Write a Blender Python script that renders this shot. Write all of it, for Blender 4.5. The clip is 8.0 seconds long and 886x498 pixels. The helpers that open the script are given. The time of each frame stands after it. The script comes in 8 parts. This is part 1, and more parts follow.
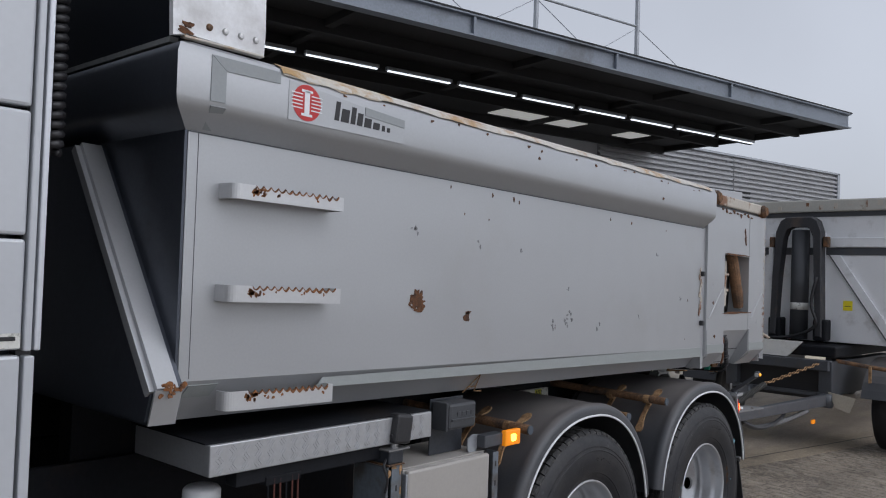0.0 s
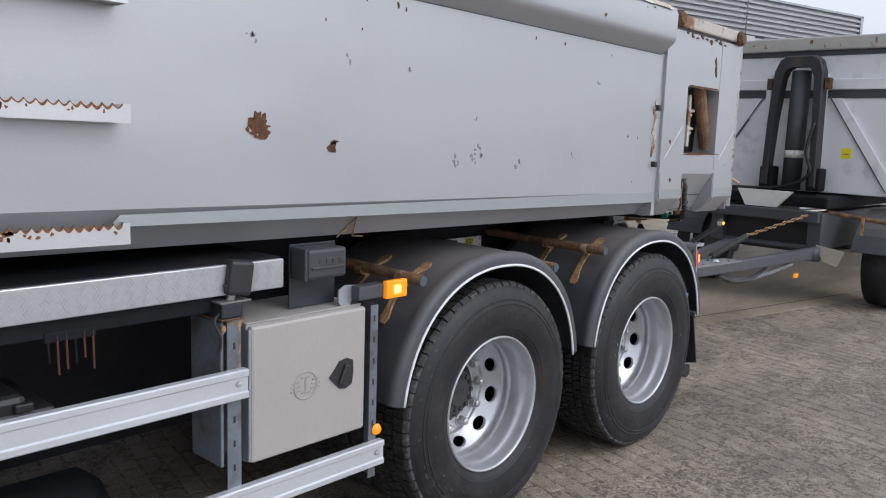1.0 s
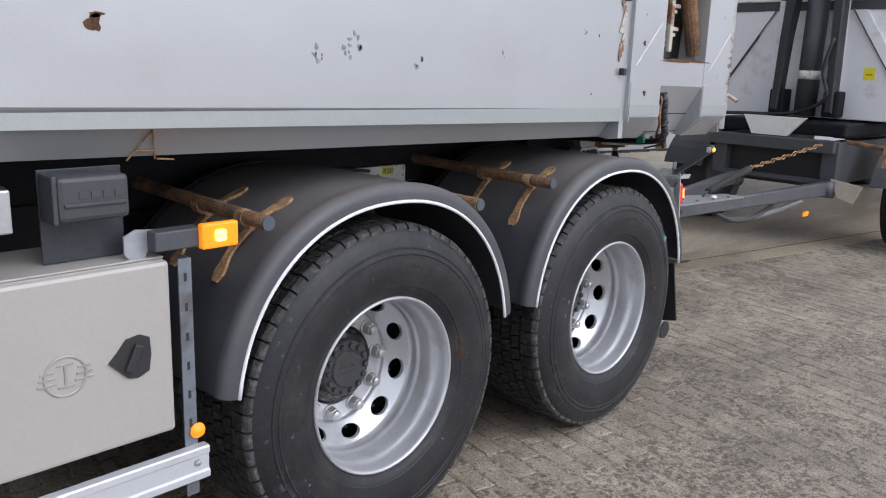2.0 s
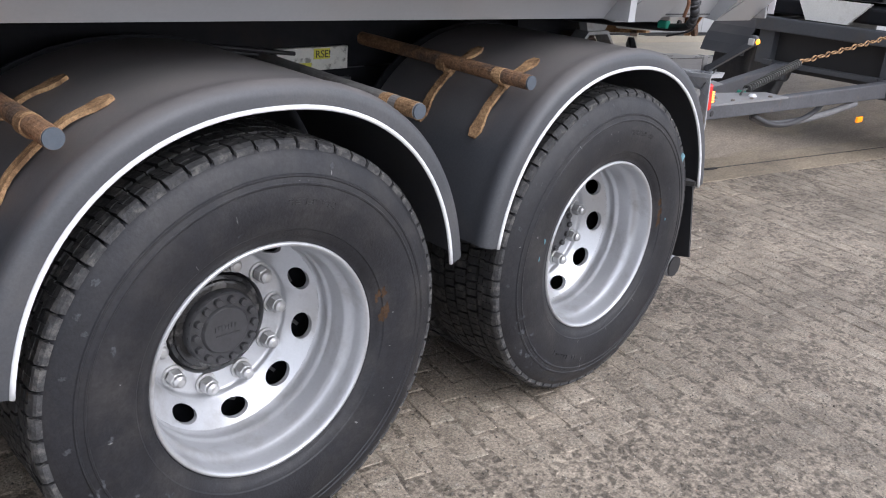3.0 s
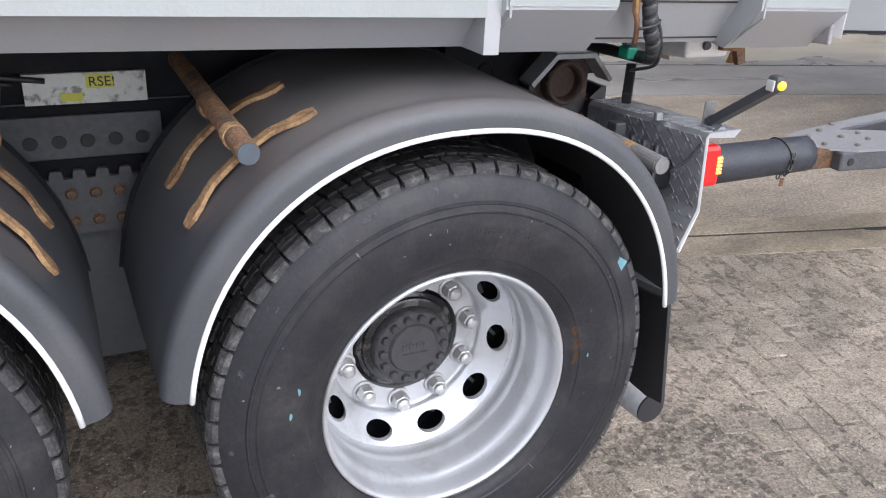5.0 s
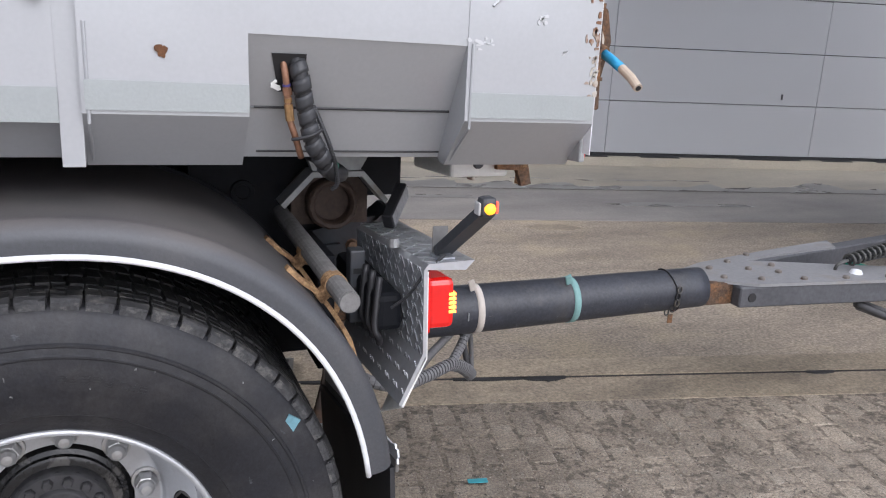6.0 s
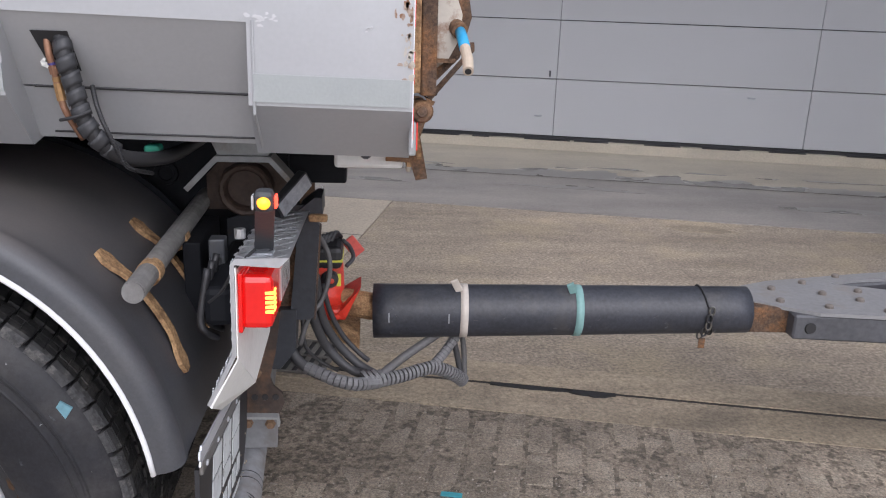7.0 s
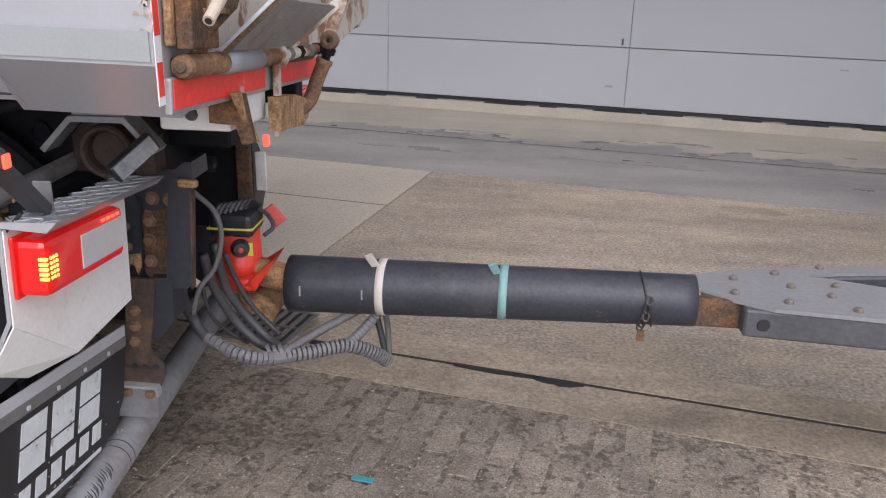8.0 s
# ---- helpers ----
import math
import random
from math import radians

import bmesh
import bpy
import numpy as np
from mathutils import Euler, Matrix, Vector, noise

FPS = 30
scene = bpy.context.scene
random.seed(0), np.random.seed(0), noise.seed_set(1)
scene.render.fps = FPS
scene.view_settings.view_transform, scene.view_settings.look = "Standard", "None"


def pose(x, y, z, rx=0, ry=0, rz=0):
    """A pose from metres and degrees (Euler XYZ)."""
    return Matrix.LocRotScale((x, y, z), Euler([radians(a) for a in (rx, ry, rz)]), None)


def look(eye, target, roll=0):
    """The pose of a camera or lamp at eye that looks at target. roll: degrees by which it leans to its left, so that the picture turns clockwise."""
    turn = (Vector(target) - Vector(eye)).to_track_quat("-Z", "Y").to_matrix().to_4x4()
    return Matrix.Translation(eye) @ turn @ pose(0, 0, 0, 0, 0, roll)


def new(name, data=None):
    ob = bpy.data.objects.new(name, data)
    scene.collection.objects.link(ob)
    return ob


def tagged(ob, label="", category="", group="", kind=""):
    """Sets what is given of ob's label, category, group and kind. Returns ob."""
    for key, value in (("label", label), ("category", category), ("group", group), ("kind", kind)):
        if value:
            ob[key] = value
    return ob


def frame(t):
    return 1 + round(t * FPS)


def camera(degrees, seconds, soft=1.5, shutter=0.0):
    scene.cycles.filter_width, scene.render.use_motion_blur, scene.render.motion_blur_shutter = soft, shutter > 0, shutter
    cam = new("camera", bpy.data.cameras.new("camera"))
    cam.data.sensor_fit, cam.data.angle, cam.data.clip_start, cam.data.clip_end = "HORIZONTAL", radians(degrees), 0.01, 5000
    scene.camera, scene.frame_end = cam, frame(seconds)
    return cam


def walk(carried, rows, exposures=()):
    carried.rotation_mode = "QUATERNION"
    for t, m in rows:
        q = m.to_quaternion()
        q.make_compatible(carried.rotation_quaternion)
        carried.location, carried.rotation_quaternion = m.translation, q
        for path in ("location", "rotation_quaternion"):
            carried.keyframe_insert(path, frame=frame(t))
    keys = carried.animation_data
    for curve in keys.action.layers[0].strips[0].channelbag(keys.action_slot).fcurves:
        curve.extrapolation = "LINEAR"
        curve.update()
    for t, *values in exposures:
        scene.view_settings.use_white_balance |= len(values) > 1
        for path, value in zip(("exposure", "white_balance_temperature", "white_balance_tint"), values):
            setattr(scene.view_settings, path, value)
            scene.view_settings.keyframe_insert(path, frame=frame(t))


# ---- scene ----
cam = camera(57.0, 8.0, soft=1.1)
PATH = [
    (0, (0.389, 0.207, 1.804), (1.881, 1.536, 1.863), 1.9),
    (0.5, (0.693, 0.119, 1.734), (2.171, 1.459, 1.598), 1.8),
    (1, (1.155, 0.172, 1.703), (2.613, 1.51, 1.412), 1.9),
    (1.5, (1.662, 0.261, 1.648), (3.102, 1.592, 1.254), 1.9),
    (1.7, (1.849, 0.333, 1.608), (3.281, 1.668, 1.2), 1.8),
    (2.8, (2.765, 0.781, 1.527), (4.121, 2.091, 0.859), 3.5),
    (3, (2.895, 0.826, 1.518), (4.216, 2.136, 0.783), 4.1),
    (3.5, (3.244, 0.905, 1.536), (4.379, 2.32, 0.693), 3.5),
    (4, (3.629, 0.918, 1.534), (4.509, 2.487, 0.659), 3.0),
    (4.5, (3.988, 0.881, 1.556), (4.821, 2.468, 0.67), 2.9),
    (5, (4.412, 0.918, 1.568), (5.235, 2.553, 0.762), 3.0),
    (5.2, (4.586, 0.921, 1.564), (5.406, 2.604, 0.862), 2.7),
    (6.3, (5.543, 0.887, 1.52), (6.174, 2.713, 1.003), 3.3),
    (6.5, (5.719, 0.897, 1.533), (6.218, 2.762, 1.008), 3.0),
    (7, (6.119, 0.88, 1.535), (6.295, 2.785, 0.952), 2.0),
    (7.5, (6.441, 0.896, 1.529), (6.387, 2.787, 0.881), 1.7),
    (8, (6.736, 1.033, 1.508), (6.628, 2.92, 0.852), 1.5),
]
EXPOSURES = [(0, -0.87, 6050, 12), (0.5, -0.58, 6050, 12), (1, -0.30, 6050, 13), (1.7, -0.12, 6050, 13), (3, 0.32, 6100, 14), (4.5, 0.63, 6100, 14), (5.2, 0.56, 6100, 14), (6.5, 0.02, 6150, 15), (7, 0.06, 6200, 16), (7.5, 0.13, 6250, 18), (8, 0.18, 6250, 18)]
walk(cam, [(t, look(eye, target, roll)) for t, eye, target, roll in PATH], EXPOSURES)

# ---- light: an overcast winter sky ----
world = bpy.data.worlds.new("overcast_sky")
scene.world = world
world.use_nodes = True
wn = world.node_tree
wn.nodes.clear()
sky = wn.nodes.new("ShaderNodeTexSky")
sky.sky_type = "NISHITA"
sky.sun_disc = False
sky.sun_elevation, sky.sun_rotation = radians(42), radians(168)
sky.air_density, sky.dust_density, sky.ozone_density = 1.0, 3.0, 1.0
hsv = wn.nodes.new("ShaderNodeHueSaturation")
hsv.inputs["Saturation"].default_value = 0.2
hsv.inputs["Value"].default_value = 1.45
cloud_tc = wn.nodes.new("ShaderNodeTexCoord")
cloud = wn.nodes.new("ShaderNodeTexNoise")
cloud.inputs["Scale"].default_value = 2.2
cloud.inputs["Detail"].default_value = 5.0
cloud_ramp = wn.nodes.new("ShaderNodeMapRange")
cloud_ramp.inputs["To Min"].default_value = 0.82
cloud_ramp.inputs["To Max"].default_value = 1.16
cloud_mul = wn.nodes.new("ShaderNodeMix")
cloud_mul.data_type, cloud_mul.blend_type = "RGBA", "MULTIPLY"
cloud_mul.inputs["Factor"].default_value = 1.0
bg = wn.nodes.new("ShaderNodeBackground")
SKY_STRENGTH = 0.15
bg.inputs["Strength"].default_value = SKY_STRENGTH
out = wn.nodes.new("ShaderNodeOutputWorld")
wn.links.new(sky.outputs["Color"], hsv.inputs["Color"])
wn.links.new(cloud_tc.outputs["Generated"], cloud.inputs["Vector"])
wn.links.new(cloud.outputs["Fac"], cloud_ramp.inputs["Value"])
veil = wn.nodes.new("ShaderNodeMix")
veil.data_type = "RGBA"
veil.inputs["Factor"].default_value = 0.3
veil.inputs["B"].default_value = (11.6, 12.0, 12.7, 1)
wn.links.new(hsv.outputs["Color"], veil.inputs["A"])
wn.links.new(veil.outputs["Result"], cloud_mul.inputs["A"])
wn.links.new(cloud_ramp.outputs["Result"], cloud_mul.inputs["B"])
wn.links.new(cloud_mul.outputs["Result"], bg.inputs["Color"])
wn.links.new(bg.outputs["Background"], out.inputs["Surface"])
sun_data = bpy.data.lights.new("sun", "SUN")
sun_data.energy, sun_data.angle, sun_data.color = 0.5, radians(60), (1.0, 0.97, 0.93)
sun = new("sun", sun_data)
sun.matrix_basis = look((0, 0, 0), (-0.20, 0.78, -0.85))
scene.view_settings.exposure = 0.0


# ---- materials ----
def mat(name, base, rough=0.6, metal=0.0, var=0.12, scale=6.0, bump=0.15, fine=90.0, tint=None, tint_amt=0.0, tint_scale=3.0, tint_lo=0.55, tint_hi=0.7, spec=0.5, emit=None, strength=0.0, coat=0.0, rand=0.0, rvar=0.08, offset=False, speck=0.0, speck_scale=300.0, depth=0.004):
    """A procedural surface: broad mottling, fine grain, an optional second colour in patches."""
    m = bpy.data.materials.new(name)
    m.use_nodes = True
    nt = m.node_tree
    N, L = nt.nodes, nt.links
    b = N["Principled BSDF"]
    tc = N.new("ShaderNodeTexCoord")
    big = N.new("ShaderNodeTexNoise")
    big.inputs["Scale"].default_value, big.inputs["Detail"].default_value = scale, 6
    small = N.new("ShaderNodeTexNoise")
    small.inputs["Scale"].default_value, small.inputs["Detail"].default_value = fine, 4
    coord = tc.outputs["Object"]
    if offset:
        oi = N.new("ShaderNodeObjectInfo")
        sh = N.new("ShaderNodeVectorMath")
        L.new(coord, sh.inputs[0])
        L.new(oi.outputs["Location"], sh.inputs[1])
        coord = sh.outputs[0]
    for n in (big, small):
        L.new(coord, n.inputs["Vector"])
    add = N.new("ShaderNodeMath")
    add.operation = "ADD"
    L.new(big.outputs["Fac"], add.inputs[0])
    L.new(small.outputs["Fac"], add.inputs[1])
    rng = N.new("ShaderNodeMapRange")
    rng.inputs["From Min"].default_value, rng.inputs["From Max"].default_value = 0.6, 1.4
    rng.inputs["To Min"].default_value, rng.inputs["To Max"].default_value = 1 - var, 1 + var
    L.new(add.outputs[0], rng.inputs["Value"])
    val = rng.outputs["Result"]
    if rand:
        info = N.new("ShaderNodeObjectInfo")
        r2 = N.new("ShaderNodeMapRange")
        r2.inputs["To Min"].default_value, r2.inputs["To Max"].default_value = 1 - rand, 1 + rand
        L.new(info.outputs["Random"], r2.inputs["Value"])
        mu = N.new("ShaderNodeMath")
        mu.operation = "MULTIPLY"
        L.new(val, mu.inputs[0])
        L.new(r2.outputs["Result"], mu.inputs[1])
        val = mu.outputs[0]
    mul = N.new("ShaderNodeMix")
    mul.data_type, mul.blend_type = "RGBA", "MULTIPLY"
    mul.inputs["Factor"].default_value = 1
    mul.inputs["A"].default_value = (*base, 1)
    L.new(val, mul.inputs["B"])
    col = mul.outputs["Result"]
    rr = N.new("ShaderNodeMapRange")
    rr.inputs["To Min"].default_value, rr.inputs["To Max"].default_value = max(0.02, rough - rvar), min(1, rough + rvar)
    L.new(big.outputs["Fac"], rr.inputs["Value"])
    if tint:
        patch = N.new("ShaderNodeTexNoise")
        patch.inputs["Scale"].default_value, patch.inputs["Detail"].default_value, patch.inputs["Roughness"].default_value = tint_scale, 8, 0.65
        L.new(coord, patch.inputs["Vector"])
        pr = N.new("ShaderNodeMapRange")
        pr.inputs["From Min"].default_value, pr.inputs["From Max"].default_value, pr.inputs["To Max"].default_value = tint_lo, tint_hi, tint_amt
        L.new(patch.outputs["Fac"], pr.inputs["Value"])
        mx = N.new("ShaderNodeMix")
        mx.data_type = "RGBA"
        mx.inputs["B"].default_value = (*tint, 1)
        L.new(pr.outputs["Result"], mx.inputs["Factor"])
        L.new(col, mx.inputs["A"])
        col = mx.outputs["Result"]
    if speck:
        vo = N.new("ShaderNodeTexNoise")
        vo.inputs["Scale"].default_value, vo.inputs["Detail"].default_value, vo.inputs["Roughness"].default_value = speck_scale, 3, 0.8
        L.new(coord, vo.inputs["Vector"])
        sr = N.new("ShaderNodeMapRange")
        sr.inputs["From Min"].default_value, sr.inputs["From Max"].default_value = 0.3, 0.7
        sr.inputs["To Min"].default_value, sr.inputs["To Max"].default_value = 1 - speck, 1 + speck
        L.new(vo.outputs["Fac"], sr.inputs["Value"])
        sm = N.new("ShaderNodeMix")
        sm.data_type, sm.blend_type = "RGBA", "MULTIPLY"
        sm.inputs["Factor"].default_value = 1
        L.new(col, sm.inputs["A"])
        L.new(sr.outputs["Result"], sm.inputs["B"])
        col = sm.outputs["Result"]
    L.new(col, b.inputs["Base Color"])
    L.new(rr.outputs["Result"], b.inputs["Roughness"])
    b.inputs["Metallic"].default_value = metal
    b.inputs["Specular IOR Level"].default_value = spec
    b.inputs["Coat Weight"].default_value = coat
    if bump:
        bp = N.new("ShaderNodeBump")
        bp.inputs["Strength"].default_value, bp.inputs["Distance"].default_value = bump, depth
        L.new(add.outputs[0], bp.inputs["Height"])
        L.new(bp.outputs["Normal"], b.inputs["Normal"])
    if emit:
        b.inputs["Emission Color"].default_value = (*emit, 1)
        b.inputs["Emission Strength"].default_value = strength
    return m


RUST = (0.16, 0.06, 0.022)
M_SILVER = mat("silver_paint", (0.435, 0.445, 0.46), 0.36, 0.4, 0.04, 1.6, 0.02, 120, tint=(0.4, 0.4, 0.4), tint_amt=0.4, tint_scale=2.2, rvar=0.08)
M_CREAM = mat("chipped_cream_paint", (0.5, 0.46, 0.4), 0.6, 0.0, 0.12, 8, 0.2, 60, tint=(0.2, 0.085, 0.035), tint_amt=0.95, tint_scale=7, tint_lo=0.5, tint_hi=0.58)
M_CREST = mat("stained_cream_rail_top", (0.56, 0.53, 0.48), 0.55, 0.1, 0.1, 6, 0.15, 60, tint=(0.4, 0.24, 0.1), tint_amt=0.85, tint_scale=9, tint_lo=0.5, tint_hi=0.64)
M_STAIN = mat("ochre_stained_rail_top", (0.56, 0.52, 0.45), 0.6, 0.0, 0.15, 8, 0.2, 60, tint=(0.42, 0.25, 0.085), tint_amt=0.9, tint_scale=12, tint_lo=0.42, tint_hi=0.6)
M_CAB = mat("pale_cab_paint", (0.5, 0.52, 0.55), 0.3, 0.1, 0.03, 1.2, 0.0, 60, coat=0.3)
# navy paint, darkened further to deepen the black of the cab gap
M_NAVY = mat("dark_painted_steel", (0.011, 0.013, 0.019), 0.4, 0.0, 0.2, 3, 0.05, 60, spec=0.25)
# the body's silver paint darkened: the cab gap's shade sits in the colour
M_FRONT = mat("silver_paint_in_gap_shade", (0.085, 0.094, 0.115), 0.34, 0.6, 0.12, 2, 0.03, 60, tint=(0.03, 0.03, 0.034), tint_amt=0.5)
M_CHASSIS = mat("grimy_chassis_black", (0.009, 0.01, 0.013), 0.65, 0.0, 0.3, 6, 0.2, 40, tint=(0.025, 0.018, 0.014), tint_amt=0.6, spec=0.2)
M_DARKGREY = mat("dark_grey_painted_steel", (0.07, 0.075, 0.085), 0.5, 0.1, 0.15, 4, 0.1, 60, tint=(0.1, 0.08, 0.06), tint_amt=0.4)
M_GUARD = mat("dusty_black_plastic", (0.048, 0.051, 0.059), 0.5, 0.0, 0.18, 4, 0.08, 140, tint=(0.085, 0.08, 0.078), tint_amt=0.55, tint_scale=4.0, tint_lo=0.48, tint_hi=0.74, spec=0.7, speck=0.15, speck_scale=200)
M_WHITE = mat("white_rubber_trim", (0.75, 0.76, 0.77), 0.5, 0.0, 0.06, 8, 0.0)
M_RUBBER = mat("tyre_rubber", (0.014, 0.0145, 0.018), 0.5, 0.0, 0.35, 5, 0.2, 160, tint=(0.05, 0.047, 0.046), tint_amt=0.6, tint_scale=7, tint_lo=0.47, tint_hi=0.72, spec=0.42, speck=0.3, speck_scale=60)
M_TREAD = mat("dusty_tread_rubber", (0.02, 0.02, 0.021), 0.6, 0.0, 0.35, 12, 0.6, 80, tint=(0.085, 0.08, 0.074), tint_amt=0.75, tint_scale=30, tint_lo=0.5, tint_hi=0.66, spec=0.45)
M_RIM = mat("silver_wheel_paint", (0.52, 0.53, 0.55), 0.33, 0.55, 0.06, 6, 0.05, 150, tint=(0.27, 0.255, 0.235), tint_amt=0.5, tint_scale=9, tint_lo=0.52, tint_hi=0.7)
M_MUDFILM = mat("dried_pale_mud", (0.062, 0.064, 0.07), 0.8, 0.0, 0.4, 30, 0.3, 160, spec=0.2, speck=0.4, speck_scale=120)
M_SCUFF = mat("pale_scuff", (0.2, 0.2, 0.2), 0.8, 0.0, 0.4, 60, 0.0, spec=0.2)
M_BROWNFILM = mat("brown_rust_film", (0.06, 0.035, 0.02), 0.7, 0.0, 0.4, 30, 0.2, 120, spec=0.2)
M_HUB = mat("greasy_black_hub", (0.012, 0.012, 0.013), 0.2, 0.0, 0.35, 10, 0.5, 30, tint=(0.1, 0.095, 0.09), tint_amt=0.8, tint_scale=14, tint_lo=0.56, tint_hi=0.62)
M_HUBCAP = mat("dirty_grey_hub_cap", (0.06, 0.06, 0.064), 0.5, 0.3, 0.3, 14, 0.3, 60, tint=(0.03, 0.03, 0.03), tint_amt=0.8, tint_scale=14)
M_RUSTBAR = mat("rusted_steel", (0.23, 0.13, 0.072), 0.85, 0.0, 0.4, 18, 0.8, 90, tint=(0.08, 0.062, 0.052), tint_amt=0.85, tint_scale=11, tint_lo=0.46, tint_hi=0.62, speck=0.45, speck_scale=140, spec=0.3)
M_RUSTFLAT = mat("rust_scale", (0.13, 0.056, 0.023), 0.85, 0.0, 0.4, 24, 0.6, 90, tint=(0.035, 0.018, 0.012), tint_amt=0.9, tint_scale=45, tint_lo=0.48, tint_hi=0.62, speck=0.4, speck_scale=160)
M_OCHRE = mat("ochre_rusted_bracket", (0.37, 0.23, 0.12), 0.85, 0.0, 0.35, 18, 0.8, 100, tint=(0.15, 0.085, 0.045), tint_amt=0.85, tint_scale=20, tint_lo=0.46, tint_hi=0.62, speck=0.4, speck_scale=140, spec=0.3)
M_GALV = mat("galvanised_steel", (0.36, 0.38, 0.41), 0.45, 0.5, 0.15, 10, 0.05, 40, tint=(0.24, 0.24, 0.25), tint_amt=0.6, tint_scale=9)
M_ALU = mat("anodised_aluminium", (0.6, 0.62, 0.66), 0.35, 0.35, 0.05, 3, 0.02, 90)
M_CHECK = mat("aluminium_checker_plate", (0.5, 0.51, 0.53), 0.34, 0.6, 0.1, 6, 0.05, 80, tint=(0.3, 0.3, 0.3), tint_amt=0.5)
M_CABINET = mat("beige_grey_steel_cabinet", (0.4, 0.38, 0.355), 0.45, 0.1, 0.05, 3, 0.03, 90)
M_BLACK = mat("black_plastic", (0.025, 0.025, 0.028), 0.45, 0.0, 0.2, 8, 0.08, 120)
M_AMBER = mat("amber_lens", (0.9, 0.28, 0.01), 0.2, 0.0, 0.05, 20, 0.0, emit=(1.0, 0.32, 0.01), strength=0.5)
M_AMBERLIT = mat("lit_amber_led", (1.0, 0.5, 0.05), 0.3, emit=(1.0, 0.55, 0.08), strength=6.0, bump=0)
M_RED = mat("red_lens", (0.55, 0.008, 0.006), 0.15, 0.0, 0.08, 10, 0.0, emit=(1.0, 0.01, 0.008), strength=0.2, coat=0.5)
M_REDLIT = mat("lit_red_led", (1.0, 0.2, 0.05), 0.3, emit=(1.0, 0.2, 0.03), strength=5.0, bump=0)
M_REFL = mat("clear_reflector", (0.55, 0.55, 0.55), 0.2, 0.0, 0.05, 30, 0.1, 200, coat=0.5)
M_CONC = mat("worn_concrete", (0.47, 0.41, 0.33), 0.65, 0.0, 0.15, 1.3, 0.35, 60, tint=(0.34, 0.305, 0.26), tint_amt=0.7, tint_scale=1.1, speck=0.2, speck_scale=50.0)
M_APRON = mat("pale_concrete_apron", (0.475, 0.43, 0.35), 0.6, 0.0, 0.1, 1.2, 0.2, 60, tint=(0.36, 0.325, 0.28), tint_amt=0.6, tint_scale=0.9, tint_lo=0.48, tint_hi=0.66, speck=0.12, speck_scale=50.0)
M_ASPH = mat("worn_asphalt", (0.335, 0.28, 0.222), 0.65, 0.0, 0.3, 13.0, 0.6, 60, tint=(0.43, 0.355, 0.25), tint_amt=0.75, tint_scale=1.6, tint_lo=0.5, tint_hi=0.66, speck=0.42, speck_scale=60.0)
M_PAVER = mat("wet_worn_paver", (0.258, 0.217, 0.171), 0.5, 0.0, 0.5, 7.0, 1.0, 95, tint=(0.34, 0.3, 0.245), tint_amt=0.8, tint_scale=11.0, tint_lo=0.5, tint_hi=0.7, rand=0.06, offset=True, speck=0.62, speck_scale=130.0, depth=0.006)
M_JOINT = mat("gritty_joint_dirt", (0.238, 0.2, 0.158), 0.65, 0.0, 0.45, 5.0, 1.0, 60, tint=(0.28, 0.24, 0.19), tint_amt=0.7, tint_scale=5, speck=0.6, speck_scale=80.0, depth=0.01)
M_CONC2 = mat("smooth_grey_concrete", (0.33, 0.305, 0.28), 0.5, 0.0, 0.12, 1.0, 0.2, 70, tint=(0.25, 0.235, 0.22), tint_amt=0.8, tint_scale=1.0, tint_lo=0.44, tint_hi=0.62, speck=0.15, speck_scale=50.0)
M_STRIP = mat("brown_stained_concrete", (0.40, 0.328, 0.24), 0.6, 0.0, 0.25, 2.0, 0.6, 80, tint=(0.25, 0.208, 0.16), tint_amt=0.85, tint_scale=2.0, tint_lo=0.46, tint_hi=0.62, speck=0.4, speck_scale=55.0)
# emission stands in for daylight coming through the roof sheets
M_SKYPANE = mat("translucent_sheet", (0.6, 0.59, 0.54), 0.5, 0.0, 0.2, 5, 0.0, emit=(0.9, 0.88, 0.8), strength=0.5)
M_DOOR = mat("pale_grey_sandwich_panel", (0.45, 0.46, 0.48), 0.5, 0.0, 0.03, 0.8, 0.05, 200)
M_CLAD = mat("grey_ribbed_cladding", (0.36, 0.365, 0.38), 0.5, 0.2, 0.08, 2, 0.05)
M_STEELBEAM = mat("blue_grey_galvanised_beam", (0.2, 0.225, 0.265), 0.5, 0.2, 0.2, 2, 0.1, 40, tint=(0.1, 0.1, 0.105), tint_amt=0.8, tint_scale=1.2)
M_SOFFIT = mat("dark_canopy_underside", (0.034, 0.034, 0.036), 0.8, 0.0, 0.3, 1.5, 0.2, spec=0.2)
M_TUBE = mat("fluorescent_tube", (1, 1, 1), 0.4, emit=(0.95, 1.0, 1.0), strength=2.6, bump=0)
M_TRAILER = mat("pale_trailer_paint", (0.81, 0.82, 0.84), 0.45, 0.1, 0.06, 2, 0.05, 80, tint=(0.33, 0.31, 0.29), tint_amt=0.5, tint_scale=3)
M_YELLOW = mat("yellow_sticker", (0.85, 0.72, 0.02), 0.5, 0.0, 0.05, 20, 0.0)
M_REDTAPE = mat("red_reflective_tape", (0.78, 0.045, 0.03), 0.5, 0.0, 0.2, 12, 0.1, 60, tint=(0.5, 0.48, 0.46), tint_amt=0.8, tint_scale=10, tint_lo=0.62, tint_hi=0.68)
M_TAPE = mat("pale_reflective_tape", (0.37, 0.395, 0.395), 0.42, 0.4, 0.05, 20, 0.1, 160)
M_PATCH = mat("grey_tape_patch", (0.3, 0.32, 0.33), 0.5, 0.0, 0.06, 10, 0.05)
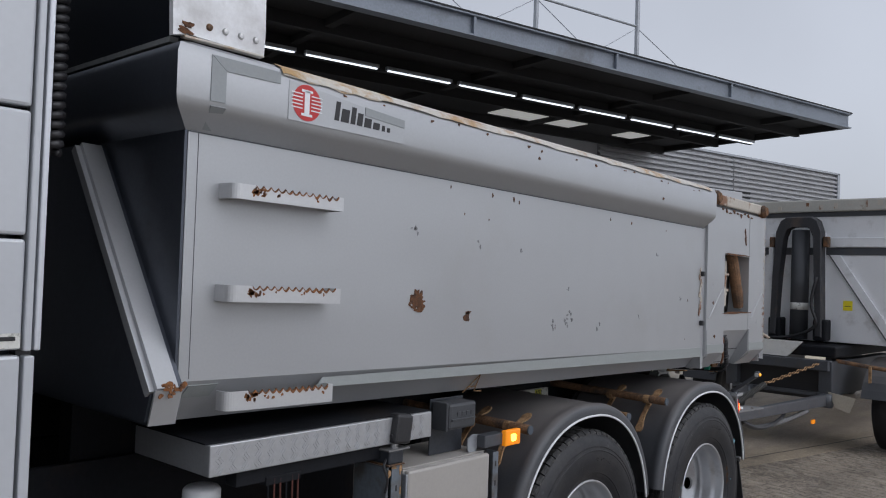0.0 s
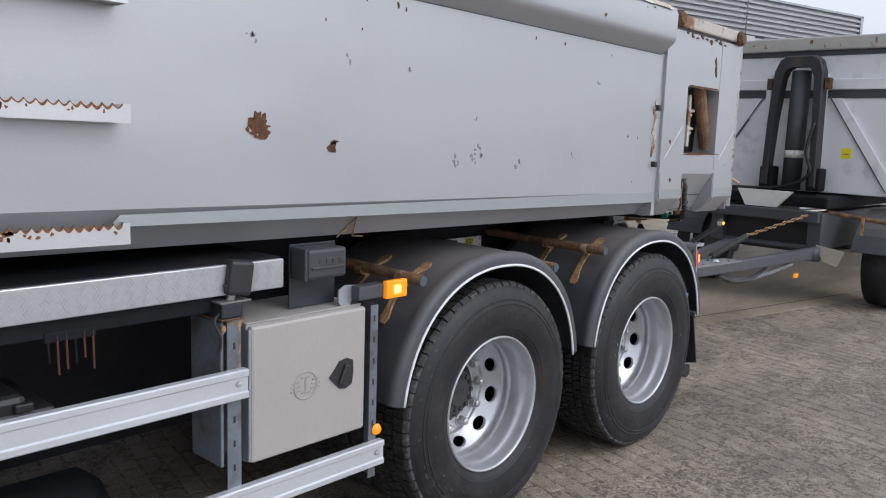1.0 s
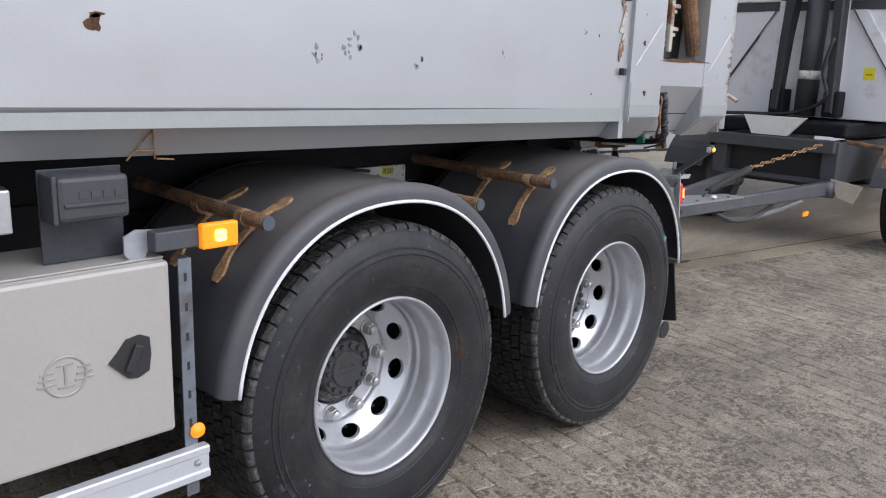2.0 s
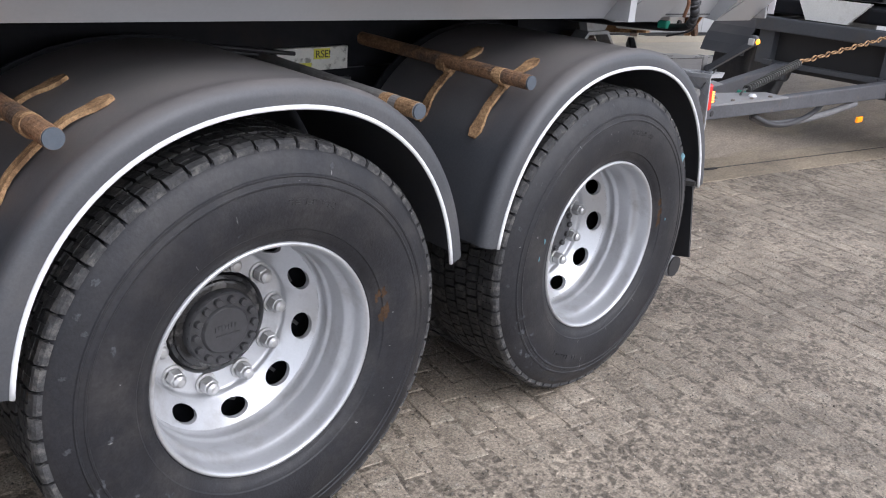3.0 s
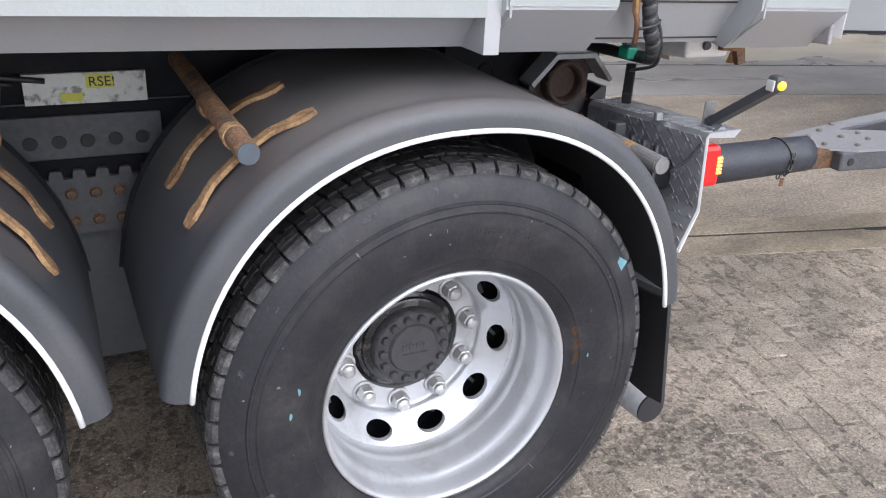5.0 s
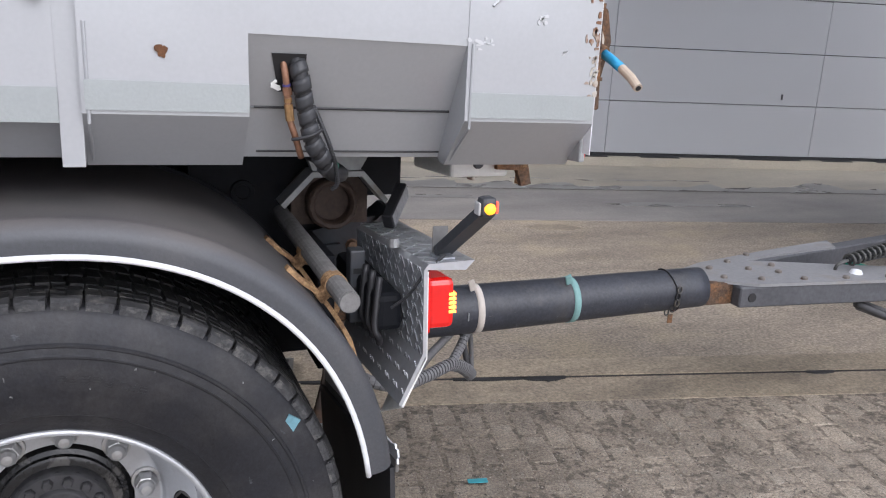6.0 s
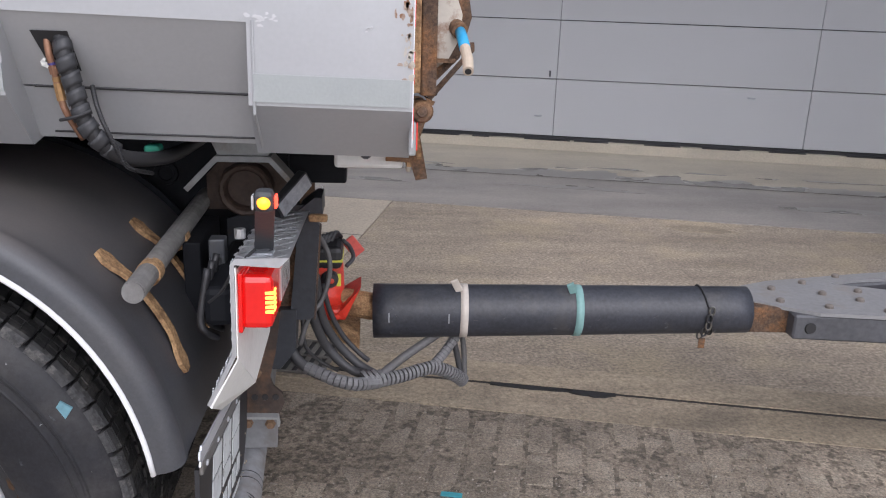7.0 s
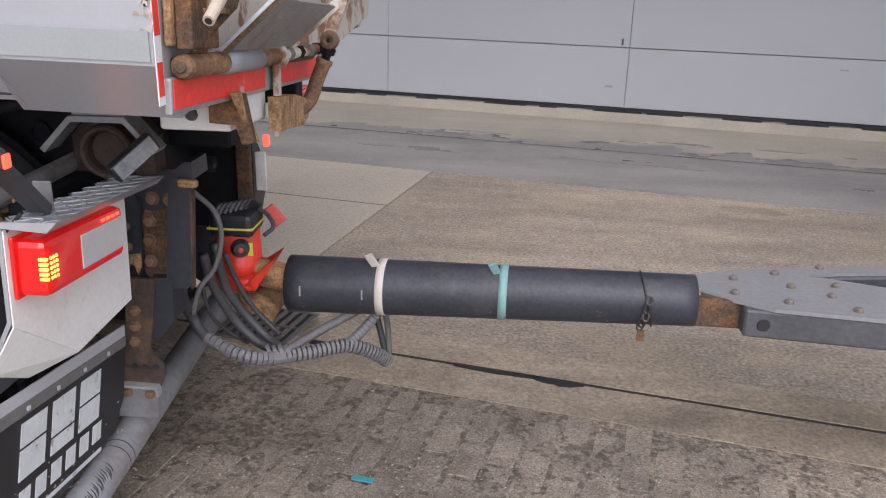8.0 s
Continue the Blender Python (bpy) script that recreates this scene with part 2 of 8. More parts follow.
M_STEELNUT = mat("bright_zinc_nut", (0.5, 0.5, 0.5), 0.35, 0.7, 0.15, 20, 0.1, 90)
M_SLEEVE = mat("black_rubber_sleeve", (0.033, 0.036, 0.046), 0.45, 0.0, 0.35, 7, 0.15, 90, tint=(0.075, 0.072, 0.07), tint_amt=0.5, tint_scale=9, tint_lo=0.54, tint_hi=0.7, speck=0.12, speck_scale=90)
M_STRAPW = mat("dirty_white_cable_tie", (0.55, 0.5, 0.45), 0.6, 0, 0.1, 20, 0.1)
M_STRAPG = mat("faded_green_strap", (0.2, 0.36, 0.35), 0.6, 0, 0.1, 20, 0.1)
M_HOSE = mat("grey_hose", (0.05, 0.05, 0.054), 0.5, 0, 0.2, 12, 0.1)
M_HOSEGREY = mat("dusty_grey_hose", (0.11, 0.108, 0.11), 0.55, 0, 0.25, 12, 0.15, tint=(0.16, 0.14, 0.12), tint_amt=0.5, tint_scale=14)
M_HOSEWRAP = mat("pale_spiral_wrap", (0.16, 0.16, 0.165), 0.6, 0, 0.2, 20, 0.2)
M_COPPER = mat("rusty_pipe_fitting", (0.25, 0.13, 0.08), 0.5, 0.4, 0.3, 20, 0.3)
M_BLUE = mat("blue_sleeve", (0.03, 0.35, 0.65), 0.5, 0, 0.1, 20, 0.1)
# darker copy of the cabinet paint, the relief's shading put into the colour
M_EMBOSS = mat("shaded_emblem_paint", (0.33, 0.315, 0.295), 0.4, 0.2, 0.1, 20, 0.05)
M_VIOLET = mat("violet_ring", (0.06, 0.05, 0.22), 0.5, 0, 0.2, 20, 0.1)
M_BRASS = mat("worn_brass", (0.34, 0.2, 0.09), 0.45, 0.5, 0.4, 60, 0.3)
M_TEAL = mat("teal_scrap", (0.05, 0.3, 0.36), 0.5, 0, 0.2, 20, 0.1)
M_GREEN = mat("green_fitting", (0.02, 0.25, 0.17), 0.4, 0, 0.1, 20, 0.1)
M_COUPRED2 = mat("faded_red_paint", (0.62, 0.1, 0.08), 0.5, 0, 0.2, 16, 0.2)
M_COUPRED = mat("red_coupling_paint", (0.66, 0.045, 0.025), 0.4, 0, 0.2, 12, 0.2, tint=(0.2, 0.1, 0.06), tint_amt=0.7, tint_scale=8)
M_LABELW = mat("white_label", (0.66, 0.66, 0.62), 0.5, 0, 0.1, 20, 0.05, tint=(0.2, 0.2, 0.18), tint_amt=0.85, tint_scale=26, tint_lo=0.54, tint_hi=0.62)
M_LABELY = mat("yellow_label_print", (0.62, 0.6, 0.08), 0.5, 0, 0.1, 30, 0.0)
M_INK = mat("black_ink", (0.02, 0.02, 0.022), 0.5, 0, 0.1, 20, 0.0)
M_LOGORED = mat("red_logo_print", (0.5, 0.03, 0.03), 0.5, 0, 0.05, 20, 0.0)


M_CHIP = mat("bare_metal_chip", (0.25, 0.25, 0.26), 0.5, 0.2, 0.4, 40, 0.3)
M_CHALK = mat("teal_paint_mark", (0.13, 0.27, 0.32), 0.7, 0, 0.25, 40, 0.2)
M_BLACK2 = mat("dark_grey_plastic", (0.05, 0.053, 0.06), 0.5, 0.0, 0.15, 8, 0.08, 120)
M_HOSE2 = mat("black_spiral_sleeve", (0.035, 0.036, 0.04), 0.45, 0, 0.2, 16, 0.1)
M_CREAM2 = mat("pale_hose_end", (0.55, 0.46, 0.36), 0.6, 0, 0.1, 20, 0.1)
M_CREAM3 = mat("pale_chipped_rail", (0.48, 0.47, 0.43), 0.6, 0.0, 0.1, 5, 0.15, 60, tint=(0.25, 0.17, 0.1), tint_amt=0.8, tint_scale=5, tint_lo=0.6, tint_hi=0.66)
M_WHITEP = mat("white_plastic", (0.72, 0.73, 0.75), 0.4, 0, 0.05, 10, 0.02)
M_WHITEP2 = mat("dull_white_paint", (0.76, 0.76, 0.73), 0.5, 0, 0.08, 8, 0.06, tint=(0.48, 0.45, 0.38), tint_amt=0.6, tint_scale=6)
M_BLUEPRINT = mat("blue_print", (0.05, 0.08, 0.25), 0.5, 0, 0.05, 20, 0.0)
M_AMBERLIT2 = mat("lit_amber_marker", (1.0, 0.5, 0.05), 0.3, emit=(1.0, 0.36, 0.01), strength=1.5, bump=0)
M_REDLIT2 = mat("lit_red_marker", (1.0, 0.08, 0.04), 0.3, emit=(1.0, 0.06, 0.03), strength=2.5, bump=0)
M_GALV2 = mat("dull_grey_steel", (0.2, 0.197, 0.195), 0.55, 0.3, 0.2, 8, 0.1, 60, tint=(0.11, 0.09, 0.072), tint_amt=0.7, tint_scale=5)
M_FRAMEGRIME = mat("grimy_rusty_frame", (0.07, 0.063, 0.06), 0.6, 0.1, 0.3, 10, 0.3, 60, tint=(0.12, 0.06, 0.03), tint_amt=0.8, tint_scale=8, tint_lo=0.48, tint_hi=0.62)
M_DARKGREY2 = mat("worn_black_tube_paint", (0.034, 0.035, 0.04), 0.5, 0.1, 0.25, 5, 0.2, 60, tint=(0.14, 0.1, 0.07), tint_amt=0.6)
M_DARKGREY3 = mat("weathered_grey_paint", (0.26, 0.26, 0.265), 0.5, 0.15, 0.15, 5, 0.15, 60, tint=(0.24, 0.2, 0.16), tint_amt=0.6, tint_scale=5)
M_SPRING = mat("dark_spring_steel", (0.09, 0.09, 0.085), 0.5, 0.3, 0.2, 12, 0.2, tint=(0.15, 0.11, 0.07), tint_amt=0.6)
M_BEAM = mat("dark_worn_beam_paint", (0.085, 0.087, 0.096), 0.5, 0.1, 0.3, 5, 0.2, 60, tint=(0.17, 0.12, 0.085), tint_amt=0.7, tint_scale=4, tint_lo=0.58, tint_hi=0.7)
M_RIVET = mat("stained_rivet", (0.19, 0.165, 0.145), 0.5, 0.2, 0.3, 30, 0.2)
M_PIVOT = mat("dark_rusty_ring", (0.062, 0.04, 0.03), 0.65, 0.1, 0.4, 20, 0.4)
M_VALVE = mat("dull_red_valve", (0.08, 0.025, 0.018), 0.6, 0, 0.3, 20, 0.2)
M_LOGOPLATE = mat("faded_white_decal", (0.57, 0.575, 0.585), 0.4, 0.5, 0.05, 3, 0.02)
M_GRIT = mat("pale_grit", (0.29, 0.26, 0.22), 0.7, 0, 0.4, 60, 0.0, 300)
M_WET = mat("damp_dark_concrete", (0.2, 0.188, 0.172), 0.28, 0.0, 0.12, 2, 0.15, 60, tint=(0.15, 0.14, 0.13), tint_amt=0.8, tint_scale=2.5)
M_RUSTDARK = mat("dark_rusted_plate", (0.085, 0.055, 0.038), 0.8, 0.0, 0.4, 16, 0.8, 80, tint=(0.2, 0.1, 0.045), tint_amt=0.9, tint_scale=14, tint_lo=0.46, tint_hi=0.62, speck=0.5, speck_scale=120, spec=0.3)
M_FRAMEBLUE = mat("grimy_blue_grey_frame_paint", (0.028, 0.032, 0.04), 0.45, 0.0, 0.3, 8, 0.25, 60, tint=(0.06, 0.04, 0.028), tint_amt=0.6, tint_scale=9, tint_lo=0.6, tint_hi=0.7, spec=0.5)
M_COLUMN = mat("rust_stained_column", (0.06, 0.045, 0.038), 0.65, 0.0, 0.35, 10, 0.4, 60, tint=(0.17, 0.095, 0.055), tint_amt=0.9, tint_scale=6, tint_lo=0.48, tint_hi=0.62, spec=0.3)
M_BOLTRUST = mat("dusty_rusted_bolt", (0.2, 0.125, 0.075), 0.7, 0.2, 0.35, 40, 0.4, 120, tint=(0.07, 0.05, 0.04), tint_amt=0.7, tint_scale=30)
M_BARPAINT = mat("worn_grey_bar_paint", (0.2, 0.205, 0.215), 0.5, 0.1, 0.2, 7, 0.15, 60, tint=(0.1, 0.075, 0.055), tint_amt=0.7, tint_scale=5, tint_lo=0.52, tint_hi=0.7)
M_SADDLE = mat("dirty_pale_steel", (0.33, 0.34, 0.34), 0.5, 0.2, 0.2, 9, 0.15, 60, tint=(0.2, 0.14, 0.09), tint_amt=0.6, tint_scale=8)
M_POST = mat("stained_blue_grey_post", (0.17, 0.195, 0.225), 0.5, 0.3, 0.2, 9, 0.1, 50, tint=(0.1, 0.085, 0.07), tint_amt=0.75, tint_scale=8, tint_lo=0.5, tint_hi=0.64)
M_RUSTWARM = mat("orange_brown_rust", (0.21, 0.088, 0.032), 0.85, 0.0, 0.4, 24, 0.6, 90, tint=(0.07, 0.03, 0.015), tint_amt=0.9, tint_scale=60, tint_lo=0.5, tint_hi=0.62, speck=0.4, speck_scale=160)
M_PRINT = mat("worn_white_print", (0.62, 0.65, 0.66), 0.6, 0.0, 0.12, 14, 0.1, 60, tint=(0.2, 0.2, 0.2), tint_amt=0.8, tint_scale=22, tint_lo=0.6, tint_hi=0.66)
M_CHUTE = mat("scraped_dark_steel", (0.27, 0.27, 0.275), 0.4, 0.4, 0.3, 12, 0.2, 60, tint=(0.15, 0.1, 0.07), tint_amt=0.7, tint_scale=9)
M_LENS = mat("scratched_pale_lens", (0.3, 0.31, 0.33), 0.3, 0.0, 0.3, 20, 0.3, 90, tint=(0.12, 0.12, 0.13), tint_amt=0.7, tint_scale=26)
M_ENDCAP = mat("blue_grey_plastic_cap", (0.07, 0.085, 0.105), 0.6, 0, 0.2, 20, 0.15)
M_DUSTBAR = mat("dust_coated_grey_bar", (0.19, 0.185, 0.18), 0.75, 0.0, 0.25, 12, 0.4, 70, tint=(0.11, 0.1, 0.095), tint_amt=0.8, tint_scale=9)
M_LUG = mat("worn_dusty_rubber_edge", (0.05, 0.05, 0.052), 0.7, 0.0, 0.45, 40, 0.6, 140, tint=(0.15, 0.145, 0.135), tint_amt=0.7, tint_scale=45, tint_lo=0.5, tint_hi=0.64, spec=0.3)
M_GRATE = mat("worn_cast_iron", (0.17, 0.16, 0.145), 0.55, 0.2, 0.2, 10, 0.3)

# gentle dents in the silver sheets
nt = M_SILVER.node_tree
dent_n = nt.nodes.new("ShaderNodeTexNoise")
dent_n.inputs["Scale"].default_value, dent_n.inputs["Detail"].default_value = 1.7, 2
dent_tc = nt.nodes.new("ShaderNodeTexCoord")
dent = nt.nodes.new("ShaderNodeBump")
dent.inputs["Strength"].default_value, dent.inputs["Distance"].default_value = 0.35, 0.04
bsdf = nt.nodes["Principled BSDF"]
old = bsdf.inputs["Normal"].links[0].from_socket
nt.links.new(dent_tc.outputs["Object"], dent_n.inputs["Vector"])
nt.links.new(dent_n.outputs["Fac"], dent.inputs["Height"])
nt.links.new(old, dent.inputs["Normal"])
nt.links.new(dent.outputs["Normal"], bsdf.inputs["Normal"])

# brown road dust lies on the upward faces of the guards
nt = M_GUARD.node_tree
geo = nt.nodes.new("ShaderNodeNewGeometry")
sep = nt.nodes.new("ShaderNodeSeparateXYZ")
up = nt.nodes.new("ShaderNodeMapRange")
up.inputs["From Min"].default_value, up.inputs["From Max"].default_value, up.inputs["To Max"].default_value = 0.5, 1.0, 0.9
dust_n = nt.nodes.new("ShaderNodeTexNoise")
dust_n.inputs["Scale"].default_value, dust_n.inputs["Detail"].default_value = 3.0, 8
dust_m = nt.nodes.new("ShaderNodeMath")
dust_m.operation = "MULTIPLY"
dust = nt.nodes.new("ShaderNodeMix")
dust.data_type = "RGBA"
dust.inputs["B"].default_value = (0.22, 0.195, 0.18, 1)
bsdf = nt.nodes["Principled BSDF"]
src = bsdf.inputs["Base Color"].links[0].from_socket
nt.links.new(geo.outputs["Normal"], sep.inputs[0])
nt.links.new(sep.outputs["Z"], up.inputs["Value"])
nt.links.new(up.outputs["Result"], dust_m.inputs[0])
nt.links.new(dust_n.outputs["Fac"], dust_m.inputs[1])
nt.links.new(dust_m.outputs[0], dust.inputs["Factor"])
nt.links.new(src, dust.inputs["A"])
nt.links.new(dust.outputs["Result"], bsdf.inputs["Base Color"])

# damp and dusty stretches about a metre across
for m, lo, hi, along in ((M_PAVER, 0.72, 1.32, 0.8), (M_JOINT, 0.72, 1.32, 0.8), (M_ASPH, 0.75, 1.28, 0.4), (M_STRIP, 0.7, 1.25, 0.3), (M_CONC2, 0.82, 1.14, 0.35), (M_APRON, 0.86, 1.1, 0.4)):
    nt = m.node_tree
    bsdf = nt.nodes["Principled BSDF"]
    src = bsdf.inputs["Base Color"].links[0].from_socket
    at = nt.nodes.new("ShaderNodeNewGeometry")
    broad = nt.nodes.new("ShaderNodeTexNoise")
    broad.inputs["Scale"].default_value, broad.inputs["Detail"].default_value, broad.inputs["Roughness"].default_value = 1.1, 6, 0.6
    span = nt.nodes.new("ShaderNodeMapRange")
    span.inputs["From Min"].default_value, span.inputs["From Max"].default_value = 0.34, 0.66
    span.inputs["To Min"].default_value, span.inputs["To Max"].default_value = lo, hi
    wet_mul = nt.nodes.new("ShaderNodeMix")
    wet_mul.data_type, wet_mul.blend_type = "RGBA", "MULTIPLY"
    wet_mul.inputs["Factor"].default_value = 1.0
    drag = nt.nodes.new("ShaderNodeMapping")
    drag.inputs["Scale"].default_value = (along, 1.5, 1.0)
    drag.inputs["Rotation"].default_value = (0, 0, 0.22)
    nt.links.new(at.outputs["Position"], drag.inputs["Vector"])
    nt.links.new(drag.outputs["Vector"], broad.inputs["Vector"])
    nt.links.new(broad.outputs["Fac"], span.inputs["Value"])
    nt.links.new(src, wet_mul.inputs["A"])
    nt.links.new(span.outputs["Result"], wet_mul.inputs["B"])
    nt.links.new(wet_mul.outputs["Result"], bsdf.inputs["Base Color"])

# dark pits where the joint dirt is washed out
nt = M_JOINT.node_tree
bsdf = nt.nodes["Principled BSDF"]
src = bsdf.inputs["Base Color"].links[0].from_socket
at = nt.nodes.new("ShaderNodeNewGeometry")
pits = nt.nodes.new("ShaderNodeTexNoise")
pits.inputs["Scale"].default_value, pits.inputs["Detail"].default_value = 30.0, 5
cut = nt.nodes.new("ShaderNodeMapRange")
cut.inputs["From Min"].default_value, cut.inputs["From Max"].default_value = 0.42, 0.52
cut.inputs["To Min"].default_value, cut.inputs["To Max"].default_value = 0.6, 1.04
pit_mul = nt.nodes.new("ShaderNodeMix")
pit_mul.data_type, pit_mul.blend_type = "RGBA", "MULTIPLY"
pit_mul.inputs["Factor"].default_value = 1.0
nt.links.new(at.outputs["Position"], pits.inputs["Vector"])
nt.links.new(pits.outputs["Fac"], cut.inputs["Value"])
nt.links.new(src, pit_mul.inputs["A"])
nt.links.new(cut.outputs["Result"], pit_mul.inputs["B"])
nt.links.new(pit_mul.outputs["Result"], bsdf.inputs["Base Color"])

# loose stones from dark to pale
nt = M_GRIT.node_tree
geo = nt.nodes.new("ShaderNodeNewGeometry")
stone = nt.nodes.new("ShaderNodeValToRGB")
stone.color_ramp.elements[0].color = (0.05, 0.043, 0.036, 1)
stone.color_ramp.elements[1].color = (0.42, 0.38, 0.33, 1)
nt.links.new(geo.outputs["Random Per Island"], stone.inputs["Fac"])
nt.links.new(stone.outputs["Color"], nt.nodes["Principled BSDF"].inputs["Base Color"])

M_PAVERS = M_PAVER.copy()
M_PAVERS.name = "wet_worn_pavers_field"
for nd in [q for q in M_PAVERS.node_tree.nodes if q.bl_idname == "ShaderNodeObjectInfo"]:
    geo = M_PAVERS.node_tree.nodes.new("ShaderNodeNewGeometry")
    for ln in list(nd.outputs["Random"].links):
        M_PAVERS.node_tree.links.new(geo.outputs["Random Per Island"], ln.to_socket)


# ---- mesh helpers ----
def part(name, bm, material, parent=None, label="", smooth=False):
    """Links a bmesh as one mesh object under a thing or a part."""
    bmesh.ops.recalc_face_normals(bm, faces=bm.faces)
    me = bpy.data.meshes.new(name)
    bm.to_mesh(me)
    bm.free()
    if material:
        me.materials.append(material)
    if smooth:
        for p in me.polygons:
            p.use_smooth = True
    ob = new(name, me)
    if parent:
        ob.parent = parent
    if label:
        tagged(ob, label)
    return ob


def smooth_by_angle(ob, degrees=35):
    me = ob.data
    for p in me.polygons:
        p.use_smooth = True
    me.set_sharp_from_angle(angle=radians(degrees))
    return ob


def thing(name, label, category, group="", at=None, kind=""):
    ob = tagged(new(name), label, category, group, kind)
    if at is not None:
        ob.matrix_basis = at
    return ob


def box(bm, x0, x1, y0, y1, z0, z1, bevel=0.0, m=None):
    r = bmesh.ops.create_cube(bm, size=1.0)
    vs = r["verts"]
    bmesh.ops.transform(bm, verts=vs, matrix=Matrix.LocRotScale(((x0 + x1) / 2, (y0 + y1) / 2, (z0 + z1) / 2), None, (abs(x1 - x0), abs(y1 - y0), abs(z1 - z0))))
    if bevel:
        es = list({e for v in vs for e in v.link_edges})
        r2 = bmesh.ops.bevel(bm, geom=es, offset=bevel, segments=2, affect="EDGES", profile=0.5)
        vs = list({v for f in r2["faces"] for v in f.verts} | {v for v in vs if v.is_valid})
    if m is not None:
        bmesh.ops.transform(bm, verts=[v for v in vs if v.is_valid], matrix=m)
    return bm


def bx(x0, x1, y0, y1, z0, z1, bevel=0.0, m=None):
    return box(bmesh.new(), x0, x1, y0, y1, z0, z1, bevel, m)


def prism(bm, pts, axis, a, b):
    """A polygon of (u, v) pairs drawn out along an axis: 'x': (y, z), 'y': (x, z), 'z': (x, y)."""
    def place(u, v, w):
        return {"x": (w, u, v), "y": (u, w, v), "z": (u, v, w)}[axis]
    v0 = [bm.verts.new(place(u, v, a)) for u, v in pts]
    v1 = [bm.verts.new(place(u, v, b)) for u, v in pts]
    bm.faces.new(v0)
    bm.faces.new(v1[::-1])
    n = len(pts)
    for i in range(n):
        bm.faces.new((v0[i], v0[(i + 1) % n], v1[(i + 1) % n], v1[i]))
    return bm


def pr(pts, axis, a, b):
    return prism(bmesh.new(), pts, axis, a, b)


def hull(bm, quad_a, quad_b):
    """A solid between two loops of equally many corners."""
    a = [bm.verts.new(p) for p in quad_a]
    b = [bm.verts.new(p) for p in quad_b]
    bm.faces.new(a)
    bm.faces.new(b[::-1])
    n = len(a)
    for i in range(n):
        bm.faces.new((a[i], a[(i + 1) % n], b[(i + 1) % n], b[i]))
    return bm


def tube(bm, pts, r, seg=12, caps=True, radii=None):
    """A round tube along points."""
    pts = [Vector(p) for p in pts]
    rings = []
    up = Vector((0, 0, 1))
    for i, p in enumerate(pts):
        d = (pts[min(i + 1, len(pts) - 1)] - pts[max(i - 1, 0)]).normalized()
        if i == 0:
            side = d.cross(up if abs(d.z) < 0.9 else Vector((1, 0, 0))).normalized()
        else:
            side = (side - d * side.dot(d)).normalized()
        other = d.cross(side)
        rad = radii[i] if radii else r
        rings.append([bm.verts.new(p + rad * (math.cos(2 * math.pi * k / seg) * side + math.sin(2 * math.pi * k / seg) * other)) for k in range(seg)])
    for a, b in zip(rings, rings[1:]):
        for k in range(seg):
            bm.faces.new((a[k], a[(k + 1) % seg], b[(k + 1) % seg], b[k]))
    if caps:
        bm.faces.new(rings[0][::-1])
        bm.faces.new(rings[-1])
    return bm


def tb(pts, r, seg=12, radii=None):
    return tube(bmesh.new(), pts, r, seg, True, radii)


def bend(pts, n=6):
    """A smooth curve through points."""
    pts = [Vector(p) for p in pts]
    q = [pts[0] * 2 - pts[1]] + pts + [pts[-1] * 2 - pts[-2]]
    res = []
    for i in range(1, len(q) - 2):
        for k in range(n):
            t = k / n
            a, b, c, d = q[i - 1], q[i], q[i + 1], q[i + 2]
            res.append(0.5 * (2 * b + (c - a) * t + (2 * a - 5 * b + 4 * c - d) * t * t + (3 * b - a - 3 * c + d) * t ** 3))
    return res + [pts[-1]]


def lathe(bm, prof, seg=64, closed=False):
    """Turns a profile of (radius, y) about the y axis."""
    rings = []
    for r, y in prof:
        rings.append([bm.verts.new((r * math.cos(2 * math.pi * k / seg), y, r * math.sin(2 * math.pi * k / seg))) for k in range(seg)])
    pairs = list(zip(rings, rings[1:]))
    if closed:
        pairs.append((rings[-1], rings[0]))
    for a, b in pairs:
        for k in range(seg):
            bm.faces.new((a[k], a[(k + 1) % seg], b[(k + 1) % seg], b[k]))
    return bm


def blob(bm, u0, v0, ru, rv, y, seed, thick=0.002, n=22):
    """An uneven flat flake in the xz plane, facing -y."""
    rnd = random.Random(seed)
    ph = [rnd.uniform(0, 6.28) for _ in range(4)]
    pts = []
    for k in range(n):
        a = 2 * math.pi * k / n
        f = 1 + 0.18 * math.sin(2 * a + ph[0]) + 0.16 * math.sin(3 * a + ph[1]) + 0.12 * math.sin(5 * a + ph[2]) + rnd.uniform(-0.14, 0.14)
        pts.append((u0 + ru * f * math.cos(a), v0 + rv * f * math.sin(a)))
    return prism(bm, pts, "y", y - thick, y + 0.001)


# ---- the yard ----
BUILDING = pose(8.07, 9.70, 0, 0, 0, -13)


def yard(u, v):
    """A place on the ground from metres along the hall's wall and out from it."""
    p = BUILDING @ Vector((u, -v, 0))
    return p.x, p.y


ground = tagged(part("ground", bx(-150, 150, -150, 150, -0.5, -0.0068), M_JOINT), "damp brown-grey dirt between the yard's paving blocks", "ground", kind="structure")


def slab(name, u0, u1, v0, v1, z, material, label):
    bm = prism(bmesh.new(), [yard(u, v) for u, v in ((u0, v0), (u1, v0), (u1, v1), (u0, v1))], "z", -0.1, z)
    return tagged(part(name, bm, material), label, "pavement", kind="structure")


